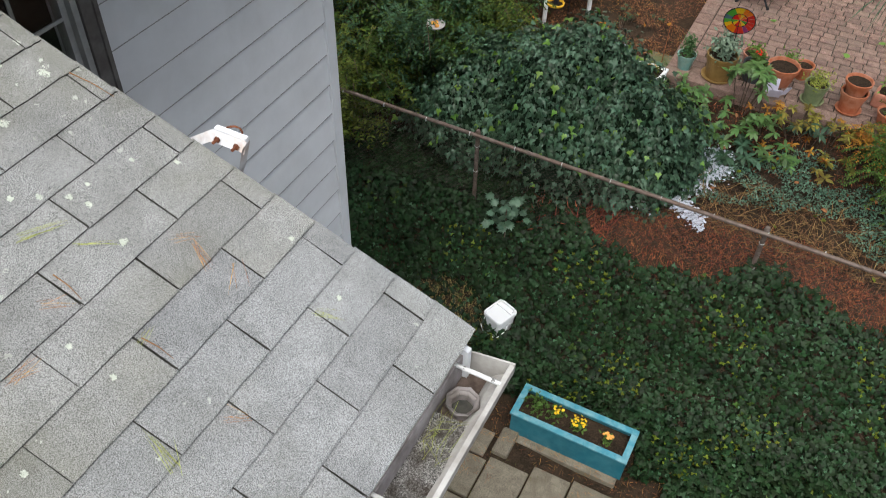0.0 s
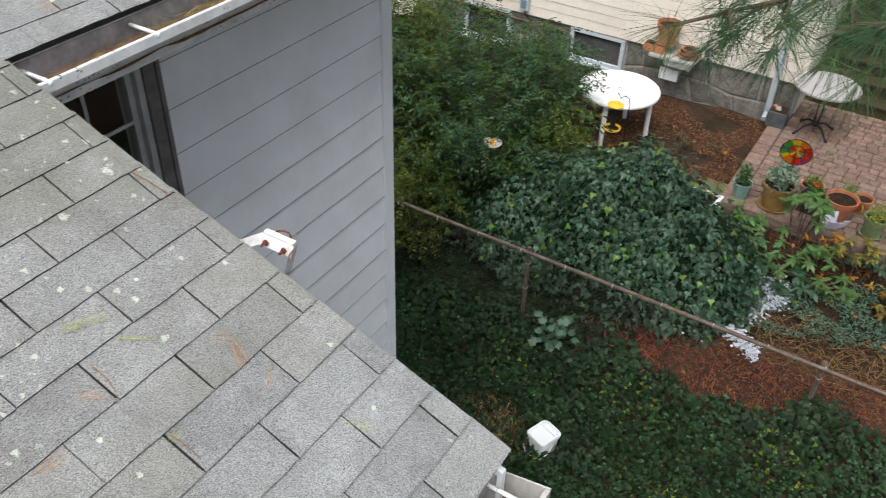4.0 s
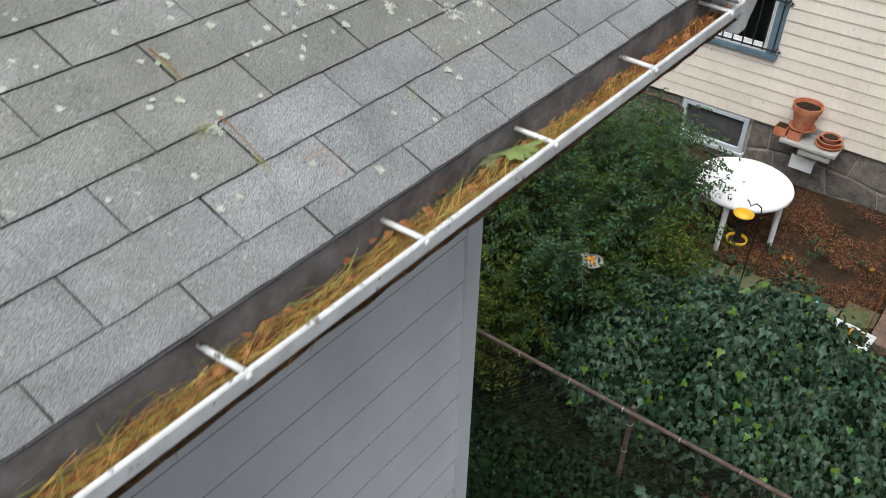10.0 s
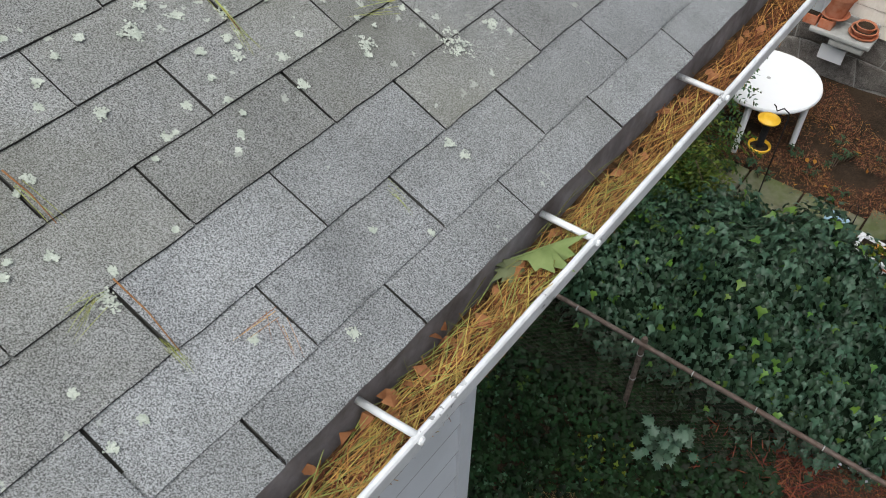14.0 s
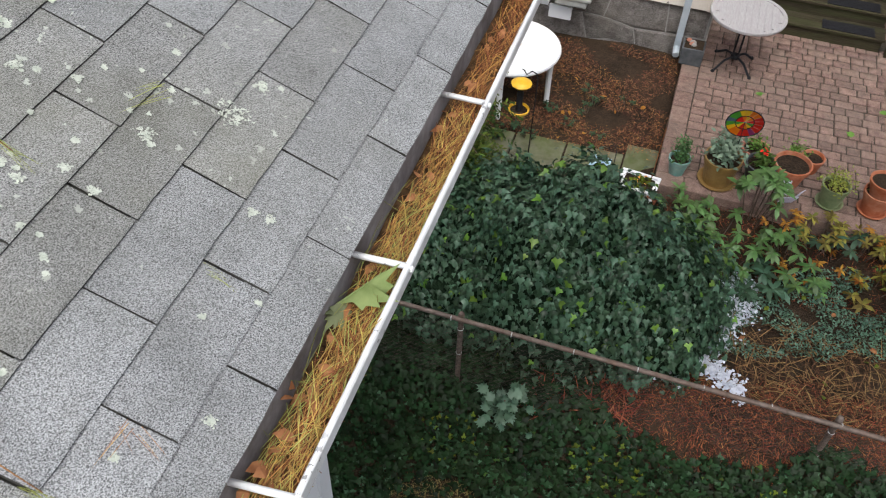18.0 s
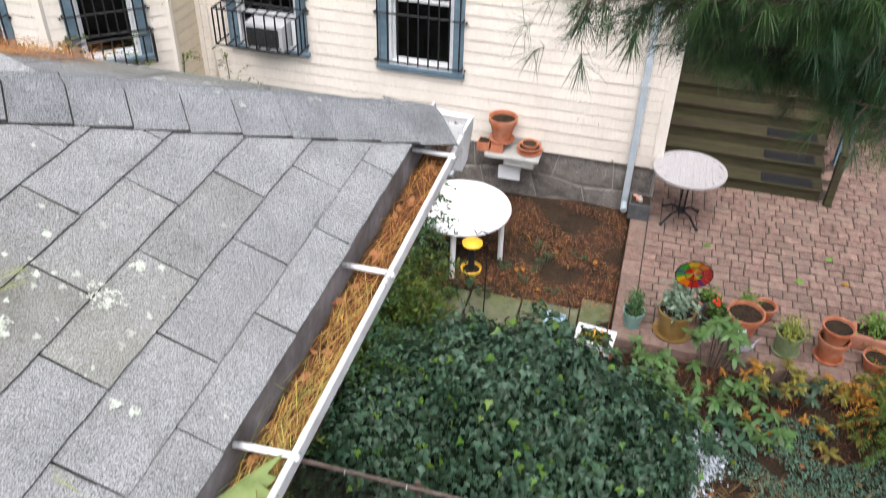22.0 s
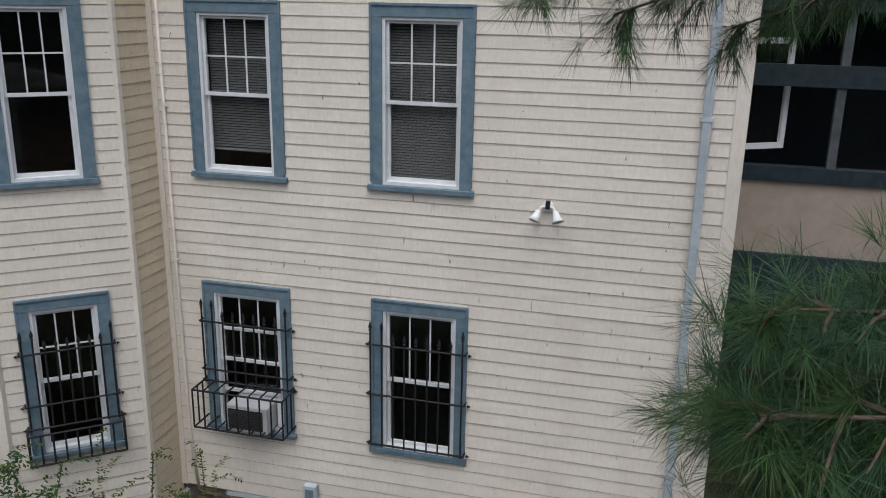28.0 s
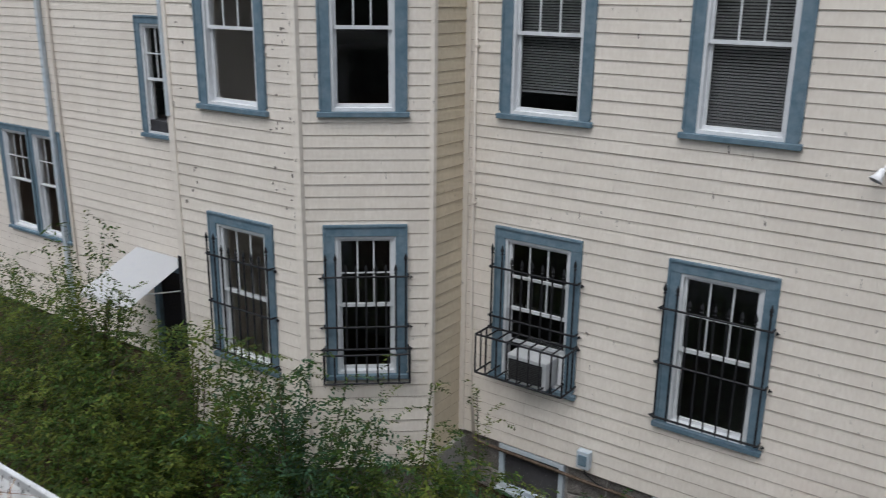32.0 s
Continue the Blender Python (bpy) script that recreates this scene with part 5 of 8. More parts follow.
# wall shelf with pots and a lamp under it
sh = thing("wall_shelf", (-3.14, NY - 0.02, 0.74), "grey plastic hose-box shelf fixed to the wall, holding clay pots", "shelf")
part("tray", box(-0.34, 0.33, -0.38, 0.0, 0.0, 0.05, bevel=0.015), LIGHT_GREY, sh)
part("back_plate", box(-0.28, 0.30, -0.03, 0.0, -0.02, 0.14, bevel=0.01), LIGHT_GREY, sh)
part("front_drawer", box(-0.10, 0.28, -0.36, -0.05, -0.09, 0.0, bevel=0.02), LIGHT_GREY, sh)
ul = thing("bulkhead_lamp", (-3.17, NY - 0.02, 0.44), "pale rectangular bulkhead lamp under the shelf", "lamp")
part("housing", box(-0.10, 0.12, -0.20, 0.0, 0.0, 0.13, bevel=0.02), LIGHT_GREY, ul)
part("lens", box(-0.15, 0.13, -0.225, -0.195, -0.06, 0.12, bevel=0.012), PLASTIC_WHITE, ul, "ribbed frosted lens")


def pot(name, loc, r0, r1, h, material, label, soil=True, rim=0.02, saucer=0.0, category="plant pot", group="plant pots", rz=0):
    p = thing(name, loc, label, category, group, rz=rz)
    base = 0.02 if saucer else 0.0
    t = 0.008 + 0.04 * r1 * 0.3
    part("pot_body", lathe([(r0, base), (r0 + (r1 - r0) * 0.75, base + h * 0.75), (r1, base + h * 0.78) if rim else (r1, base + h), (r1 + rim * 0.3, base + h), (r1 - t, base + h), (r1 - t - 0.01, base + h * 0.8), (r0, base + h * 0.5)], 28), material, p, smooth=False)
    if soil:
        part("soil", lathe([(0.0, base + h * 0.82), (r1 - t - 0.003, base + h * 0.82), (r1 - t - 0.003, base + h * 0.84), (0.0, base + h * 0.86)], 20), SOIL, p)
    if saucer:
        part("saucer", lathe([(r0 + 0.005, 0), (saucer, 0.015), (saucer + 0.01, 0.035), (saucer - 0.004, 0.035), (r0, 0.014)], 28), material, p)
    return p


zt = 0.79
pot("plant_pot", (-3.31, NY - 0.2, zt + 0.11), 0.10, 0.172, 0.30, TERRACOTTA, "large empty terracotta pot on a saucer on two square pots", saucer=0.15)
for dx in (-0.39, -0.22):
    sq = thing("plant_pot", (-3.14 + dx + 0.02, NY - 0.27, zt), "small square terracotta pot under a larger one", "plant pot", "plant pots")
    bm = box(-0.075, 0.075, -0.08, 0.08, 0, 0.11, bevel=0.005)
    part("pot_body", bm, TERRACOTTA, sq)
    part("soil", box(-0.06, 0.06, -0.065, 0.065, 0.108, 0.113), SOIL, sq)
pot("plant_pot", (-2.96, NY - 0.2, zt), 0.10, 0.14, 0.07, TERRACOTTA, "shallow terracotta bowl of soil in a saucer", saucer=0.15)
pot("plant_pot", (-2.96, NY - 0.2, zt + 0.062), 0.08, 0.105, 0.07, TERRACOTTA, "small terracotta bowl set in a larger one")

# ---- rear: awning, door, pipes ----
aw = thing("awning", (-12.92, NY, 1.75), "corrugated white aluminium door awning", "awning")
out = bmesh.new()
n = 34
top = [[out.verts.new((-0.6 + 1.2 * i / n, y, z + 0.022 * (i % 2))) for i in range(n + 1)] for y, z in ((-0.02, 0.14), (-0.5, -0.06), (-1.05, -0.30), (-1.07, -0.38))]
for r0, r1 in zip(top, top[1:]):
    for i in range(n):
        out.faces.new((r0[i], r0[i + 1], r1[i + 1], r1[i]))
bmesh.ops.solidify(out, geom=out.faces[:], thickness=0.006)
part("canopy", out, PLASTIC_WHITE, aw)
for x in (-0.5, 0.5):
    part("arm", tube([(x, -0.8, -0.2), (x, -0.02, -0.35)], 0.012, 6), PLASTIC_WHITE, aw)
dr = tagged(new("door_1"), "dark back door with a slate-blue frame under the awning", "door", kind="structure")
dr.location = (-13.15, NY, -0.4)
for p in ((0, 0.1, 0, 2.15), (0.85, 0.95, 0, 2.15), (0.1, 0.85, 2.05, 2.15)):
    part("casing", box(p[0], p[1], -0.03, 0.1, p[2], p[3]), BLUE_TRIM, dr)
part("leaf", box(0.1, 0.85, 0.04, 0.08, 0, 2.05), IRON, dr)
for x, nm in ((-15.45, "a"), (-15.2, "b")):
    dp2 = thing("downpipe", (x, NY - 0.05, 0.0), "pale downpipe on the rear wall" if nm == "a" else "cream painted cable pipe on the rear wall", "downpipe")
    part("pipe", box(-0.045, 0.045, -0.04, 0.03, 0, 7.0, bevel=0.012) if nm == "a" else tube([(0, 0, 0), (0, 0, 7)], 0.022, 8), DOWNPIPE if nm == "a" else CREAM, dp2)
ap = thing("downpipe", (AL.x - 0.03, AL.y - 0.02, 0.5), "dark broken lower length of a downpipe at the bay corner", "downpipe")
part("pipe", tube([(0, 0, 0), (0, 0, 2.2)], 0.035, 8), IRON, ap)
part("upper_pipe", tube([(0, 0, 3.9), (-0.02, 0, 7.0)], 0.035, 8), DOWNPIPE, ap)

# ---- porch beyond the corner ----
PORCH_DARK = mat("dark_blue_green_paint", (0.012, 0.021, 0.028), (0.022, 0.036, 0.045), 10.0, 0.7, spec=0.25)
PORCH_CREAM = mat("porch_panel", (0.29, 0.245, 0.205), (0.35, 0.30, 0.25), 6.0, 0.7)
PORCH_FRAME = mat("dull_porch_frame", (0.05, 0.06, 0.065), (0.09, 0.10, 0.105), 8.0, 0.6)
po = thing("porch", (0, 0, 0), "enclosed upper porch, dark window band over open wooden steps", "porch", kind="structure")
PY = 13.2
part("panel", box(-1.40, 3.4, PY, PY + 0.12, 3.80, 4.60), PORCH_CREAM, po, "cream boarded panel")
part("lower_beam", box(-1.40, 3.4, PY - 0.05, PY + 0.15, 3.15, 3.80), PORCH_DARK, po)
part("sill_beam", box(-1.40, 3.4, PY - 0.04, PY + 0.12, 4.60, 4.76), PORCH_DARK, po)
part("rail_beam", box(-1.40, 3.4, PY - 0.02, PY + 0.10, 5.60, 5.82), PORCH_DARK, po)
part("top_beam", box(-1.40, 3.4, PY - 0.04, PY + 0.12, 6.35, 6.6), PORCH_DARK, po)
part("panel", box(-1.40, 3.4, PY, PY + 0.12, 6.6, 7.6), PORCH_CREAM, po)
# dark board added over the cream wall, standing in for shade inside
part("porch_side", box(-1.395, -1.375, PY + 0.12, PY + 3.0, 3.45, 7.6), PORCH_DARK, po)
part("porch_roof", box(-1.40, 3.4, PY - 0.3, PY + 3.2, 7.6, 7.75), PORCH_DARK, po)
part("porch_back", box(-1.40, 3.4, PY + 3.0, PY + 3.1, 0.2, 7.6), PORCH_DARK, po)
part("porch_floor", box(-1.40, 3.4, PY, PY + 3.0, 3.3, 3.45), PORCH_DARK, po)
part("porch_end", box(3.3, 3.4, PY, PY + 3.0, 3.15, 7.6), PORCH_DARK, po)
for x in (-1.40, -0.41, 0.75, 1.9, 3.3):
    part("mullion", box(x, x + 0.09, PY, PY + 0.1, 4.76, 6.35), PORCH_FRAME, po)
for x, x2 in ((-0.32, 0.75), (0.84, 1.9)):
    part("pane", box(x, x2, PY + 0.05, PY + 0.055, 4.76, 5.60), GLASS, po).visible_shadow = False
for x in (0.85, 3.2):
    part("porch_post", box(x, x + 0.12, PY, PY + 0.12, 0.3, 3.3), BLUE_TRIM, po, "slate-blue post")
os_ = thing("open_casement", (-1.36, PY - 0.05, 4.92), "white casement sash standing open beside the house corner", "window sash")
for p in ((0.0, 0.06, 0, 1.16), (0.54, 0.60, 0, 1.16), (0.06, 0.54, 0, 0.06), (0.06, 0.54, 1.10, 1.16)):
    part("frame", box(p[0], p[1], -0.04, 0, p[2], p[3], m=pose(0, 0, 0, 0, 0, 32)), WHITE, os_)
part("pane", box(0.06, 0.54, -0.025, -0.02, 0.06, 1.10, m=pose(0, 0, 0, 0, 0, 32)), GLASS, os_).visible_shadow = False
# wooden steps
st = thing("steps", (0, 0, 0.2), "mossy weathered wooden steps up to a deck", "steps", kind="structure")
STEPX0, STEPX1 = -1.33, 0.62
for i in range(5):
    y = 12.40 + i * 0.27
    part("riser", box(STEPX0, STEPX1, y, y + 0.03, i * 0.18 - 0.1, i * 0.18 + 0.15), OLD_WOOD, st)
    part("tread", box(STEPX0 - 0.02, STEPX1 + 0.02, y - 0.03, y + 0.14, i * 0.18 + 0.15, i * 0.18 + 0.18, bevel=0.004), OLD_WOOD, st)
    part("tread", box(STEPX0 - 0.02, STEPX1 + 0.02, y + 0.145, y + 0.28, i * 0.18 + 0.15, i * 0.18 + 0.18, bevel=0.004), OLD_WOOD, st)
    if i < 3:
        part("rubber_mat", box(-0.1, 0.52, y + 0.0, y + 0.2, i * 0.18 + 0.182, i * 0.18 + 0.19), IRON, st, "black rubber tread mat")
part("deck", box(STEPX0, STEPX1 + 0.2, 13.72, 16.2, 0.85, 0.91), OLD_WOOD, st)
for i, (x, h) in enumerate(((STEPX1 + 0.06, 0.75), (STEPX1 + 0.08, 1.75))):
    part("post", box(x, x + 0.09, 12.30 + i * 1.4, 12.39 + i * 1.4, -0.1, h, bevel=0.006), OLD_WOOD, st)
part("hand_rail", tube([(STEPX1 + 0.105, 12.3, 0.72), (STEPX1 + 0.125, 13.75, 1.72)], 0.04, 6), OLD_WOOD, st)
bm = box(-1.38, 1.2, 16.2, 16.4, 0.2, 3.3)
setting("porch_back_wall", bm, PORCH_DARK, "dark back wall under the porch", "wall")

# paint peeled to the grey wood on the bay
BARE_WOOD = mat("bare_weathered_wood", (0.16, 0.14, 0.125), (0.30, 0.27, 0.24), 20.0, 0.9, 0.3)
rq = random.Random(31)
peel_wall = bpy.data.objects["wall_bay_front"]
for i in range(64):
    u = rq.uniform(1.60, 1.98) if i % 3 else rq.uniform(0.05, 0.5)
    z = rq.choice((rq.uniform(4.3, 6.6), rq.uniform(5.2, 6.4), rq.uniform(3.3, 4.6)))
    out = bmesh.new()
    k = rq.randint(6, 9)
    w, h = rq.uniform(0.006, 0.034), rq.uniform(0.008, 0.032)
    base = [out.verts.new((u + w * rq.uniform(0.5, 1) * math.cos(6.283 * j / k), -0.0135, z + h * rq.uniform(0.5, 1) * math.sin(6.283 * j / k))) for j in range(k)]
    face = out.faces.new(base)
    r2 = bmesh.ops.extrude_face_region(out, geom=[face])
    bmesh.ops.translate(out, verts=[v for v in r2["geom"] if isinstance(v, bmesh.types.BMVert)], vec=(0, 0.012, 0))
    bmesh.ops.recalc_face_normals(out, faces=out.faces)
    part("peeled_patch", out, BARE_WOOD, peel_wall, "bare grey wood where paint peeled")

# ---- chain-link fence ----
FY, FZ = 6.53, 0.505
fence = thing("fence", (0, FY, 0), "rusty chain-link fence with a pipe top rail", "fence")
FX0, FX1 = -9.0, 4.4
part("top_rail", tube([(FX0, 0, FZ), (-6, 0.01, FZ + 0.005), (-2.9, 0, FZ), (0.12, -0.02, FZ), (2.0, -0.04, FZ - 0.01), (FX1, -0.06, FZ - 0.01)], 0.021, 10), RUST_PIPE, fence, smooth=True)
for x in (-8.9, -5.9, -2.9, 0.12, 3.1):
    g = float(ground_z(x, FY)) - 0.1
    post = part("post", tube([(x, 0.03, g), (x, 0.03, FZ + 0.01)], 0.024, 10), RUST_PIPE, fence)
    part("post_cap", lathe([(0.028, 0), (0.03, 0.02), (0.02, 0.05), (0.0, 0.055)], 12, m=pose(x, 0.03, FZ + 0.0)), RUST_PIPE, fence)
    for z in (FZ - 0.16, FZ - 0.5):
        part("tie_wire", lathe([(0.027, 0), (0.029, 0.003), (0.027, 0.006)], 12, m=pose(x, 0.03, z, 8, 0, 0)), GREY_FRAME, fence)
for i in range(26):
    x = FX0 + 0.3 + 0.52 * i
    part("rail_tie", lathe([(0.0225, 0), (0.0245, 0.004), (0.0225, 0.008)], 12, m=pose(x, -0.01, FZ, 0, 90, 0)), GREY_FRAME, fence)
# zigzag wires
n_w = int((FX1 - FX0) / 0.056)
vs, es = [], []
out = bmesh.new()
for i in range(n_w):
    x = FX0 + i * 0.056
    g = float(ground_z(x, FY)) - 0.03
    k = int((FZ - g) / 0.028)
    last = None
    for j in range(k + 1):
        p = Vector((x + (0.028 if j % 2 else -0.028) * 1.0 + 0.028, -0.012 + (0.004 if j % 2 else -0.004), FZ + 0.015 - j * 0.028))
        if last is not None:
            d = (p - last).normalized()
            s = d.cross(Vector((0, 1, 0))).normalized() * 0.0013
            q = Vector((0, 0.0013, 0))
            a = [out.verts.new(c) for c in (last + s, last + q, last - s, last - q)]
            b = [out.verts.new(c) for c in (p + s, p + q, p - s, p - q)]
            for m in range(4):
                out.faces.new((a[m], a[(m + 1) % 4], b[(m + 1) % 4], b[m]))
        last = p
part("wire_mesh", out, WIRE, fence, "rusty diamond wire mesh")

# ---- patio ----
PX0, PY0, PZ = -1.62, 9.10, 0.20
bm = box(PX0 + 0.02, 6.0, PY0 + 0.02, 16, -0.6, PZ - 0.011)
setting("patio_bed", bm, mat("joint_sand", (0.035, 0.030, 0.023), (0.075, 0.064, 0.05), 40.0, 0.95, 0.4), "sand and dirt bed under the pavers", "patio bed")
patio = thing("patio", (0, 0, 0), "patio of weathered red-brown clay pavers", "patio", kind="structure")


def paver_mesh(w, h, rng):
    b = 0.005
    v = [(b, b, 0), (w - b, b, 0), (w - b, h - b, 0), (b, h - b, 0)]
    low = [(0, 0, -0.007), (w, 0, -0.007), (w, h, -0.007), (0, h, -0.007)]
    deep = [(x, y, -0.06) for x, y, z in low]
    v = [(x + rng.uniform(-0.002, 0.002), y + rng.uniform(-0.002, 0.002), z) for x, y, z in v] + low + deep
    f = [(0, 1, 2, 3)] + [(4 + i, 4 + (i + 1) % 4, (i + 1) % 4, i) for i in range(4)] + [(8 + i, 8 + (i + 1) % 4, 4 + (i + 1) % 4, 4 + i) for i in range(4)]
    me = bpy.data.meshes.new("paver")
    me.from_pydata(v, [], f)
    me.update()
    me.materials.append(PAVER)
    return me


rp = random.Random(21)
sizes = [(0.205, 0.135), (0.15, 0.135), (0.125, 0.135)]
paver_meshes = {s: [paver_mesh(s[0] - 0.011, s[1] - 0.012, rp) for _ in range(3)] for s in sizes}
edge_meshes = [paver_mesh(0.285, 0.20, rp) for _ in range(3)]
count, far_pavers = 0, []
y, row = PY0 + 0.212, 0
while y < 15.2:
    x = PX0 + 0.212
    while x < 3.6:
        s = rp.choice(sizes[:2] if rp.random() < 0.75 else sizes)
        under_steps = -1.35 < x < 0.66 and y > 12.35
        if not under_steps:
            m = pose(x, y, PZ + rp.uniform(-0.004, 0.003), rp.uniform(-0.3, 0.3), rp.uniform(-0.3, 0.3), rp.uniform(-0.5, 0.5))
            if count < 296 and x < 1.25 and y < 12.4:
                part("paver", rp.choice(paver_meshes[s]), None, patio, loc=m)
                count += 1
            else:
                far_pavers.append(np.array(m @ Matrix.Diagonal(((s[0] - 0.011) / (sizes[1][0] - 0.011), 1, 1, 1))))
        x += s[0]
    y += 0.137
    row += 1
me = paver_meshes[sizes[1]][0]
PAVER_FAR = mat("clay_paver_far", (0.1535, 0.0977, 0.0791), (0.2651, 0.1767, 0.1460), 14.0, 0.85, 0.4, fine=0.4, fine_scale=160.0, stain=(0.17, 0.14, 0.115), stain_scale=2.2, stain_amount=0.5, island=0.16)
tagged(scatter_mesh("pavers", [tuple(v.co) for v in me.vertices], [tuple(p.vertices) for p in me.polygons], far_pavers, PAVER_FAR, patio), kind="stuff")
kerb = thing("patio_edge", (0, 0, 0), "edging of large red-brown blocks round the patio", "edging", kind="structure")
x = PX0
while x < 3.6:
    for c in range(2):
        part("block", rp.choice(edge_meshes), None, kerb, loc=pose(x, PY0 + c * 0.0, PZ + 0.004 - c * 0.105, 0, 0, rp.uniform(-0.7, 0.7)) @ Matrix.Diagonal((1, 1, 1.7 if c else 1.6, 1)))
    x += 0.29
y = PY0 + 0.215
while y < 11.5:
    for c in range(2):
        part("block", rp.choice(edge_meshes), None, kerb, loc=pose(PX0 + 0.2, y, PZ + 0.004 - c * 0.105, 0, 0, 90 + rp.uniform(-0.7, 0.7)) @ Matrix.Diagonal((1, 1, 1.7 if c else 1.6, 1)))
    y += 0.29
# mossy flagstones between the bush and the mulch
flags = thing("flagstones", (0, 0, 0), "mossy green flagstones at the edge of the mulch bed", "flagstones", kind="structure")
MOSSY = mat("mossy_flag", (0.10, 0.10, 0.06), (0.20, 0.19, 0.14), 9.0, 0.9, 0.4, stain=(0.09, 0.12, 0.035), stain_scale=2.0, stain_amount=0.8, random_value=0.08)
for x0, x1, y0, y1 in ((-1.98, -1.64, 9.32, 9.92), (-2.62, -2.0, 9.22, 9.76), (-3.2, -2.64, 9.24, 9.74), (-3.85, -3.22, 9.22, 9.7)):
    z = float(ground_z((x0 + x1) / 2, (y0 + y1) / 2))
    part("flagstone", box(x0, x1, y0, y1, z - 0.05, z + 0.03, bevel=0.008), MOSSY, flags)
# path by the grey house
path = thing("path", (0, 0, 0), "cracked old concrete and slate path slabs by the house", "path", kind="structure")
for x0, x1, y0, y1 in ((-1.98, -1.55, 3.75, 4.20), (-1.98, -1.60, 4.22, 4.52), (-1.53, -1.12, 3.72, 4.26), (-1.10, -0.72, 3.85, 4.36), (-0.70, -0.30, 3.9, 4.40), (-1.5, -0.9, 3.2, 3.7), (-2.2, -1.55, 3.1, 3.72), (-0.85, -0.3, 3.3, 3.85),
                       (-3.35, -2.32, 4.52, 5.0), (-2.28, -1.75, 4.56, 4.92), (-3.1, -2.45, 4.05, 4.42), (-2.4, -2.02, 4.1, 4.46)):
    part("slab", box(x0, x1, y0, y1, -1.52, -1.425 + rp.uniform(-0.008, 0.008), bevel=0.008, m=None), SLAB, path)
part("border_timber", box(-3.7, -2.35, 5.03, 5.10, -1.5, -1.36, bevel=0.01, m=None), OLD_WOOD, path, "weathered edging board")
part("plinth_stone", box(-1.55, -1.38, 4.30, 4.62, -1.5, -1.38, bevel=0.03), SLAB, path)
part("plinth_stone", box(-1.45, -0.34, 4.53, 5.02, -1.5, -1.42, bevel=0.01), SLAB, path)

# ---- planters by the path ----
pl = thing("planter_box", (-0.90, 4.80, -1.42), "teal painted wooden planter box with yellow chrysanthemums", "planter")
L, Wd, Hh = 0.59, 0.19, 0.31
for y0, y1 in ((-Wd, -Wd + 0.022), (Wd - 0.022, Wd)):
    part("side_board", box(-L, L, y0, y1, 0, Hh), TEAL, pl)
for x0, x1 in ((-L, -L + 0.022), (L - 0.022, L)):
    part("end_board", box(x0, x1, -Wd + 0.022, Wd - 0.022, 0, Hh), TEAL, pl)
LIGHT_TEAL = mat("light_teal_paint", (0.04, 0.19, 0.25), (0.08, 0.27, 0.33), 8.0, 0.55, stain=(0.30, 0.45, 0.46), stain_scale=9.0, stain_amount=0.5)
for p in ((-L - 0.015, L + 0.015, -Wd - 0.015, -Wd + 0.05), (-L - 0.015, L + 0.015, Wd - 0.05, Wd + 0.015), (-L - 0.015, -L + 0.05, -Wd + 0.05, Wd - 0.05), (L - 0.05, L + 0.015, -Wd + 0.05, Wd - 0.05)):
    part("rim", box(*p, Hh, Hh + 0.02, bevel=0.003), LIGHT_TEAL, pl, "lighter mitred rim board")
part("soil", box(-L + 0.022, L - 0.022, -Wd + 0.022, Wd - 0.022, 0.18, 0.24), SOIL, pl)
YELLOW_FLOWER = mat("yellow_petal", (0.62, 0.38, 0.015), (0.78, 0.55, 0.03), 30.0, 0.6, island=0.2)
ORANGE_FLOWER = mat("orange_petal", (0.60, 0.25, 0.05), (0.75, 0.40, 0.10), 30.0, 0.6, island=0.2)
STEM = mat("green_stem", (0.05, 0.10, 0.02), (0.10, 0.17, 0.04), 10.0, 0.6, through_light=0.2, island=0.3)
BLOSSOM_V = [(0, 0, 0.006)] + [((0.016 if i % 2 else 0.011) * math.cos(i * math.pi / 8), (0.016 if i % 2 else 0.011) * math.sin(i * math.pi / 8), 0.002 if i % 2 else 0.004) for i in range(16)]
BLOSSOM_F = [(0, 1 + i, 1 + (i + 1) % 16) for i in range(16)]
SMALL_V = [(0, 0, 0), (0.010, -0.006, 0.002), (0.021, -0.007, 0.001), (0.034, 0, -0.003), (0.021, 0.007, 0.001), (0.010, 0.006, 0.002)]
SMALL_F = [(0, 1, 5), (1, 2, 4, 5), (2, 3, 4)]


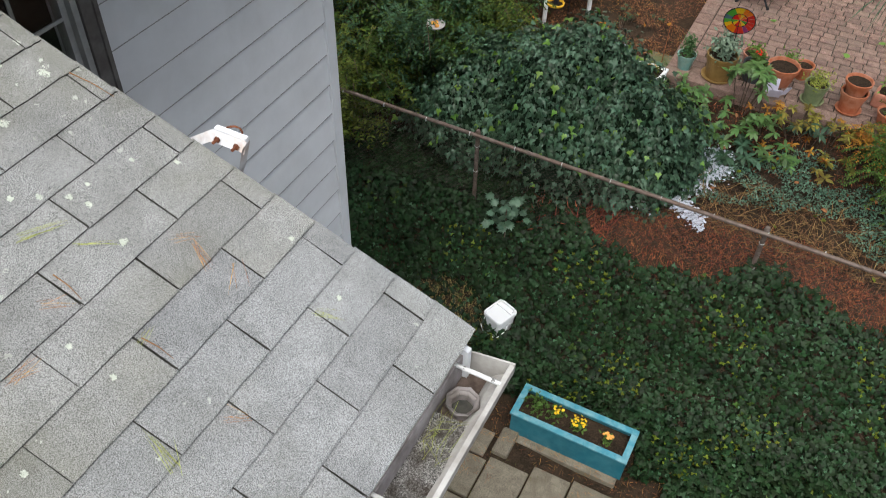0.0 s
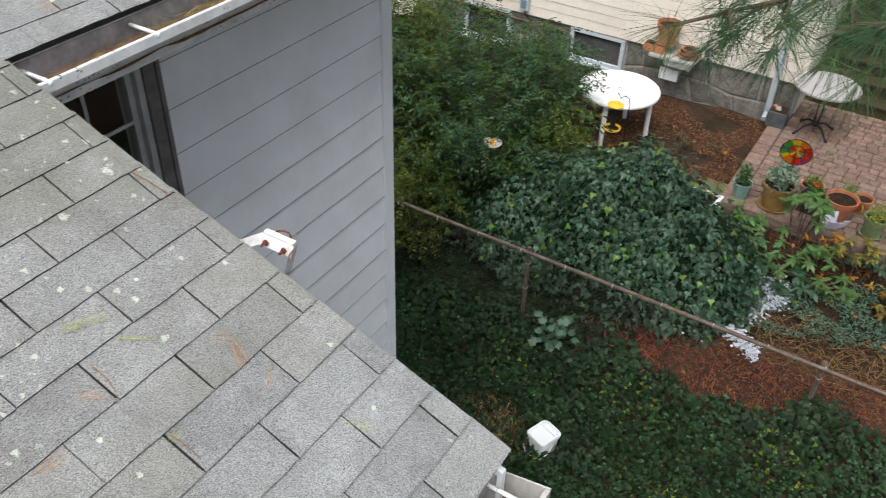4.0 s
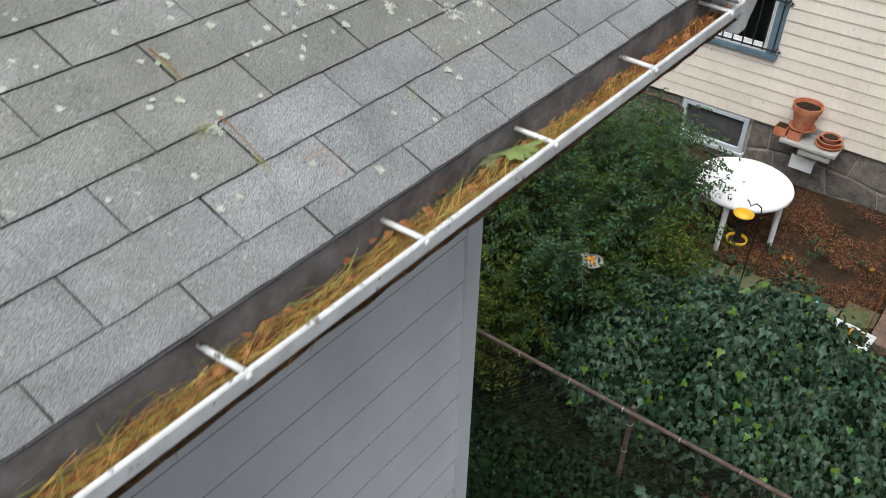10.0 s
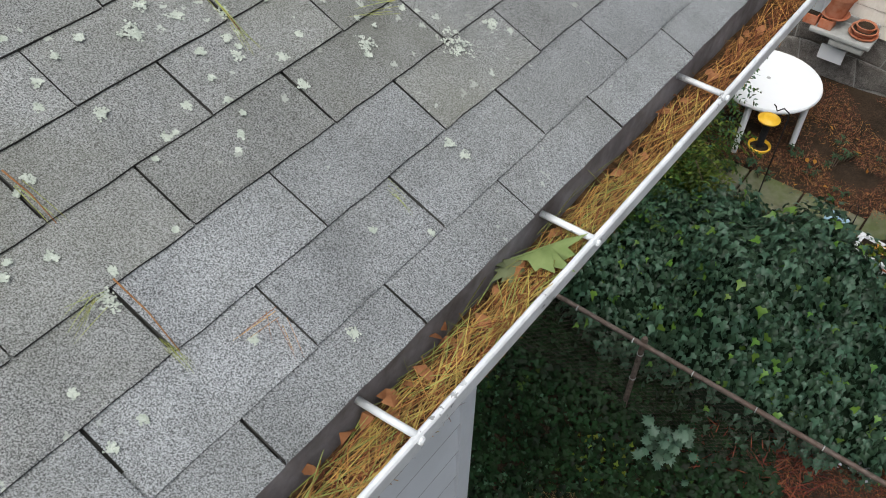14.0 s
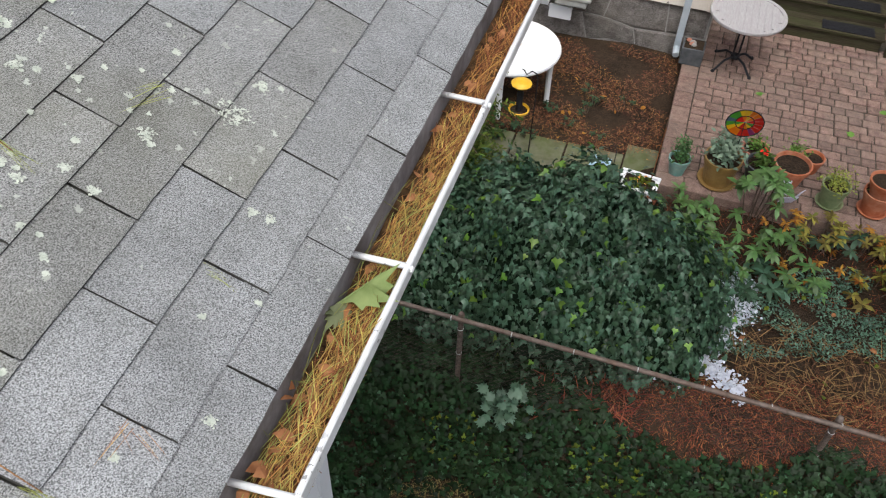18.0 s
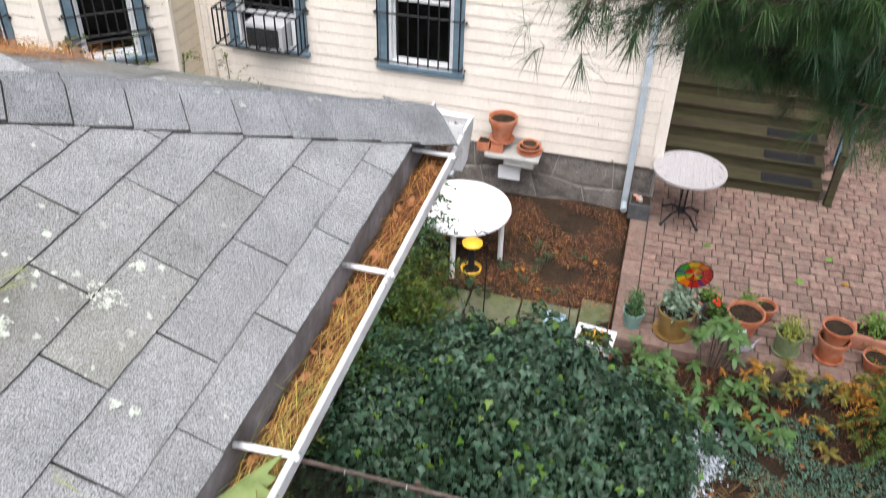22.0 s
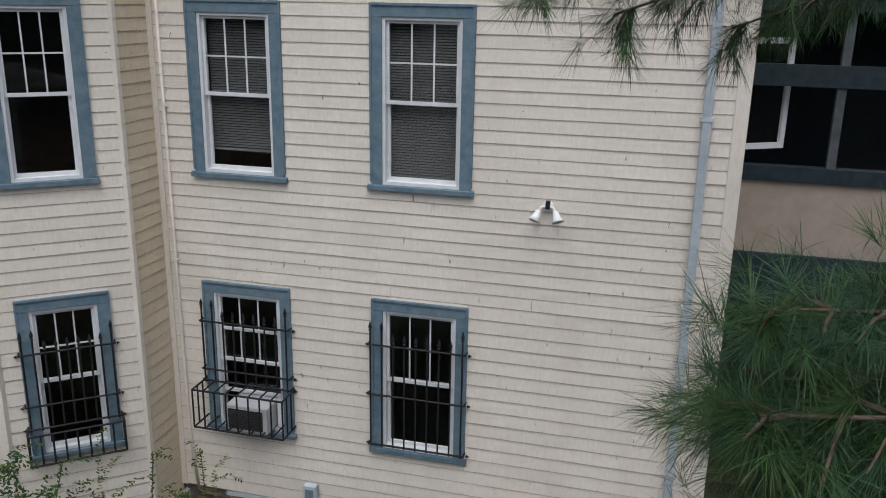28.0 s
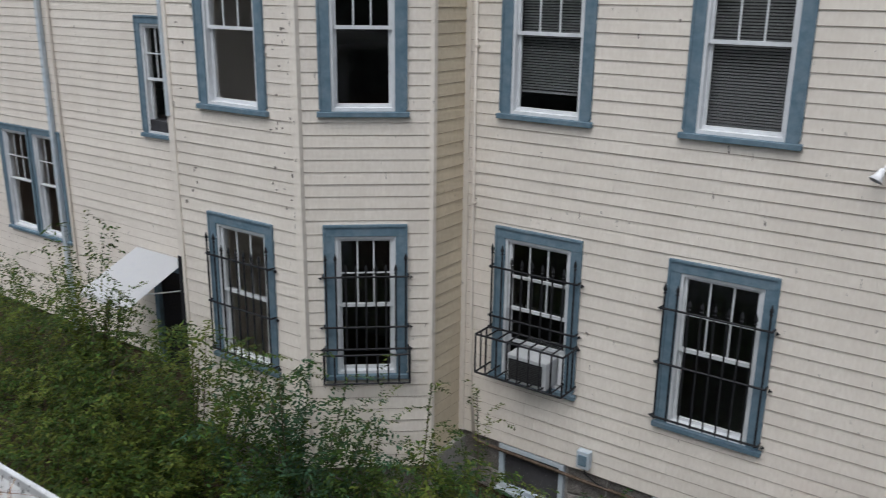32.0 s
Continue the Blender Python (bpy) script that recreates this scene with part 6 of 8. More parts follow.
def posy(name, loc, n, spread, petal, label, leaves=70, h=0.12, size=1.0, leaf_mat=None, leaf_size=1.3, category="flowers", group=""):
    """A small plant: a heap of leaves, with blossoms over it."""
    r = np.random.default_rng(int(abs(loc[0] * 911 + loc[1] * 311)) + n)
    f = thing(name, loc, label, category, group)
    p = np.stack([r.normal(0, spread * 0.6, leaves), r.normal(0, spread * 0.6, leaves), r.uniform(0.01, h, leaves)], axis=1)
    scatter_mesh("foliage", SMALL_V, SMALL_F, place(p, spin(r, leaves, 0.7), r.uniform(0.7, 1.3, leaves) * leaf_size), leaf_mat or STEM, f)
    part("stem", tube([(0, 0, -0.04), (0.005, 0, h * 0.5), (0, 0.01, h)], 0.003, 5), STEM, f)
    for i in range(n):
        a = r.uniform(0, 6.283)
        q = spread * math.sqrt(r.random())
        me = bpy.data.meshes.get("blossom_" + petal.name)
        if me is None:
            me = bpy.data.meshes.new("blossom_" + petal.name)
            me.from_pydata(BLOSSOM_V, [], BLOSSOM_F)
            me.materials.append(petal)
        part("blossom", me, None, f, loc=pose(q * math.cos(a), q * math.sin(a), h + r.uniform(0, 0.03), r.normal(0, 20), r.normal(0, 20), r.uniform(0, 90)) @ Matrix.Scale(size * r.uniform(0.8, 1.15), 4))
    return f


posy("chrysanthemum", (-1.09, 4.83, -1.19), 14, 0.055, YELLOW_FLOWER, "yellow chrysanthemum in the teal planter")
posy("chrysanthemum", (-0.86, 4.80, -1.19), 22, 0.075, YELLOW_FLOWER, "large yellow chrysanthemum in the teal planter")
posy("chrysanthemum", (-0.55, 4.79, -1.19), 14, 0.05, ORANGE_FLOWER, "apricot chrysanthemum in the teal planter")
posy("grass_tuft", (-1.30, 4.84, -1.19), 0, 0.10, STEM, "tuft of green weeds in the teal planter", 140, 0.16, category="plant")
mp_ = thing("stone_trough", (-2.03, 4.97, -1.43), "small weathered stone trough with orange flowers on the path", "planter")
for y0, y1 in ((-0.12, -0.10), (0.10, 0.12)):
    part("side", box(-0.19, 0.19, y0, y1, 0, 0.19, bevel=0.004), SLAB, mp_)
for x0, x1 in ((-0.19, -0.17), (0.17, 0.19)):
    part("end", box(x0, x1, -0.10, 0.10, 0, 0.19, bevel=0.004), SLAB, mp_)
part("soil", box(-0.17, 0.17, -0.10, 0.10, 0.1, 0.15), SOIL, mp_)
posy("chrysanthemum", (-2.11, 4.98, -1.29), 9, 0.045, ORANGE_FLOWER, "apricot chrysanthemum in the stone trough", 40)
posy("chrysanthemum", (-1.94, 4.98, -1.29), 9, 0.045, ORANGE_FLOWER, "pale orange chrysanthemum in the stone trough", 40)

bk = thing("bucket", (-2.12, 5.70, -1.34), "white lidded plastic bucket with a wire handle standing in ivy", "bucket", rz=-20)


def rounded_loft(levels, corner=0.05, seg=5):
    """Rounded rectangles (half width, half depth, z) joined from level to level, closed at both ends."""
    out = bmesh.new()
    rings = []
    for a, b, z in levels:
        c = min(corner, a * 0.8, b * 0.8)
        rings.append([out.verts.new((sx * (a - c) + c * math.cos(w), sy * (b - c) + c * math.sin(w), z)) for q, (sx, sy) in enumerate(((1, 1), (-1, 1), (-1, -1), (1, -1))) for w in (radians(90 * q + 90 * i / seg) for i in range(seg + 1))])
    for r0, r1 in zip(rings, rings[1:]):
        for i in range(len(r0)):
            out.faces.new((r0[i], r0[(i + 1) % len(r0)], r1[(i + 1) % len(r0)], r1[i]))
    out.faces.new(rings[0][::-1])
    out.faces.new(rings[-1])
    bmesh.ops.recalc_face_normals(out, faces=out.faces)
    return out


part("pail", rounded_loft([(0.105, 0.12, 0.0), (0.12, 0.135, 0.25), (0.127, 0.142, 0.252), (0.127, 0.142, 0.27)]), PLASTIC_WHITE, bk)
part("lid", rounded_loft([(0.134, 0.149, 0.268), (0.134, 0.149, 0.295), (0.128, 0.143, 0.306), (0.112, 0.127, 0.306), (0.106, 0.121, 0.288), (0.09, 0.1, 0.288)]), PLASTIC_WHITE, bk, "white snap-on lid with a raised rim")
part("lid_bar", box(-0.106, 0.106, 0.052, 0.07, 0.288, 0.304, bevel=0.004), PLASTIC_WHITE, bk)
part("handle", tube([(-0.138, 0, 0.23), (-0.148, -0.07, 0.15), (-0.128, -0.16, 0.10), (-0.06, -0.195, 0.085), (0.06, -0.195, 0.085), (0.128, -0.16, 0.10), (0.148, -0.07, 0.15), (0.138, 0, 0.23)], 0.006, 6), PLASTIC_WHITE, bk, "white wire handle hanging down")

# ---- tables ----
t = thing("garden_table", (-3.5, 10.35, -0.06), "round white plastic garden table standing on mulch", "table")
part("tabletop", lathe([(0.02, 0.66), (0.535, 0.66), (0.555, 0.645), (0.562, 0.668), (0.553, 0.690), (0.53, 0.694), (0.02, 0.694)], 56), PLASTIC_WHITE, t, smooth=False)
part("umbrella_hole", lathe([(0.0, 0.690), (0.022, 0.690), (0.022, 0.696), (0.0, 0.696)], 16), GREY_FRAME, t)
for a in (12, 102, 192, 282):
    x, y = 0.46 * math.cos(radians(a - 10)), 0.46 * math.sin(radians(a - 10))
    part("leg", tube([(x, y, 0.66), (x * 1.03, y * 1.03, 0.0)], 0.036, 8, taper=0.85), PLASTIC_WHITE, t)
bt = thing("bistro_table", (-1.05, 11.5, PZ), "round bistro table with washed grey slatted top, black iron foot", "table")
BISTRO = mat("washed_grey_wood", (0.3276, 0.3120, 0.3120), (0.4368, 0.4212, 0.4212), 10.0, 0.7, 0.2, stretch=(9, 1, 1), stain=(0.34, 0.31, 0.31), stain_scale=3.0)
for i in range(11):
    x0 = -0.40 + i * 0.0727
    xm = max(abs(x0), abs(x0 + 0.069))
    half = math.sqrt(max(0.0, 0.405 ** 2 - min(xm, 0.404) ** 2))
    part("slat", box(x0 + 0.001, x0 + 0.0715, -half, half, 0.68, 0.70, bevel=0.001), BISTRO, bt)
part("rim", lathe([(0.385, 0.672), (0.425, 0.672), (0.43, 0.69), (0.425, 0.704), (0.385, 0.704), (0.38, 0.69)], 48), BISTRO, bt)
for dx in (-0.03, 0.03):
    for dy in (-0.03, 0.03):
        part("column", tube([(dx, dy, 0.12), (dx, dy, 0.68)], 0.009, 6), IRON, bt)
part("hub", lathe([(0.05, 0.10), (0.055, 0.13), (0.04, 0.15), (0.0, 0.15)], 12), IRON, bt)
for k in range(4):
    a = radians(45 + 90 * k)
    c, s = math.cos(a), math.sin(a)
    leg = part("foot", tube([(0.03 * c, 0.03 * s, 0.13), (0.16 * c, 0.16 * s, 0.11), (0.27 * c, 0.27 * s, 0.025), (0.30 * c, 0.30 * s, 0.012)], 0.014, 8), IRON, bt, smooth=True)
    part("foot_pad", lathe([(0.022, 0), (0.022, 0.012), (0.01, 0.03)], 10, m=pose(0.30 * c, 0.30 * s, 0)), IRON, bt)

# ---- pots on the patio edge ----
GLAZE_TEAL = mat("teal_glaze", (0.10, 0.27, 0.25), (0.20, 0.40, 0.36), 12.0, 0.3, stain=(0.30, 0.33, 0.27), stain_scale=9.0)
OCHRE = mat("ochre_glaze", (0.20, 0.12, 0.035), (0.32, 0.20, 0.07), 9.0, 0.4)
CHARCOAL = mat("charcoal_plastic", (0.05, 0.055, 0.06), (0.10, 0.105, 0.11), 12.0, 0.5)
SAGE_POT = mat("green_glaze", (0.14, 0.18, 0.09), (0.24, 0.28, 0.15), 9.0, 0.5)
PINK_POT = mat("pink_terracotta", (0.36, 0.15, 0.10), (0.48, 0.22, 0.16), 12.0, 0.8)
BLUE_GREY_LEAF = mat("sage_leaf", (0.12, 0.19, 0.13), (0.24, 0.31, 0.22), 6.0, 0.6, through_light=0.2, island=0.3)
DARK_NEEDLE = mat("rosemary_leaf", (0.03, 0.08, 0.025), (0.07, 0.14, 0.05), 6.0, 0.6, island=0.3)
FRESH = mat("fresh_leaf", (0.07, 0.16, 0.025), (0.17, 0.29, 0.06), 5.0, 0.5, through_light=0.3, island=0.4)
RED_PETAL = mat("red_petal", (0.60, 0.015, 0.01), (0.75, 0.04, 0.02), 20.0, 0.5)
pot("plant_pot", (-1.43, 9.35, PZ), 0.075, 0.11, 0.20, GLAZE_TEAL, "teal glazed pot with a rosemary bush")
posy("rosemary", (-1.43, 9.35, PZ + 0.18), 0, 0.075, STEM, "upright dark green rosemary in a teal pot", 420, 0.26, leaf_mat=DARK_NEEDLE, leaf_size=1.1, category="plant")
pot("plant_pot", (-1.02, 9.36, PZ), 0.14, 0.185, 0.30, OCHRE, "large ochre glazed pot in a wide clay saucer", saucer=0.19)
posy("sage", (-1.02, 9.37, PZ + 0.30), 0, 0.14, STEM, "silvery sage bush spilling over an ochre pot", 330, 0.24, leaf_mat=BLUE_GREY_LEAF, leaf_size=2.2, category="plant")
pot("plant_pot", (-0.63, 9.53, PZ), 0.12, 0.155, 0.22, CHARCOAL, "charcoal pot with a red geranium")
posy("geranium", (-0.63, 9.53, PZ + 0.19), 12, 0.05, RED_PETAL, "red geranium in a charcoal pot", 150, 0.15, leaf_mat=STEM, leaf_size=1.9)
pot("plant_pot", (-0.70, 9.78, PZ), 0.1, 0.14, 0.2, PINK_POT, "clay pot standing behind others")
posy("herb", (-0.70, 9.78, PZ + 0.18), 0, 0.08, STEM, "green herb in a clay pot", 120, 0.14, leaf_mat=FRESH, leaf_size=1.4, category="plant")
pot("plant_pot", (-0.33, 9.60, PZ), 0.12, 0.185, 0.25, TERRACOTTA, "wide terracotta pot of bare soil")
pot("plant_pot", (-0.12, 9.86, PZ), 0.08, 0.115, 0.18, TERRACOTTA, "small terracotta pot behind a wide one")
posy("herb", (-0.30, 9.86, PZ + 0.12), 0, 0.09, STEM, "bright green herb among terracotta pots", 170, 0.17, leaf_mat=FRESH, leaf_size=1.1, category="plant")
pot("plant_pot", (0.09, 9.40, PZ), 0.10, 0.135, 0.24, SAGE_POT, "green glazed pot in a saucer", saucer=0.13)
posy("marjoram", (0.10, 9.40, PZ + 0.22), 0, 0.13, STEM, "yellow-green bushy herb in a green pot", 380, 0.17, leaf_mat=mat("variegated_leaf", (0.12, 0.17, 0.03), (0.33, 0.34, 0.07), 5.0, 0.5, island=0.4), leaf_size=1.0, category="plant")
pot("plant_pot", (0.50, 9.43, PZ), 0.105, 0.15, 0.25, TERRACOTTA, "terracotta pot in a saucer carrying a second pot", saucer=0.14)
pot("plant_pot", (0.50, 9.43, PZ + 0.235), 0.10, 0.15, 0.18, TERRACOTTA, "terracotta pot of soil nested in another")
tr = thing("trough", (1.02, 9.72, PZ), "long pink clay trough with green herbs and magenta flowers", "planter", rz=-8)
bm = box(-0.30, 0.30, -0.12, 0.12, 0, 0.18, bevel=0.03)
part("trough_body", bm, PINK_POT, tr)
part("soil", box(-0.26, 0.26, -0.085, 0.085, 0.178, 0.185), SOIL, tr)
posy("herb", (0.92, 9.74, PZ + 0.18), 0, 0.12, STEM, "leafy green herb in a clay trough", 200, 0.2, leaf_mat=FRESH, leaf_size=1.6, category="plant")
posy("herb", (1.16, 9.70, PZ + 0.18), 3, 0.08, mat("magenta_petal", (0.5, 0.02, 0.25), (0.6, 0.05, 0.33), 20.0, 0.5), "green herb with magenta flowers in a clay trough", 120, 0.14, leaf_mat=FRESH, leaf_size=1.5, category="plant")
pot("plant_pot", (0.93, 9.40, PZ), 0.10, 0.135, 0.15, TERRACOTTA, "low terracotta pot of soil")
sq = thing("plant_pot", (-1.54, 11.42, PZ), "black square plastic pot holding stones by the downpipe", "plant pot", "plant pots")
part("pot_body", box(-0.13, 0.13, -0.12, 0.12, 0, 0.22, bevel=0.012), CHARCOAL, sq)
part("soil", box(-0.11, 0.11, -0.10, 0.10, 0.215, 0.225), SOIL, sq)
for k in range(7):
    part("pebble", lathe([(0.0, 0), (0.03, 0.008), (0.035, 0.02), (0.022, 0.035), (0.0, 0.04)], 8, m=pose(rp.uniform(-0.07, 0.07), rp.uniform(-0.06, 0.06), 0.222, rp.uniform(-20, 20), 0, 0)), PINK_POT if k % 3 == 0 else MORTAR, sq)
# a folded card leaning by the pots
pc = thing("folded_card", (-0.33, 9.30, PZ), "pale lilac folded card box standing on the patio edge", "card box", rz=20)
CARD = mat("lilac_card", (0.52, 0.50, 0.62), (0.62, 0.60, 0.70), 8.0, 0.8)
part("panel", box(-0.09, 0.06, -0.006, 0.0, 0, 0.17, m=pose(0, -0.03, 0, 28, 0, 0)), CARD, pc)
part("panel", box(-0.09, 0.06, 0.0, 0.006, 0, 0.17, m=pose(0, 0.07, 0, -12, 0, 0)), CARD, pc)
part("flap", box(0.06, 0.15, -0.05, -0.044, 0, 0.16, m=pose(0, 0.02, 0, 20, 10, 35)), CARD, pc)

# ---- rainbow wind spinner ----
sp = thing("wind_spinner", (-0.95, 9.33, PZ), "rainbow coloured wind spinner on a thin rod among pots", "wind spinner")
part("rod", tube([(0, 0, 0.25), (0.01, -0.01, 0.60), (0, 0, 0.80)], 0.004, 6), IRON, sp)
RAIN = [mat("rainbow_%s" % n, c, tuple(min(1, v * 1.15) for v in c), 20.0, 0.5) for n, c in (("red", (0.6, 0.03, 0.02)), ("orange", (0.7, 0.20, 0.01)), ("yellow", (0.72, 0.5, 0.02)), ("green", (0.10, 0.36, 0.05)), ("blue", (0.10, 0.16, 0.22)), ("purple", (0.25, 0.04, 0.16)))]
tilt = pose(0, 0, 0.80, 97, 0, 6)
for ring, (r0, r1, z0, z1) in enumerate(((0.088, 0.175, 0.0, 0.012), (0.01, 0.086, -0.006, 0.0))):
    n = 18 if ring == 0 else 12
    for i in range(n):
        a0, a1 = 2 * math.pi * i / n, 2 * math.pi * (i + 0.985) / n
        out = bmesh.new()
        v = [out.verts.new((r * math.cos(a), r * math.sin(a), z + (0.004 if a == a1 else 0))) for r, a, z in ((r0, a0, z0), (r1, a0, z1), (r1, a1, z1), (r0, a1, z0))]
        out.faces.new(v)
        bmesh.ops.solidify(out, geom=out.faces[:], thickness=0.002)
        bmesh.ops.transform(out, verts=out.verts, matrix=tilt)
        part("vane", out, RAIN[(0, 1, 2, 1, 0, 0, 3, 2, 0, 1, 2, 3)[i] if ring else (0, 0, 1, 1, 2, 2, 3, 3, 4, 3, 2, 1, 1, 0, 0, 5, 0, 0)[i]], sp)
    part("hoop", tube([tilt @ Vector((r1 * math.cos(2 * math.pi * i / 24), r1 * math.sin(2 * math.pi * i / 24), z1)) for i in range(25)], 0.0055, 6), IRON, sp)

# ---- bird feeder on a hook, and small garden things ----
fd = thing("bird_feeder", (-2.98, 9.30, -0.15), "yellow tube bird feeder hanging from a black shepherd's hook", "bird feeder")
part("hook_pole", tube([(0, 0, -0.2), (0, 0, 1.15), (-0.01, -0.01, 1.22), (-0.06, -0.03, 1.26), (-0.11, -0.05, 1.22), (-0.13, -0.06, 1.27), (-0.15, -0.07, 1.29)], 0.007, 6), IRON, fd, smooth=True)
part("feeder_tube", lathe([(0.034, 0.82), (0.034, 1.14), (0.0, 1.14)], 14, m=pose(-0.14, -0.10, 0)), IRON, fd, "dark mesh tube")
YPL = mat("yellow_plastic", (0.66, 0.36, 0.015), (0.76, 0.46, 0.03), 12.0, 0.4)
part("feeder_roof", lathe([(0.10, 1.13), (0.105, 1.145), (0.06, 1.17), (0.0, 1.18)], 20, m=pose(-0.14, -0.10, 0)), YPL, fd, "yellow dome roof")
part("feeder_tray", lathe([(0.085, 0.80), (0.105, 0.805), (0.11, 0.83), (0.10, 0.835), (0.09, 0.812)], 20, m=pose(-0.14, -0.10, 0), ring=True), YPL, fd, "yellow seed tray")
part("tray_floor", lathe([(0.0, 0.798), (0.092, 0.80), (0.092, 0.808), (0.0, 0.812)], 20, m=pose(-0.14, -0.10, 0)), SOIL, fd, "dark seed in the tray")
wb = thing("wash_planter", (-1.77, 9.0, 0.12), "white enamel tray planter with orange autumn leaves", "planter", rz=-6)
part("tray", box(-0.19, 0.19, -0.13, 0.13, 0.0, 0.13, bevel=0.02), PLASTIC_WHITE, wb)
part("soil", box(-0.15, 0.15, -0.09, 0.09, 0.125, 0.136), SOIL, wb)
for p in ((-0.2, 0.2, -0.14, -0.105), (-0.2, 0.2, 0.105, 0.14), (-0.2, -0.165, -0.105, 0.105), (0.165, 0.2, -0.105, 0.105)):
    part("rim", box(*p, 0.125, 0.15, bevel=0.006), PLASTIC_WHITE, wb)
part("stand", box(-0.15, 0.15, -0.1, 0.1, -0.32, 0.0), OLD_WOOD, wb)
posy("autumn_plant", (-1.77, 9.0, 0.25), 8, 0.09, ORANGE_FLOWER, "orange and green autumn plant in a white tray", 60, 0.05, leaf_mat=YELLOW_LEAF, leaf_size=1.8)
rg = thing("clay_ring", (-1.63, 8.87, 0.10), "orange clay ring ornament leaning on a planter", "ornament")
part("ring", tube([(0.055 * math.cos(2 * math.pi * i / 20), 0.0, 0.06 + 0.055 * math.sin(2 * math.pi * i / 20)) for i in range(21)], 0.02, 10), TERRACOTTA, rg, smooth=True)
part("foot", box(-0.04, 0.04, -0.03, 0.03, -0.35, 0.0), OLD_WOOD, rg)
bh = thing("bird_house", (-2.20, 8.80, 0.36), "small dark blue bird house with pale blue roof", "bird house")
part("house", box(-0.06, 0.06, -0.05, 0.05, 0.0, 0.22), mat("dark_blue_paint", (0.02, 0.06, 0.11), (0.04, 0.10, 0.16), 12.0, 0.6), bh)
part("house_roof", box(-0.10, 0.10, -0.09, 0.09, 0.22, 0.24, m=pose(0, 0, 0, 12, 6, 0)), mat("pale_blue_paint", (0.22, 0.34, 0.42), (0.32, 0.44, 0.52), 12.0, 0.6), bh)
part("stake", tube([(0, 0, -0.7), (0, 0, 0.02)], 0.012, 6), OLD_WOOD, bh)
hk = thing("plant_stake", (-2.05, 8.92, -0.2), "thin black iron plant stake with a hook", "stake")
part("rod", tube([(0, 0, -0.1), (0, 0, 0.85), (-0.03, 0, 0.92), (-0.07, 0, 0.90), (-0.08, 0, 0.84)], 0.005, 6), IRON, hk)
for x, y, h in ((-1.66, 9.06, 0.75), (1.35, 7.7, 0.5)):
    s_ = thing("cane", (x, y, float(ground_z(x, y))), "thin bamboo plant cane", "cane")
    part("rod", tube([(0, 0, -0.1), (0.01, 0, h + 0.2)], 0.005, 6), STRAW, s_)
dh = thing("seed_dish", (-3.95, 7.55, 0.95), "weathered pale dish with orange fruit lodged in the shrubs", "dish")
part("dish", lathe([(0.06, 0), (0.11, 0.02), (0.12, 0.035), (0.105, 0.03), (0.0, 0.012)], 20), BISTRO, dh)
part("stake", tube([(0, 0, -1.6), (0, 0, 0.01)], 0.01, 6), OLD_WOOD, dh)
for dx, dy in ((-0.03, 0.01), (0.04, -0.02), (0.0, 0.04)):
    part("fruit", lathe([(0.0, 0), (0.022, 0.008), (0.026, 0.022), (0.016, 0.038), (0.0, 0.042)], 10, m=pose(dx, dy, 0.014)), ORANGE_FLOWER, dh)

# ---- ground cover ----
rng = np.random.default_rng(12)
IVY_V = [(0.006, 0, 0), (-0.006, -0.018, 0), (0.020, -0.042, -0.005), (0.038, -0.017, 0.003), (0.088, 0, -0.008), (0.038, 0.017, 0.003), (0.020, 0.042, -0.005), (-0.006, 0.018, 0), (0.03, 0, 0.007)]
IVY_F = [(8, 0, 1), (8, 1, 2), (8, 2, 3), (8, 3, 4), (8, 4, 5), (8, 5, 6), (8, 6, 7), (8, 7, 0)]


def mulch_edge(x):
    """Line between the ivy bank and the red mulch under the fence."""
    x = np.asarray(x, float)
    return 6.36 + 0.85 * (1 - smooth_step(-2.1, -1.3, x)) + 0.14 * np.exp(-((x - 0.3) / 0.4) ** 2) + 0.12 * smooth_step(-0.6, 0.6, x) + 0.03 * np.sin(9 * x)


def clumps(x, y, f=1.0):
    return 0.5 + 0.25 * np.sin(1.9 * f * x + 1.3 * np.sin(2.3 * f * y)) + 0.25 * np.sin(2.7 * f * y + 1.7 * np.sin(1.7 * f * x + 1))


def ivy_cover(name, n, x0, x1, y0, y1, keep, material, label, size, lift=(0.05, 0.22), tilt=0.55):
    x, y = rng.uniform(x0, x1, n), rng.uniform(y0, y1, n)
    k = keep(x, y)
    x, y = x[k], y[k]
    z = ground_z(x, y) + lift[0] + (lift[1] - lift[0]) * clumps(x, y) * rng.uniform(0.55, 1.0, len(x))
    up = np.stack([np.zeros(len(x)), -(ground_z(x, y + 0.1) - ground_z(x, y - 0.1)) / 0.2, np.ones(len(x))], axis=1)
    ob = scatter_mesh(name, IVY_V, IVY_F, place(np.stack([x, y, z], axis=1), spin(rng, len(x), tilt, up), rng.uniform(*size, len(x))), material)
    return tagged(ob, label, "ivy", kind="stuff")


def bank(x, y):
    bare = (x > -3.5) & (x < -2.3) & (y < 5.25) | (x > -2.4) & (x < -0.25) & (y < 5.0) | (y < 4.75 + 0.12 * np.sin(5 * x)) & (x < 0.1)
    worn = (((x + 2.75) / 0.55) ** 2 + ((y - 5.55) / 0.35) ** 2 < 1) & (rng.random(len(x)) < 0.72)
    house = (x < -2.85) & (y < 4.4)
    bucket = ((x + 2.12) ** 2 + (y - 5.70) ** 2) < 0.022
    return (y < mulch_edge(x)) & ~bare & ~worn & ~house & ~bucket


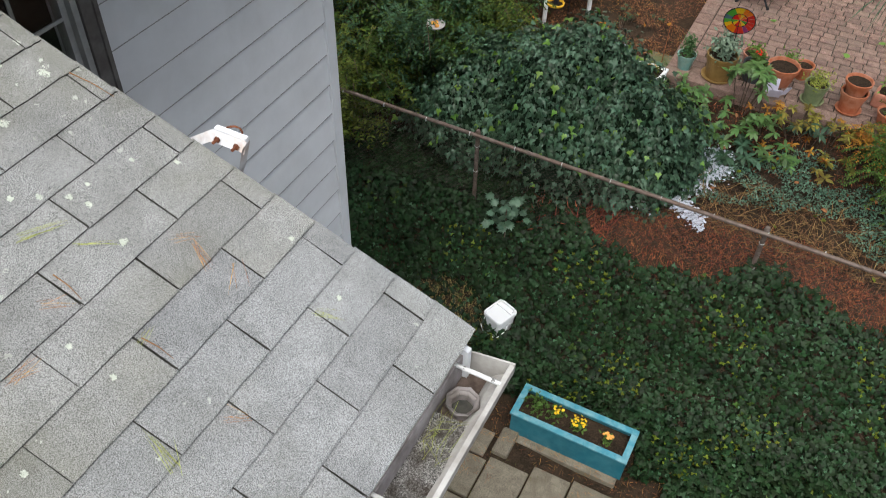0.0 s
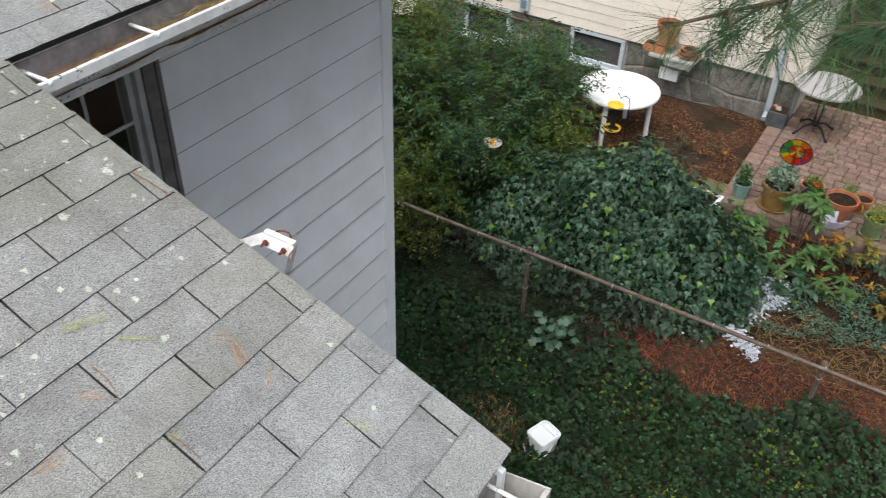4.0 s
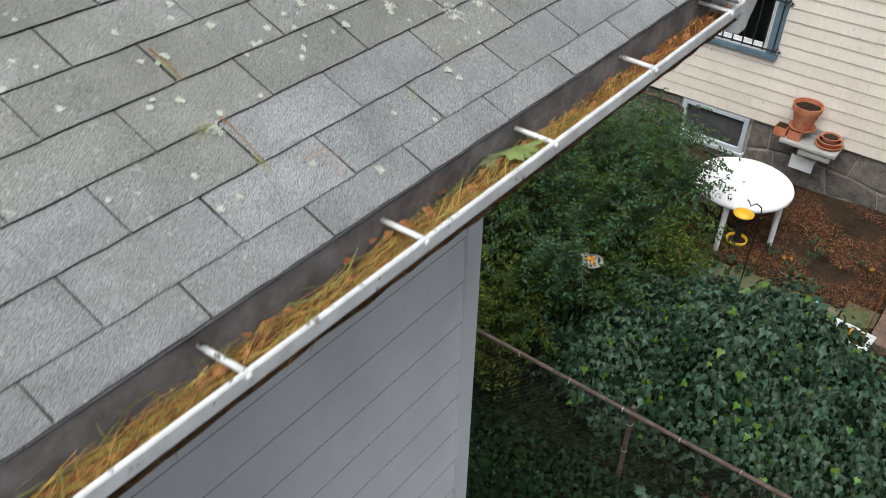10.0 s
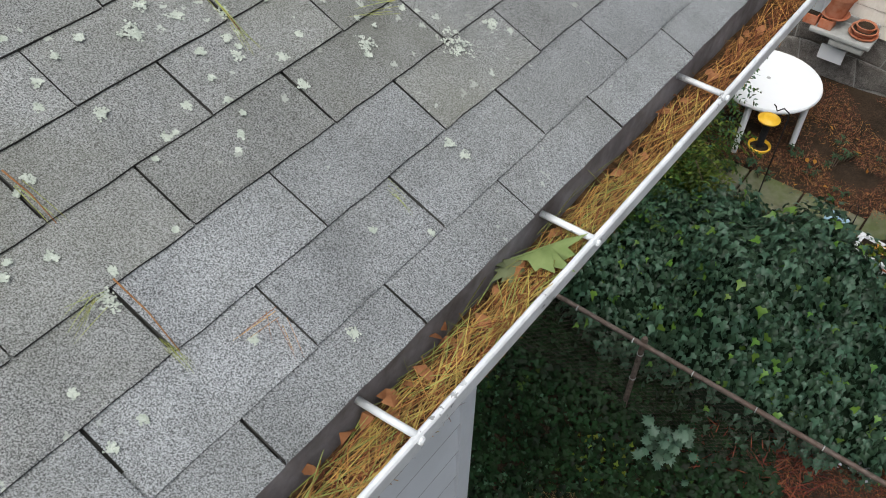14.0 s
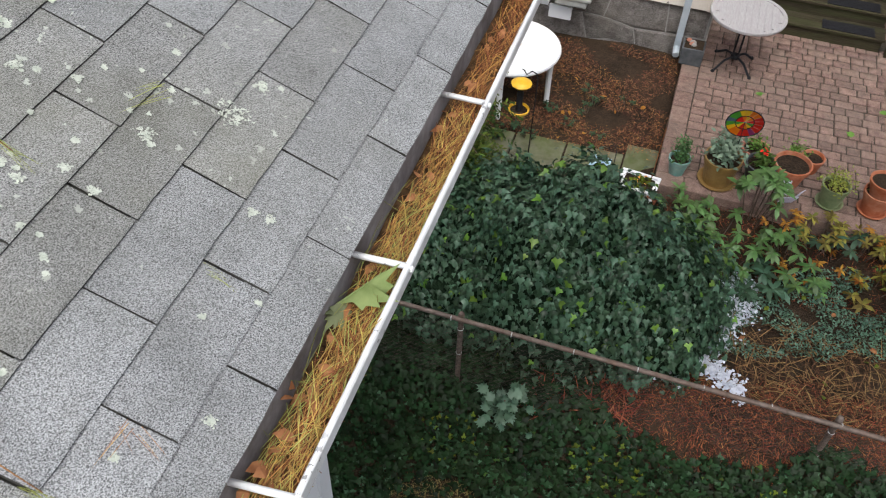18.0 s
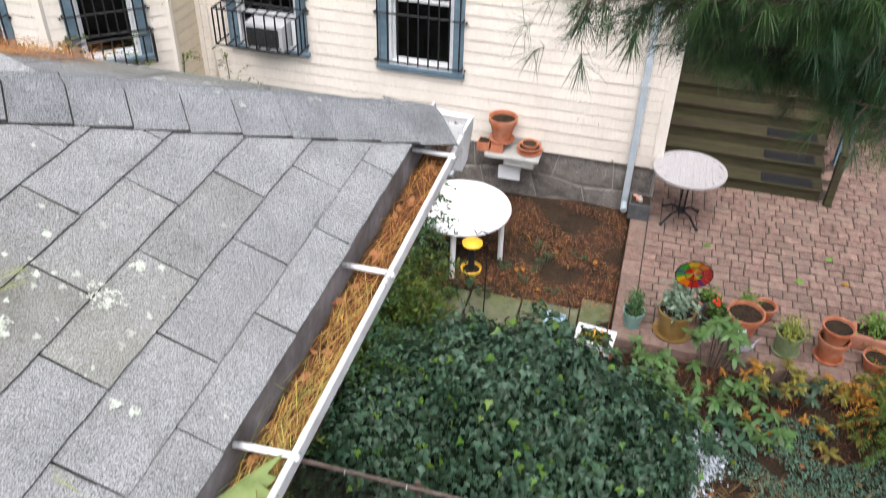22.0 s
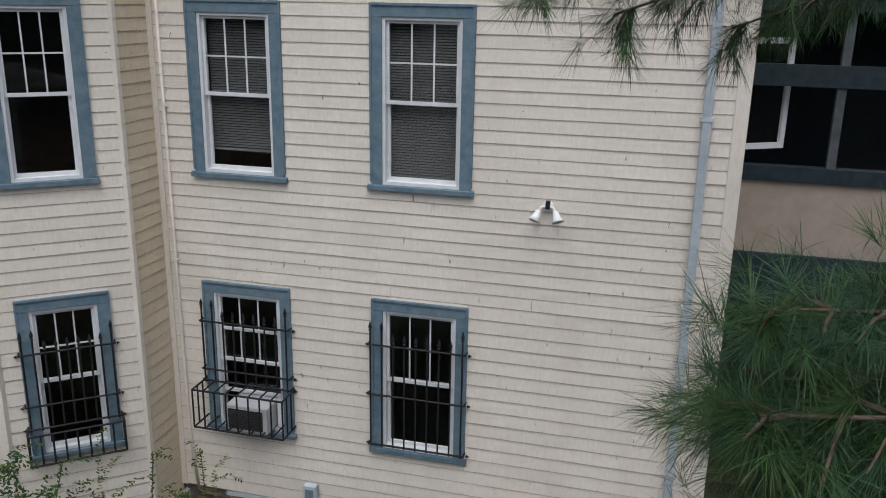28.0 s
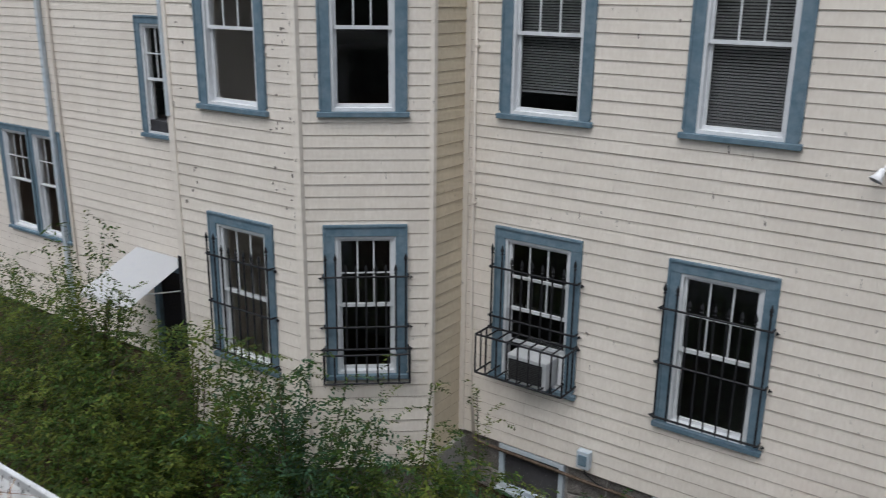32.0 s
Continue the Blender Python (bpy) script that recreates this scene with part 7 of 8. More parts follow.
ivy_cover("ivy_ground_cover", 30000, -6.5, 3.4, 4.4, 7.4, bank, IVY, "dense dark green ivy covering the bank", (0.6, 0.95), (0.02, 0.14), 0.5)
ivy_cover("ivy_ground_cover", 24000, -6.5, 3.4, 4.4, 7.4, bank, IVY, "upper leaves of the dark green ivy on the bank", (0.55, 1.0), (0.10, 0.27), 0.28)
ivy_cover("ivy_ground_cover", 3000, -4.5, 3.4, 4.5, 6.4, bank, SHRUB_BLUE, "smaller paler green leaves mixed in the ivy", (0.3, 0.6), (0.12, 0.25))
ivy_cover("yellow_seedlings", 2400, -3.2, 2.6, 4.5, 6.3, lambda x, y: bank(x, y) & (clumps(x, y, 2.3) > 0.72), YELLOW_LEAF, "yellow-green seedlings among the ivy", (0.3, 0.65), (0.14, 0.26))
ivy_cover("fresh_seedlings", 1100, -4.2, 2.6, 4.5, 6.4, lambda x, y: bank(x, y) & (clumps(x + 3, y, 2.0) > 0.7), SHRUB, "fresh green weeds among the ivy", (0.3, 0.7), (0.12, 0.28))
# dry grass on the worn patch, brown litter, red needle mulch
GRASS_DRY = mat("dry_grass", (0.1885, 0.1450, 0.0508), (0.3770, 0.2900, 0.1087), 20.0, 0.8, island=0.4)


def litter(name, n, x0, x1, y0, y1, keep, material, label, category, size=(0.5, 1.1), lift=0.02, tilt=0.25, wide=3.2):
    x, y = rng.uniform(x0, x1, n), rng.uniform(y0, y1, n)
    k = keep(x, y)
    x, y = x[k], y[k]
    m = len(x)
    a = rng.uniform(0, 6.283, m)
    t = np.stack([np.cos(a), np.sin(a), rng.normal(0, tilt, m)], axis=1)
    t[:, 2] += t[:, 1] * (ground_z(x, y + 0.1) - ground_z(x, y - 0.1)) / 0.2
    t /= np.linalg.norm(t, axis=1, keepdims=True)
    nr = np.tile([0.0, 0, 1], (m, 1))
    nr -= t * (nr * t).sum(1, keepdims=True)
    nr /= np.linalg.norm(nr, axis=1, keepdims=True)
    rot = np.stack([t, np.cross(nr, t), nr], axis=2)
    p = np.stack([x, y, ground_z(x, y) + lift + rng.uniform(0, 0.03, m)], axis=1)
    v = [(a_, b_ * wide, c_) for a_, b_, c_ in NEEDLE_V]
    return tagged(scatter_mesh(name, v, NEEDLE_F, place(p, rot, rng.uniform(*size, m)), material), label, category, kind="stuff")


litter("dry_grass", 4200, -3.5, -2.1, 5.0, 6.0, lambda x, y: ((x + 2.75) / 0.6) ** 2 + ((y - 5.5) / 0.42) ** 2 < 1, GRASS_DRY, "dry yellow grass on a worn patch", "grass", (0.4, 1.1), 0.05, 0.6, 1.5)
litter("needle_mulch", 20000, -2.3, 3.2, 6.2, 7.55, lambda x, y: (y > mulch_edge(x) - 0.06) & (y < 7.35 + 0.2 * np.sin(3 * x) - 0.25 * (x > 0.2)), MULCH, "red-brown pine needle mulch under the fence", "mulch", (0.25, 0.75), 0.02, 0.3, 2.6)
litter("needle_mulch", 2600, -2.3, 3.2, 6.2, 7.45, lambda x, y: y > mulch_edge(x) - 0.03, STRAW, "orange pine needles mixed in the mulch", "mulch", (0.2, 0.55), 0.04)
litter("bed_litter", 13000, -4.3, -1.65, 9.72, 11.6, lambda x, y: clumps(x + 1, y, 2.6) > 0.32, mat("brown_mulch", (0.07, 0.032, 0.018), (0.26, 0.125, 0.065), 30.0, 0.9, island=0.6), "red-brown mulch under the garden table", "mulch", (0.15, 0.5), 0.03, 0.4, 8.0)
litter("bed_litter", 6500, -4.3, -1.65, 9.66, 11.6, lambda x, y: (clumps(x, y, 2.0) > 0.5) | (y < 10.1) & (clumps(x, y, 3.3) > 0.35), STRAW, "pale straw and chips over the mulch", "mulch", (0.15, 0.55), 0.045, 0.35, 4.0)
litter("dead_stalks", 2600, -0.9, 3.0, 7.0, 8.2, lambda x, y: y < 7.9, mat("dead_stalk", (0.0850, 0.0493, 0.0221), (0.2040, 0.1275, 0.0553), 20.0, 0.85, island=0.5), "dead brown stalks beyond the fence", "dead stalks", (0.9, 1.9), 0.05, 0.5)
litter("dead_stalks", 300, -2.3, -1.3, 6.5, 6.9, lambda x, y: y > 0, mat("red_twig", (0.16, 0.045, 0.025), (0.28, 0.09, 0.05), 20.0, 0.85, island=0.3), "upright reddish twigs by the fence", "twigs", (1.2, 2.4), 0.0, 1.6)
litter("bed_litter", 2600, -1.6, 3.0, 8.2, 9.1, lambda x, y: x < 9, MULCH, "brown leaf litter below the patio edge", "mulch", (0.4, 0.9))
# white flakes spilled on the ground
FLAKE = mat("white_flake", (0.4140, 0.4370, 0.5060), (0.5750, 0.5980, 0.6670), 20.0, 0.8, island=0.15)
n = 8000
u, w = rng.random(n), rng.normal(0, 0.075, n)
px_ = -1.12 + 0.5 * u + w * 1.3
py_ = 7.2 + 0.95 * u ** 1.2 + rng.normal(0, 0.13, n)
k = (clumps(px_, py_, 4.5) > 0.45)
px_, py_ = px_[k], py_[k]
tail = 900
px_ = np.concatenate([px_, -1.02 + 0.55 * rng.random(tail)])
py_ = np.concatenate([py_, 7.32 - 0.35 * (px_[-tail:] + 1.02) / 0.55 + rng.normal(0, 0.06, tail)])
p = np.stack([px_, py_, ground_z(px_, py_) + 0.085 + rng.uniform(0, 0.015, len(px_))], axis=1)
tagged(scatter_mesh("white_flakes", [(0, 0, 0), (0.014, -0.008, 0.002), (0.022, 0.006, 0), (0.006, 0.013, 0.003)], [(0, 1, 2, 3)], place(p, spin(rng, len(p), 0.3), rng.uniform(0.7, 1.7, len(p))), FLAKE), "white ice-melt flakes spilled on the soil", "flakes", kind="stuff")
# low pachysandra-like cover
PACHY = mat("grey_green_cover", (0.0320, 0.0800, 0.0520), (0.0800, 0.1520, 0.0960), 4.0, 0.45, island=0.4)
n = 19000
x, y = rng.uniform(-0.75, 3.2, n), rng.uniform(7.35, 8.85, n)
k = (y > 7.6 + 0.2 * np.sin(3 * x) - 0.15 * (x > 0.6)) & (y < 8.62 + 0.1 * np.sin(4 * x)) & (clumps(x, y, 3.0) > 0.25) | (clumps(x, y, 3.0) > 0.8) & (y < 8.7) & (x > 0)
x, y = x[k], y[k]
p = np.stack([x, y, ground_z(x, y) + 0.06 + 0.1 * clumps(x, y, 3) * rng.random(len(x))], axis=1)
tagged(scatter_mesh("low_ground_cover", SMALL_V, SMALL_F, place(p, spin(rng, len(x), 0.45), rng.uniform(0.7, 1.25, len(x))), PACHY), "low grey-green ground cover", "ground cover", kind="stuff")


# ---- the ivy mound ----
def mound_z(x, y):
    z = np.full(np.shape(x), -9.0)
    for cx, cy, rx, ry, top in ((-2.1, 7.5, 1.15, 0.80, 1.38), (-1.45, 7.55, 0.72, 0.72, 0.95), (-1.12, 7.75, 0.5, 0.5, 0.5), (-2.95, 7.85, 0.92, 0.82, 0.88), (-2.4, 8.1, 0.7, 0.42, 0.5), (-3.35, 7.5, 0.8, 0.65, 0.75)):
        q = ((x - cx) / rx) ** 2 + ((y - cy) / ry) ** 2
        g = -0.35
        z = np.maximum(z, np.where(q < 1, g + (top - g) * np.sqrt(np.clip(1 - q, 0, 1)), -9))
    return z + 0.13 * np.sin(5.1 * x + 2 * y) * np.sin(4.3 * y - x) + 0.08 * np.sin(11 * x - 3 * y) * np.sin(9 * y + 2 * x)


bush = thing("ivy_bush", (0, 0, 0), "large mound of dark glossy ivy behind the fence", "bush")
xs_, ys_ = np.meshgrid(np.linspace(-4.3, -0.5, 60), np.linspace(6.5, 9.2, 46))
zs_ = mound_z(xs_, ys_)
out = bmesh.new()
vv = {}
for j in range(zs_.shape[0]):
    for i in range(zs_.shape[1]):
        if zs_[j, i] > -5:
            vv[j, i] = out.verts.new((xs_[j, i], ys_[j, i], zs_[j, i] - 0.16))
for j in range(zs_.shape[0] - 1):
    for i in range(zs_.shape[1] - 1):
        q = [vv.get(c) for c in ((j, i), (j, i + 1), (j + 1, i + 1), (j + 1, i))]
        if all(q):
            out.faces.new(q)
# near-black shell under the leaves paints in the shade inside the mound
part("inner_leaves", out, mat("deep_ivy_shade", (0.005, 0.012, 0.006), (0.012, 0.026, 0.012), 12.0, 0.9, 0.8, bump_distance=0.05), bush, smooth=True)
n = 26000
x, y = rng.uniform(-4.3, -0.5, n), rng.uniform(6.56, 9.2, n)
z = mound_z(x, y)
e = 0.03
gx, gy = (mound_z(x + e, y) - mound_z(x - e, y)) / (2 * e), (mound_z(x, y + e) - mound_z(x, y - e)) / (2 * e)
steep = np.sqrt(1 + np.clip(gx, -4, 4) ** 2 + np.clip(gy, -4, 4) ** 2)
k = (z > -5) & (rng.random(n) < 0.17 * steep)
x, y, z, gx, gy = x[k], y[k], z[k], np.clip(gx[k], -3, 3), np.clip(gy[k], -3, 3)
steep = steep[k]
m = len(x)
copies = 4
x, y, z, gx, gy = (np.repeat(a, copies) for a in (x, y, z, gx, gy))
m = len(x)
depth = rng.uniform(-0.20, 0.06, m) + 0.24 * (clumps(x, y, 5.5) - 0.5)
nrm = np.stack([-gx, -gy, np.ones(m)], axis=1)
nrm /= np.linalg.norm(nrm, axis=1, keepdims=True)
p = np.stack([x + rng.normal(0, 0.06, m), y + rng.normal(0, 0.05, m), z], axis=1) + nrm * depth[:, None]
p[:, 1] = np.maximum(p[:, 1], 6.585)
nrm[:, 2] = np.maximum(nrm[:, 2], 0.55)
tip = np.stack([-gx + rng.normal(0, 0.6, m), -gy + rng.normal(0, 0.6, m) - 0.2, -0.6 * np.abs(gx) - 0.6 * np.abs(gy) + rng.normal(0, 0.5, m)], axis=1)
nn = nrm + rng.normal(0, 0.36, (m, 3))
nn /= np.linalg.norm(nn, axis=1, keepdims=True)
tt = tip - nn * (tip * nn).sum(1, keepdims=True)
tt /= np.linalg.norm(tt, axis=1, keepdims=True) + 1e-9
rot = np.stack([tt, np.cross(nn, tt), nn], axis=2)
BUSH_V = [(a_ * 0.92, b_ * 0.80, c_ * 1.5) for a_, b_, c_ in IVY_V]
tagged(scatter_mesh("leaves", BUSH_V, IVY_F, place(p, rot, rng.uniform(0.5, 1.3, m)), IVY_BUSH, bush), kind="stuff")
k = rng.random(m) < 0.022
tagged(scatter_mesh("young_leaves", IVY_V, IVY_F, place(p[k] + nrm[k] * 0.06, rot[k], rng.uniform(0.6, 1.2, k.sum())), mat("young_ivy_leaf", (0.07, 0.17, 0.02), (0.16, 0.28, 0.04), 4.0, 0.4, through_light=0.3, island=0.3), bush), "bright young leaves", kind="stuff")

# a maple-like sapling in front of the fence
sap = thing("sapling", (-2.40, 6.28, -0.75), "pale green young maple sapling before the fence", "sapling")
part("stem", tube([(0, 0, 0), (0.02, 0, 0.3), (0.0, 0.02, 0.62)], 0.008, 6), BARK, sap)
star = [(x * 0.9, y * 0.9) for x, y in LOBED]
SV = [(0, 0.09, 0.01)] + [(x, y, -1.5 * x * x) for x, y in star]
SF = [(0, 1 + i, 1 + (i + 1) % len(star)) for i in range(len(star))]
n = 42
p = np.stack([rng.normal(0, 0.10, n), rng.normal(0, 0.08, n), rng.uniform(0.35, 0.74, n)], axis=1)
scatter_mesh("leaves", SV, SF, place(p, spin(rng, n, 0.25, (0, -0.3, 1)), rng.uniform(0.45, 0.85, n)), mat("pale_maple_leaf", (0.0400, 0.0920, 0.0560), (0.0920, 0.1600, 0.1000), 6.0, 0.45, through_light=0.2, island=0.3), sap)


# ---- broad-leaved plants below the patio ----
LONG_V = [(0, 0, 0), (0.03, -0.018, 0.008), (0.08, -0.022, 0.008), (0.13, 0, -0.012), (0.08, 0.022, 0.008), (0.03, 0.018, 0.008)]


def whorls(name, loc, n, radius, h, material, label, size=1.0, category="plant", tilt=0.3, per=9):
    """A low plant of leaf rosettes on stems."""
    b = thing(name, loc, label, category)
    mats = []
    for i in range(n):
        a, q = rng.uniform(0, 6.283), radius * math.sqrt(rng.random())
        c = np.array([q * math.cos(a), q * math.sin(a), h * rng.uniform(0.6, 1.0)])
        if i < 9:
            part("stem", tube([(c[0] * 0.3, c[1] * 0.3, -0.05), (c[0] * 0.8, c[1] * 0.8, c[2] * 0.6), tuple(c)], 0.006, 5), BARK, b)
        for j in range(per):
            g = 2 * math.pi * j / per + rng.uniform(-0.3, 0.3)
            t = np.array([math.cos(g), math.sin(g), rng.normal(-0.15, tilt)])
            t /= np.linalg.norm(t)
            nr = np.array([0, 0, 1.0]) + rng.normal(0, 0.2, 3)
            nr -= t * nr.dot(t)
            nr /= np.linalg.norm(nr)
            mm = np.eye(4)
            mm[:3, :3] = np.stack([t, np.cross(nr, t), nr], axis=1) * rng.uniform(0.6, 1.1) * size
            mm[:3, 3] = c
            mats.append(mm)
    scatter_mesh("leaves", LONG_V, LEAF_F, mats, material, b)
    return b


RHODO = mat("rhododendron_leaf", (0.05, 0.12, 0.03), (0.115, 0.21, 0.06), 5.0, 0.4, through_light=0.2, island=0.35)
HOSTA = mat("yellowed_hosta_leaf", (0.12, 0.14, 0.03), (0.30, 0.24, 0.05), 6.0, 0.5, through_light=0.3, island=0.5)
AMBER = mat("amber_leaf", (0.2800, 0.1200, 0.0160), (0.4160, 0.2240, 0.0400), 8.0, 0.6, through_light=0.3, island=0.4)
for x, y, n, rad, h, c, lb, sz in ((-0.62, 8.98, 16, 0.24, 0.62, RHODO, "glossy green rhododendron below the patio edge", 1.15), (-1.15, 8.72, 9, 0.25, 0.30, RHODO, "low green rhododendron below the patio edge", 1.0), (-0.75, 8.45, 9, 0.28, 0.30, RHODO, "rhododendron shoot with dark leaves", 1.1),
                                   (-0.45, 8.30, 8, 0.25, 0.22, IVY_BUSH, "dark low leafy plant in the bed", 1.2), (0.05, 8.93, 10, 0.24, 0.32, HOSTA, "hosta with yellowing leaves by the patio edge", 0.75), (0.42, 8.93, 9, 0.26, 0.30, HOSTA, "yellow and green hosta by the patio edge", 0.75),
                                   (0.25, 8.72, 5, 0.25, 0.15, AMBER, "amber autumn leaves of a dying hosta", 0.6), (-0.35, 8.95, 7, 0.2, 0.30, AMBER, "amber autumn leaves under the rhododendron", 0.6), (0.78, 8.93, 10, 0.25, 0.30, HOSTA, "fading hosta near terracotta pots", 0.95),
                                   (-1.3, 8.9, 8, 0.24, 0.30, RHODO, "green rhododendron shoots against the patio edge", 0.95), (-0.9, 8.72, 9, 0.28, 0.34, RHODO, "glossy rhododendron covering the patio edge", 1.0), (-0.25, 8.75, 9, 0.26, 0.30, RHODO, "rhododendron leaning over the patio edge", 1.0), (-1.1, 8.5, 7, 0.26, 0.2, IVY_BUSH, "dark leafy cover below the patio edge", 1.0),
                                   (0.25, 8.92, 6, 0.24, 0.24, IVY_BUSH, "dark green leaves along the patio edge", 1.0), (0.6, 8.6, 6, 0.26, 0.16, HOSTA, "green and yellow leaves below the patio edge", 0.9), (-0.15, 8.55, 5, 0.2, 0.14, AMBER, "curled amber leaves in the bed", 0.55), (0.6, 8.98, 6, 0.2, 0.28, AMBER, "amber leaves against the patio edge", 0.6),
                                   (0.0, 8.45, 7, 0.3, 0.2, RHODO, "broad green leaves in the bed", 1.1)):
    whorls("bed_plant", (x, y, float(ground_z(x, y))), n, rad, h, c, lb, sz)
for i in range(60):
    x, y = rng.uniform(-1.5, 2.0), rng.uniform(7.0, 9.0)
    if i % 3 == 0:
        x, y = rng.uniform(-4.2, -1.8), rng.uniform(9.5, 11.3)
    me = bpy.data.meshes.new("fallen_leaf")
    me.from_pydata([(a * 1.4, b * 1.7, c + float(rng.normal(0, 0.003))) for a, b, c in LEAF_V], [], LEAF_F)
    me.materials.append((AMBER, YELLOW_LEAF, DRY_LEAF)[i % 3])
    ob = new("fallen_leaf", me)
    ob.matrix_world = pose(x, y, float(ground_z(x, y)) + 0.11, rng.normal(0, 20), rng.normal(0, 20), rng.uniform(0, 360))
    tagged(ob, ("amber", "yellow", "brown")[i % 3] + " fallen leaf lying on the bed", "leaf", "fallen leaves")
for x, y, c in ((0.35, 10.6, FRESH), (0.62, 11.1, FRESH), (-0.75, 11.0, FRESH), (0.8, 10.75, AMBER)):
    lobed_leaf("fallen_leaf", pose(x, y, PZ + 0.012, 3, -4, rng.uniform(0, 360)) @ Matrix.Scale(0.6, 4), c, "fallen green lobed leaf on the pavers")


for x, y, n in ((-2.95, 10.25, 6), (-2.72, 10.05, 5), (-2.5, 10.55, 4), (-2.62, 10.7, 4), (-3.3, 9.75, 7), (-3.05, 9.65, 5), (-2.35, 9.9, 3), (-2.55, 10.35, 5), (-2.1, 10.6, 4), (-3.42, 9.55, 8)):
    whorls("weed", (x, y, float(ground_z(x, y)) + 0.03), n, 0.10, 0.10, SHRUB_BLUE, "small green weed growing in the mulch bed", 0.42, tilt=0.4, per=7)


# ---- shrubs ----
def frames_of(t, nr):
    t = t / np.linalg.norm(t, axis=1, keepdims=True)
    nr = nr - t * (nr * t).sum(1, keepdims=True)
    nr = nr / (np.linalg.norm(nr, axis=1, keepdims=True) + 1e-9)
    return np.stack([t, np.cross(nr, t), nr], axis=2)


def leaves_along(lines, step, spread=0.3):
    """Paired leaves on both sides of each (start, end) line."""
    a, b = np.array([l[0] for l in lines]), np.array([l[1] for l in lines])
    d = b - a
    ln = np.linalg.norm(d, axis=1)
    d = d / (ln[:, None] + 1e-9)
    count = np.maximum(1, (ln / step).astype(int))
    idx = np.repeat(np.arange(len(lines)), count)
    k = np.concatenate([np.arange(c) for c in count]) * step
    p = a[idx] + d[idx] * k[:, None]
    dd = np.repeat(d[idx], 2, axis=0)
    p = np.repeat(p, 2, axis=0)
    side = np.tile([-1.0, 1.0], len(idx))
    o = np.cross(dd, [0, 0, 1.0])
    o = o / (np.linalg.norm(o, axis=1, keepdims=True) + 1e-6) * side[:, None]
    t = o + dd * 0.5 + rng.normal(0, spread, p.shape)
    nr = np.array([0, 0, 1.0]) + rng.normal(0, 0.28, p.shape)
    return p, frames_of(t, nr)


def shrub(loc, height, radius, sprays, leaf_mat, label, leaf=1.0, second=None, droop=0.25, twigs=5, bare=0.3):
    """Arching sprays with side twigs and paired leaves, thick enough to hide most of the stems."""
    b = thing("shrub", loc, label, "shrub", "shrubs behind the fence")
    lines = []
    for i in range(sprays):
        a = rng.uniform(0, 6.283)
        q = radius * math.sqrt(rng.random())
        out = np.array([math.cos(a), math.sin(a), 0.0])
        top = out * q * 1.1 + np.array([0, 0, height * rng.uniform(0.35, 1.0) ** 0.7 * (1 - 0.3 * (q / radius) ** 2)])
        base = out * 0.2 * q
        mid = (base + top) / 2 + np.array([0, 0, 0.10 * height]) - out * 0.05
        end = top + out * rng.uniform(0.12, 0.34) + np.array([0, 0, -droop * rng.random()])
        if i % 9 == 0:
            part("stem", tube([tuple(c) for c in (base, mid, top, end)], 0.008, 4, taper=0.25), BARK, b)
        if bare < 0.9:
            lines += [(mid + (top - mid) * 0.1, top)]
        lines += [(top, end)]
        for j in range(twigs):
            f = rng.uniform(bare, 1.0)
            s = base + (mid - base) * f * 2 if f < 0.5 else mid + (top - mid) * (f * 2 - 1)
            g = rng.uniform(0, 6.283)
            ln = rng.uniform(0.2, 0.48)
            m1 = s + np.array([ln * 0.5 * math.cos(g), ln * 0.5 * math.sin(g), 0.07])
            lines += [(s, m1), (m1, s + np.array([ln * math.cos(g), ln * math.sin(g), 0.05 - droop * rng.random() * 0.6]))]
    p, rot = leaves_along(lines, 0.026 * leaf)
    size = leaf * rng.uniform(0.7, 1.35, len(p))
    pick = rng.random(len(p)) < (0.3 if second is not None else 0.0)
    pick |= (np.sin(p[:, 0] * 6 + p[:, 2] * 4) * np.sin(p[:, 1] * 5 - p[:, 2] * 3) > 0.45) & (second is not None)
    m = place(p, rot, size)
    tagged(scatter_mesh("leaves", SMALL_V, SMALL_F, m[~pick], leaf_mat, b), kind="stuff")
    if pick.any():
        tagged(scatter_mesh("leaves", SMALL_V, SMALL_F, m[pick], second, b), "leaves of another green", kind="stuff")
    return b


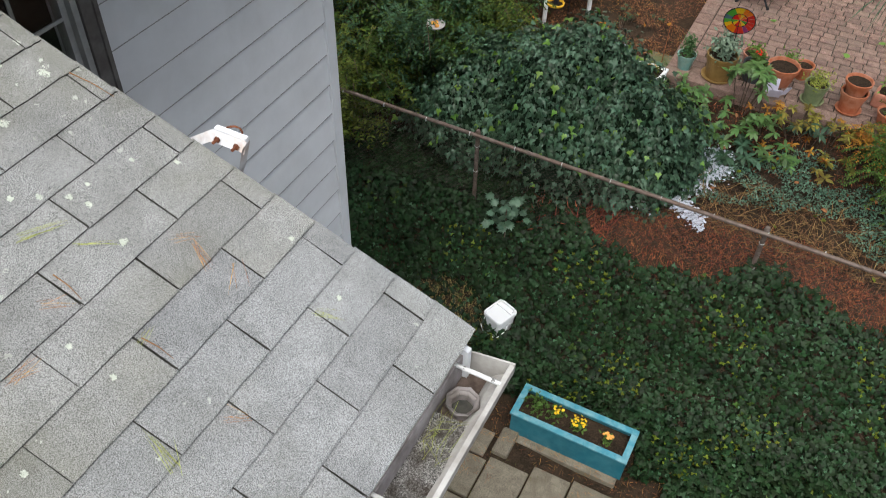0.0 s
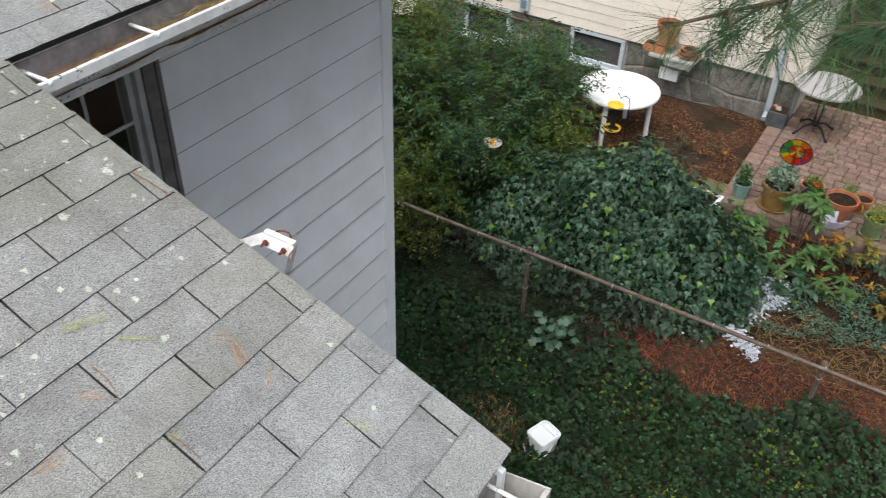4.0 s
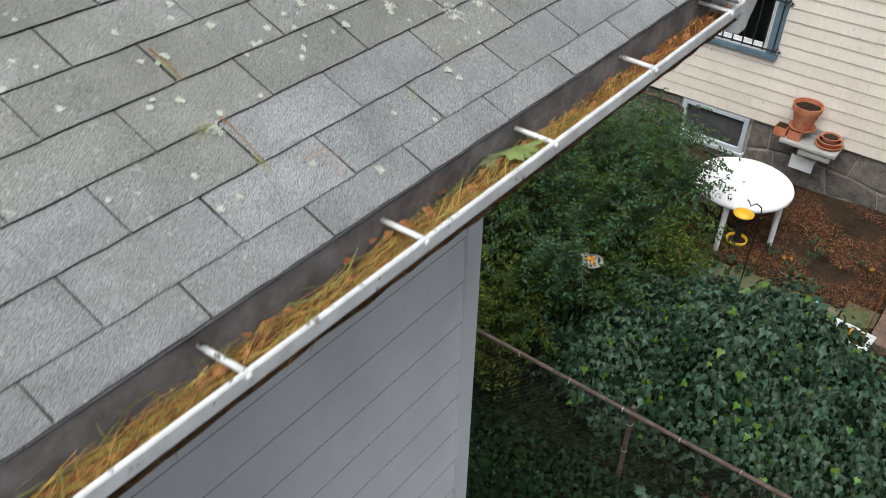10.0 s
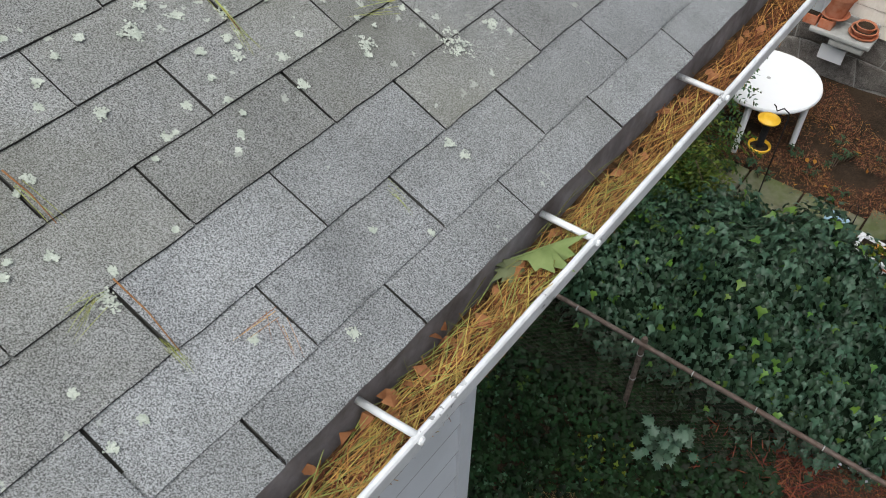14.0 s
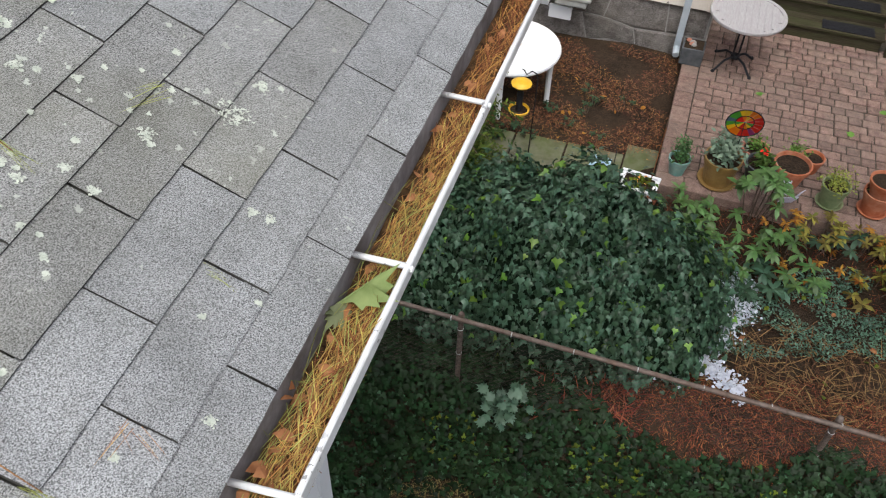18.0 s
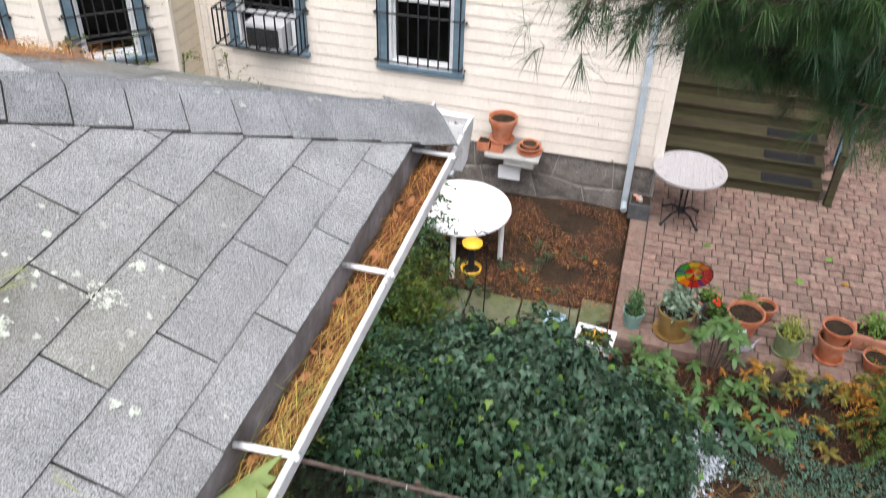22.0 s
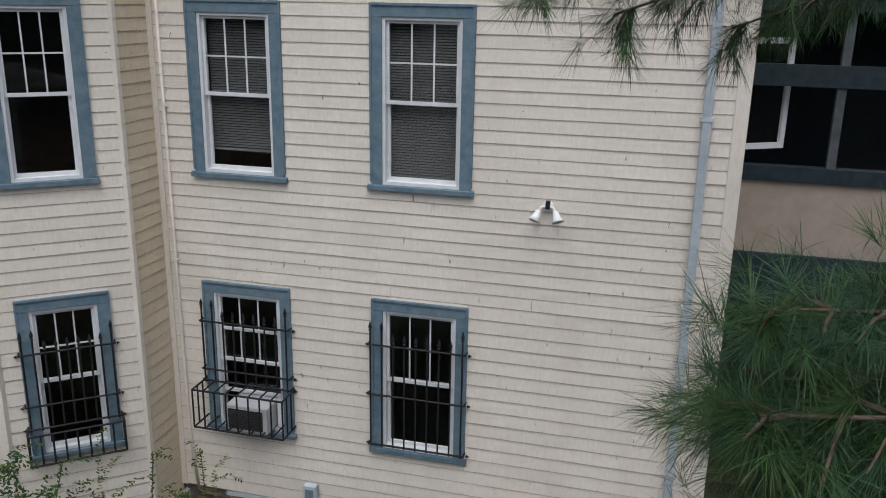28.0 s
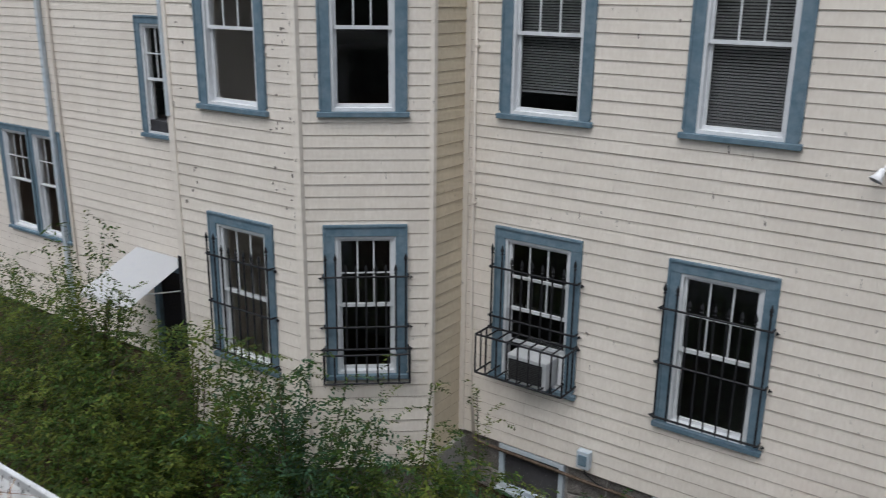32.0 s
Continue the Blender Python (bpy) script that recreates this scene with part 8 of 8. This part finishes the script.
LIME = mat("lime_leaf", (0.0638, 0.0956, 0.0127), (0.1339, 0.1594, 0.0319), 3.0, 0.5, through_light=0.3, island=0.4)
for x, y, top, rad, n, c, c2, lb in ((-4.25, 7.75, 1.75, 0.85, 46, SHRUB_BLUE, SHRUB, "arching green shrub with small paired leaves"), (-5.1, 8.5, 2.35, 0.95, 46, SHRUB, SHRUB_BLUE, "tall loose green shrub with small leaves"), (-4.35, 9.2, 1.9, 0.85, 44, SHRUB_BLUE, SHRUB, "loose green shrub near the garden table"),
                                     (-6.1, 9.1, 2.15, 0.95, 46, SHRUB, LIME, "tall green shrub by the bay"), (-3.75, 8.55, 1.25, 0.6, 30, SHRUB, LIME, "low yellow-green shrub among taller ones"), (-7.2, 8.7, 3.0, 0.8, 44, SHRUB, SHRUB_BLUE, "tall green shrub before the bay"),
                                     (-8.2, 8.4, 3.15, 0.95, 54, SHRUB, LIME, "tall bright green shrub before the bay"), (-9.3, 8.5, 2.95, 0.85, 50, SHRUB, LIME, "tall yellow-green shrub before the rear wall"), (-10.35, 8.8, 3.75, 0.55, 40, SHRUB, LIME, "tall narrow green shrub before the rear wall"), (-12.0, 9.0, 2.75, 1.0, 40, SHRUB, LIME, "broad green shrub before the rear wall"),
                                     (-4.9, 10.35, 1.35, 0.75, 34, SHRUB_BLUE, SHRUB, "green shrub against the stone foundation"), (-5.9, 7.4, 1.9, 0.95, 40, SHRUB_BLUE, LIME, "dense green shrub with arching sprays"), (-7.3, 7.2, 2.5, 1.0, 44, SHRUB, LIME, "dense yellow-green shrub behind the fence"),
                                     (-4.75, 7.0, 1.1, 0.65, 34, LIME, SHRUB, "low yellow-green shrub at the fence"), (-8.9, 7.0, 2.6, 1.1, 34, SHRUB, LIME, "dense bright green shrub behind the fence"), (-6.5, 10.2, 1.3, 0.6, 20, SHRUB, SHRUB_BLUE, "thin shrub at the bay corner"), (-13.9, 9.3, 2.6, 1.1, 34, SHRUB, LIME, "broad green shrub by the rear wall"), (-10.3, 7.2, 2.5, 1.2, 30, LIME, SHRUB, "wide yellow-green shrub behind the fence")):
    g = float(ground_z(x, y))
    shrub((x, y, g), top - g, rad, int(n * 2.0), c, lb, 1.45, c2, bare=0.15)
FEATHER = mat("feathery_leaf", (0.0400, 0.0960, 0.0160), (0.0960, 0.1600, 0.0360), 3.0, 0.5, through_light=0.3, island=0.4)
for x, y, top, rad, n in ((1.45, 8.55, 0.75, 0.55, 60), (1.15, 8.9, 0.5, 0.45, 40), (2.1, 8.3, 0.9, 0.6, 50), (1.75, 7.9, 0.4, 0.4, 30)):
    g = float(ground_z(x, y))
    shrub((x, y, g), top - g, rad, n, FEATHER, "feathery bright green shrub with autumn tints", 0.9, AMBER if x < 1.2 else None, 0.3)
# tall bare shoots with few leaves before the bay
for x, y, top in ((-6.6, 9.9, 2.7), (-6.15, 10.2, 2.3), (-7.0, 9.7, 2.6), (-5.6, 10.0, 1.8)):
    g = float(ground_z(x, y))
    shrub((x, y, g), top - g, 0.25, 5, SHRUB, "thin upright shoots with sparse leaves before the bay", 1.2, LIME, 0.1, 2)

# ---- pine ----
pine = thing("pine_tree", (2.3, 6.2, -0.6), "white pine with long soft needles reaching over the yard", "tree")
part("trunk", tube([(0, 0, -0.2), (0.03, 0.02, 2.0), (0.0, -0.03, 5.0), (0.05, 0, 8.0), (0, 0, 10.5)], 0.19, 14, taper=0.35), BARK, pine, smooth=True)
base = np.array([2.3, 6.2, -0.6])
LNV = [(0, -0.0006, 0), (0.065, -0.0007, -0.001), (0.122, 0, -0.010), (0.065, 0.0007, -0.001), (0, 0.0006, 0)]
LNF = [(0, 1, 3, 4), (1, 2, 3)]
tufts = []


def tuft(c, d, n=46, size=1.0):
    tufts.append((c, d / np.linalg.norm(d), n, size))


def twig(a, b, r):
    part("twig", tube([tuple(a), tuple((a + b) / 2 + np.array([0, 0, 0.015])), tuple(b)], r, 4, taper=0.4), BARK, pine)


def bough(start_z, tip, side_len=0.5, dense=1.0, first=0.35, drop=0.2):
    """A branch from the trunk to its tip, with side twigs that each carry brushes of needles."""
    tip = np.array(tip, float) - base
    s = np.array([0.0, 0, start_z + 0.6])
    mid = s + (tip - s) * 0.55 + np.array([0, 0, drop])
    pts = [s + (mid - s) * (k / 6) * 1.0 for k in range(6)] + [mid + (tip - mid) * (k / 8) + np.array([0, 0, -0.10 * math.sin(math.pi * k / 8)]) for k in range(9)]
    part("branch", tube([tuple(q) for q in pts], 0.026, 7, taper=0.12), BARK, pine, smooth=True)
    ln = np.linalg.norm(tip - s)
    k = first
    while k < 1.0:
        i = min(int(k * (len(pts) - 1)), len(pts) - 2)
        c = pts[i] + (pts[i + 1] - pts[i]) * (k * (len(pts) - 1) - i)
        d = pts[i + 1] - pts[i]
        d = d / np.linalg.norm(d)
        for side in (-1, 1):
            o = np.cross(d, [0, 0, 1.0]) * side
            g = o * rng.uniform(0.55, 1.0) + d * rng.uniform(0.5, 1.0) + np.array([0, 0, rng.normal(0.0, 0.35)])
            g /= np.linalg.norm(g)
            sl = side_len * (1.1 - 0.8 * max(0, (k - first) / (1 - first))) * rng.uniform(0.55, 1.1)
            e = c + g * sl + np.array([0, 0, -0.04])
            if e[0] + base[0] < -0.4 and e[1] + base[1] < 4.72 and e[2] > 4.2:
                continue
            twig(c, e, 0.0055)
            f = 0.3
            while f <= 1.001:
                tuft(c + (e - c) * f, g + rng.normal(0, 0.25, 3))
                if f < 0.95 and rng.random() < 0.75:
                    h = g + np.cross(g, [0, 0, 1.0]) * rng.choice([-1, 1]) * 0.9 + rng.normal(0, 0.2, 3)
                    h /= np.linalg.norm(h)
                    tuft(c + (e - c) * f + h * rng.uniform(0.08, 0.18), h)
                f += 0.25 / dense
        k += 0.125 / (ln * dense)
    tuft(tip, tip - mid, 60)
    tuft(tip - (tip - mid) * 0.07, tip - mid, 60)


for z0, tip, sl, dn, first in ((5.5, (-1.98, 4.86, 5.56), 0.38, 1.0, 0.45), (5.9, (-1.93, 4.92, 5.82), 0.42, 1.0, 0.42), (5.9, (-1.72, 4.98, 5.72), 0.40, 1.0, 0.42), (5.2, (-1.95, 5.05, 5.12), 0.42, 1.0, 0.42), (5.1, (-1.62, 4.95, 5.33), 0.42, 1.0, 0.4),
                               (5.9, (-1.86, 5.40, 5.70), 0.45, 1.0, 0.42), (5.4, (-1.92, 5.70, 5.42), 0.45, 1.0, 0.42), (6.15, (-1.65, 5.45, 5.88), 0.45, 1.0, 0.4), (4.9, (-1.85, 5.95, 4.95), 0.45, 1.0, 0.42), (4.7, (-1.55, 5.35, 4.92), 0.45, 1.0, 0.4),
                               (6.0, (-1.90, 5.16, 5.78), 0.40, 1.0, 0.42), (5.6, (-1.86, 5.02, 5.56), 0.40, 1.0, 0.42), (5.5, (-1.92, 5.55, 5.52), 0.42, 1.0, 0.42), (6.1, (-1.88, 5.15, 5.92), 0.40, 1.0, 0.42), (5.3, (-1.80, 5.35, 5.20), 0.42, 1.0, 0.40), (6.1, (-0.95, 5.35, 5.90), 0.5, 1.0, 0.34),
                               (5.6, (-0.95, 5.15, 5.45), 0.5, 1.0, 0.34), (5.2, (-0.55, 5.2, 5.3), 0.55, 1.0, 0.3), (6.2, (-0.4, 5.2, 6.0), 0.55, 1.0, 0.3), (4.6, (-1.2, 5.7, 4.75), 0.5, 1.0, 0.36), (4.8, (-0.6, 5.6, 4.85), 0.5, 1.0, 0.3),
                               (4.1, (-1.35, 5.62, 4.78), 0.45, 1.0, 0.38), (4.3, (-1.6, 5.9, 4.80), 0.42, 1.0, 0.4), (4.4, (-1.05, 5.3, 4.78), 0.45, 1.0, 0.36),
                               (6.2, (-1.25, 5.25, 5.95), 0.5, 1.0, 0.38), (5.8, (-1.20, 5.10, 5.60), 0.5, 1.0, 0.35), (5.0, (-1.15, 5.35, 5.05), 0.5, 1.0, 0.35), (5.4, (-0.85, 5.5, 5.25), 0.55, 1.0, 0.3), (5.8, (-0.75, 5.6, 5.60), 0.55, 1.0, 0.3), (4.6, (-0.9, 6.2, 4.55), 0.5, 1.0, 0.3),
                               (5.6, (-1.35, 6.25, 5.35), 0.5, 1.0, 0.35), (4.6, (-1.45, 6.4, 4.6), 0.45, 1.0, 0.4), (5.9, (-0.6, 6.6, 5.45), 0.55, 0.9, 0.3), (4.9, (-0.6, 6.7, 4.7), 0.5, 0.8, 0.3),
                               (8.3, (-2.52, 6.05, 6.46), 0.22, 0.9, 0.74), (8.3, (-2.26, 6.0, 6.40), 0.18, 0.8, 0.86), (8.3, (-1.93, 6.45, 6.36), 0.22, 0.9, 0.78), (7.2, (-1.25, 6.95, 6.5), 0.4, 0.8, 0.5), (7.0, (-0.85, 7.1, 6.6), 0.5, 0.8, 0.4), (6.9, (-0.4, 6.3, 6.45), 0.55, 0.9, 0.3),
                               (5.7, (-0.42, 1.42, 5.42), 0.3, 0.6, 0.78), (5.6, (-0.10, 1.55, 5.45), 0.34, 0.7, 0.75), (5.5, (0.15, 1.7, 5.35), 0.35, 0.7, 0.7)):
    bough(z0, tip, sl, dn, first)
# unseen upper crown, added to shade the corner of the patio and the steps
for i in range(26):
    a, z = 2.4 * i, 7.7 + 0.16 * (i % 17)
    reach = 3.6 - 0.22 * (i % 17) * 0.6
    bough(z - 0.6, (2.3 + reach * math.cos(a), 6.2 + reach * math.sin(a) + 0.8, z + 0.3), 0.75, 0.55, 0.3)
count = np.array([t[2] for t in tufts])
idx = np.repeat(np.arange(len(tufts)), count)
c, d, size = np.array([t[0] for t in tufts])[idx], np.array([t[1] for t in tufts])[idx], np.array([t[3] for t in tufts])[idx]
n = len(idx)
t = d * rng.uniform(0.45, 0.95, (n, 1)) + rng.normal(0, 0.42, (n, 3)) + np.array([0, 0, -0.12])
p = c - d * rng.uniform(0, 0.045, (n, 1))
m = place(p, frames_of(t, np.array([0.0, 0, 1]) + rng.normal(0, 0.2, (n, 3))), size * rng.uniform(0.75, 1.12, n))
pick = (rng.random(len(tufts)) < 0.35)[idx]
for sel, mt_ in ((~pick, PINE), (pick, mat("bluish_pine_needle", (0.0112, 0.0373, 0.0173), (0.0427, 0.0988, 0.0481), 3.0, 0.45, spec=0.25, through_light=0.2, island=0.4))):
    tagged(scatter_mesh("needles", LNV, LNF, m[sel], mt_, pine), kind="stuff")
# moss and needles in the joints of the path
litter("path_needles", 2600, -2.3, 1.2, 3.6, 4.95, lambda x, y: (clumps(x, y, 3.1) > 0.55) | (y > 4.42) & (x < 0.9), STRAW, "orange pine needles on the path", "pine needles", (0.25, 0.7), 0.05, 0.15, 2.4)
litter("path_moss", 5200, -2.3, 0.4, 3.6, 4.6, lambda x, y: (np.abs(((x + 1.11) / 0.43) % 1 - 0.02) < 0.07) | (np.abs(((y - 3.73) / 0.5) % 1 - 0.02) < 0.07), mat("path_moss", (0.05, 0.06, 0.015), (0.13, 0.13, 0.04), 20.0, 0.95, island=0.4), "green moss in the path joints", "moss", (0.1, 0.25), 0.045, 0.5, 6.0)
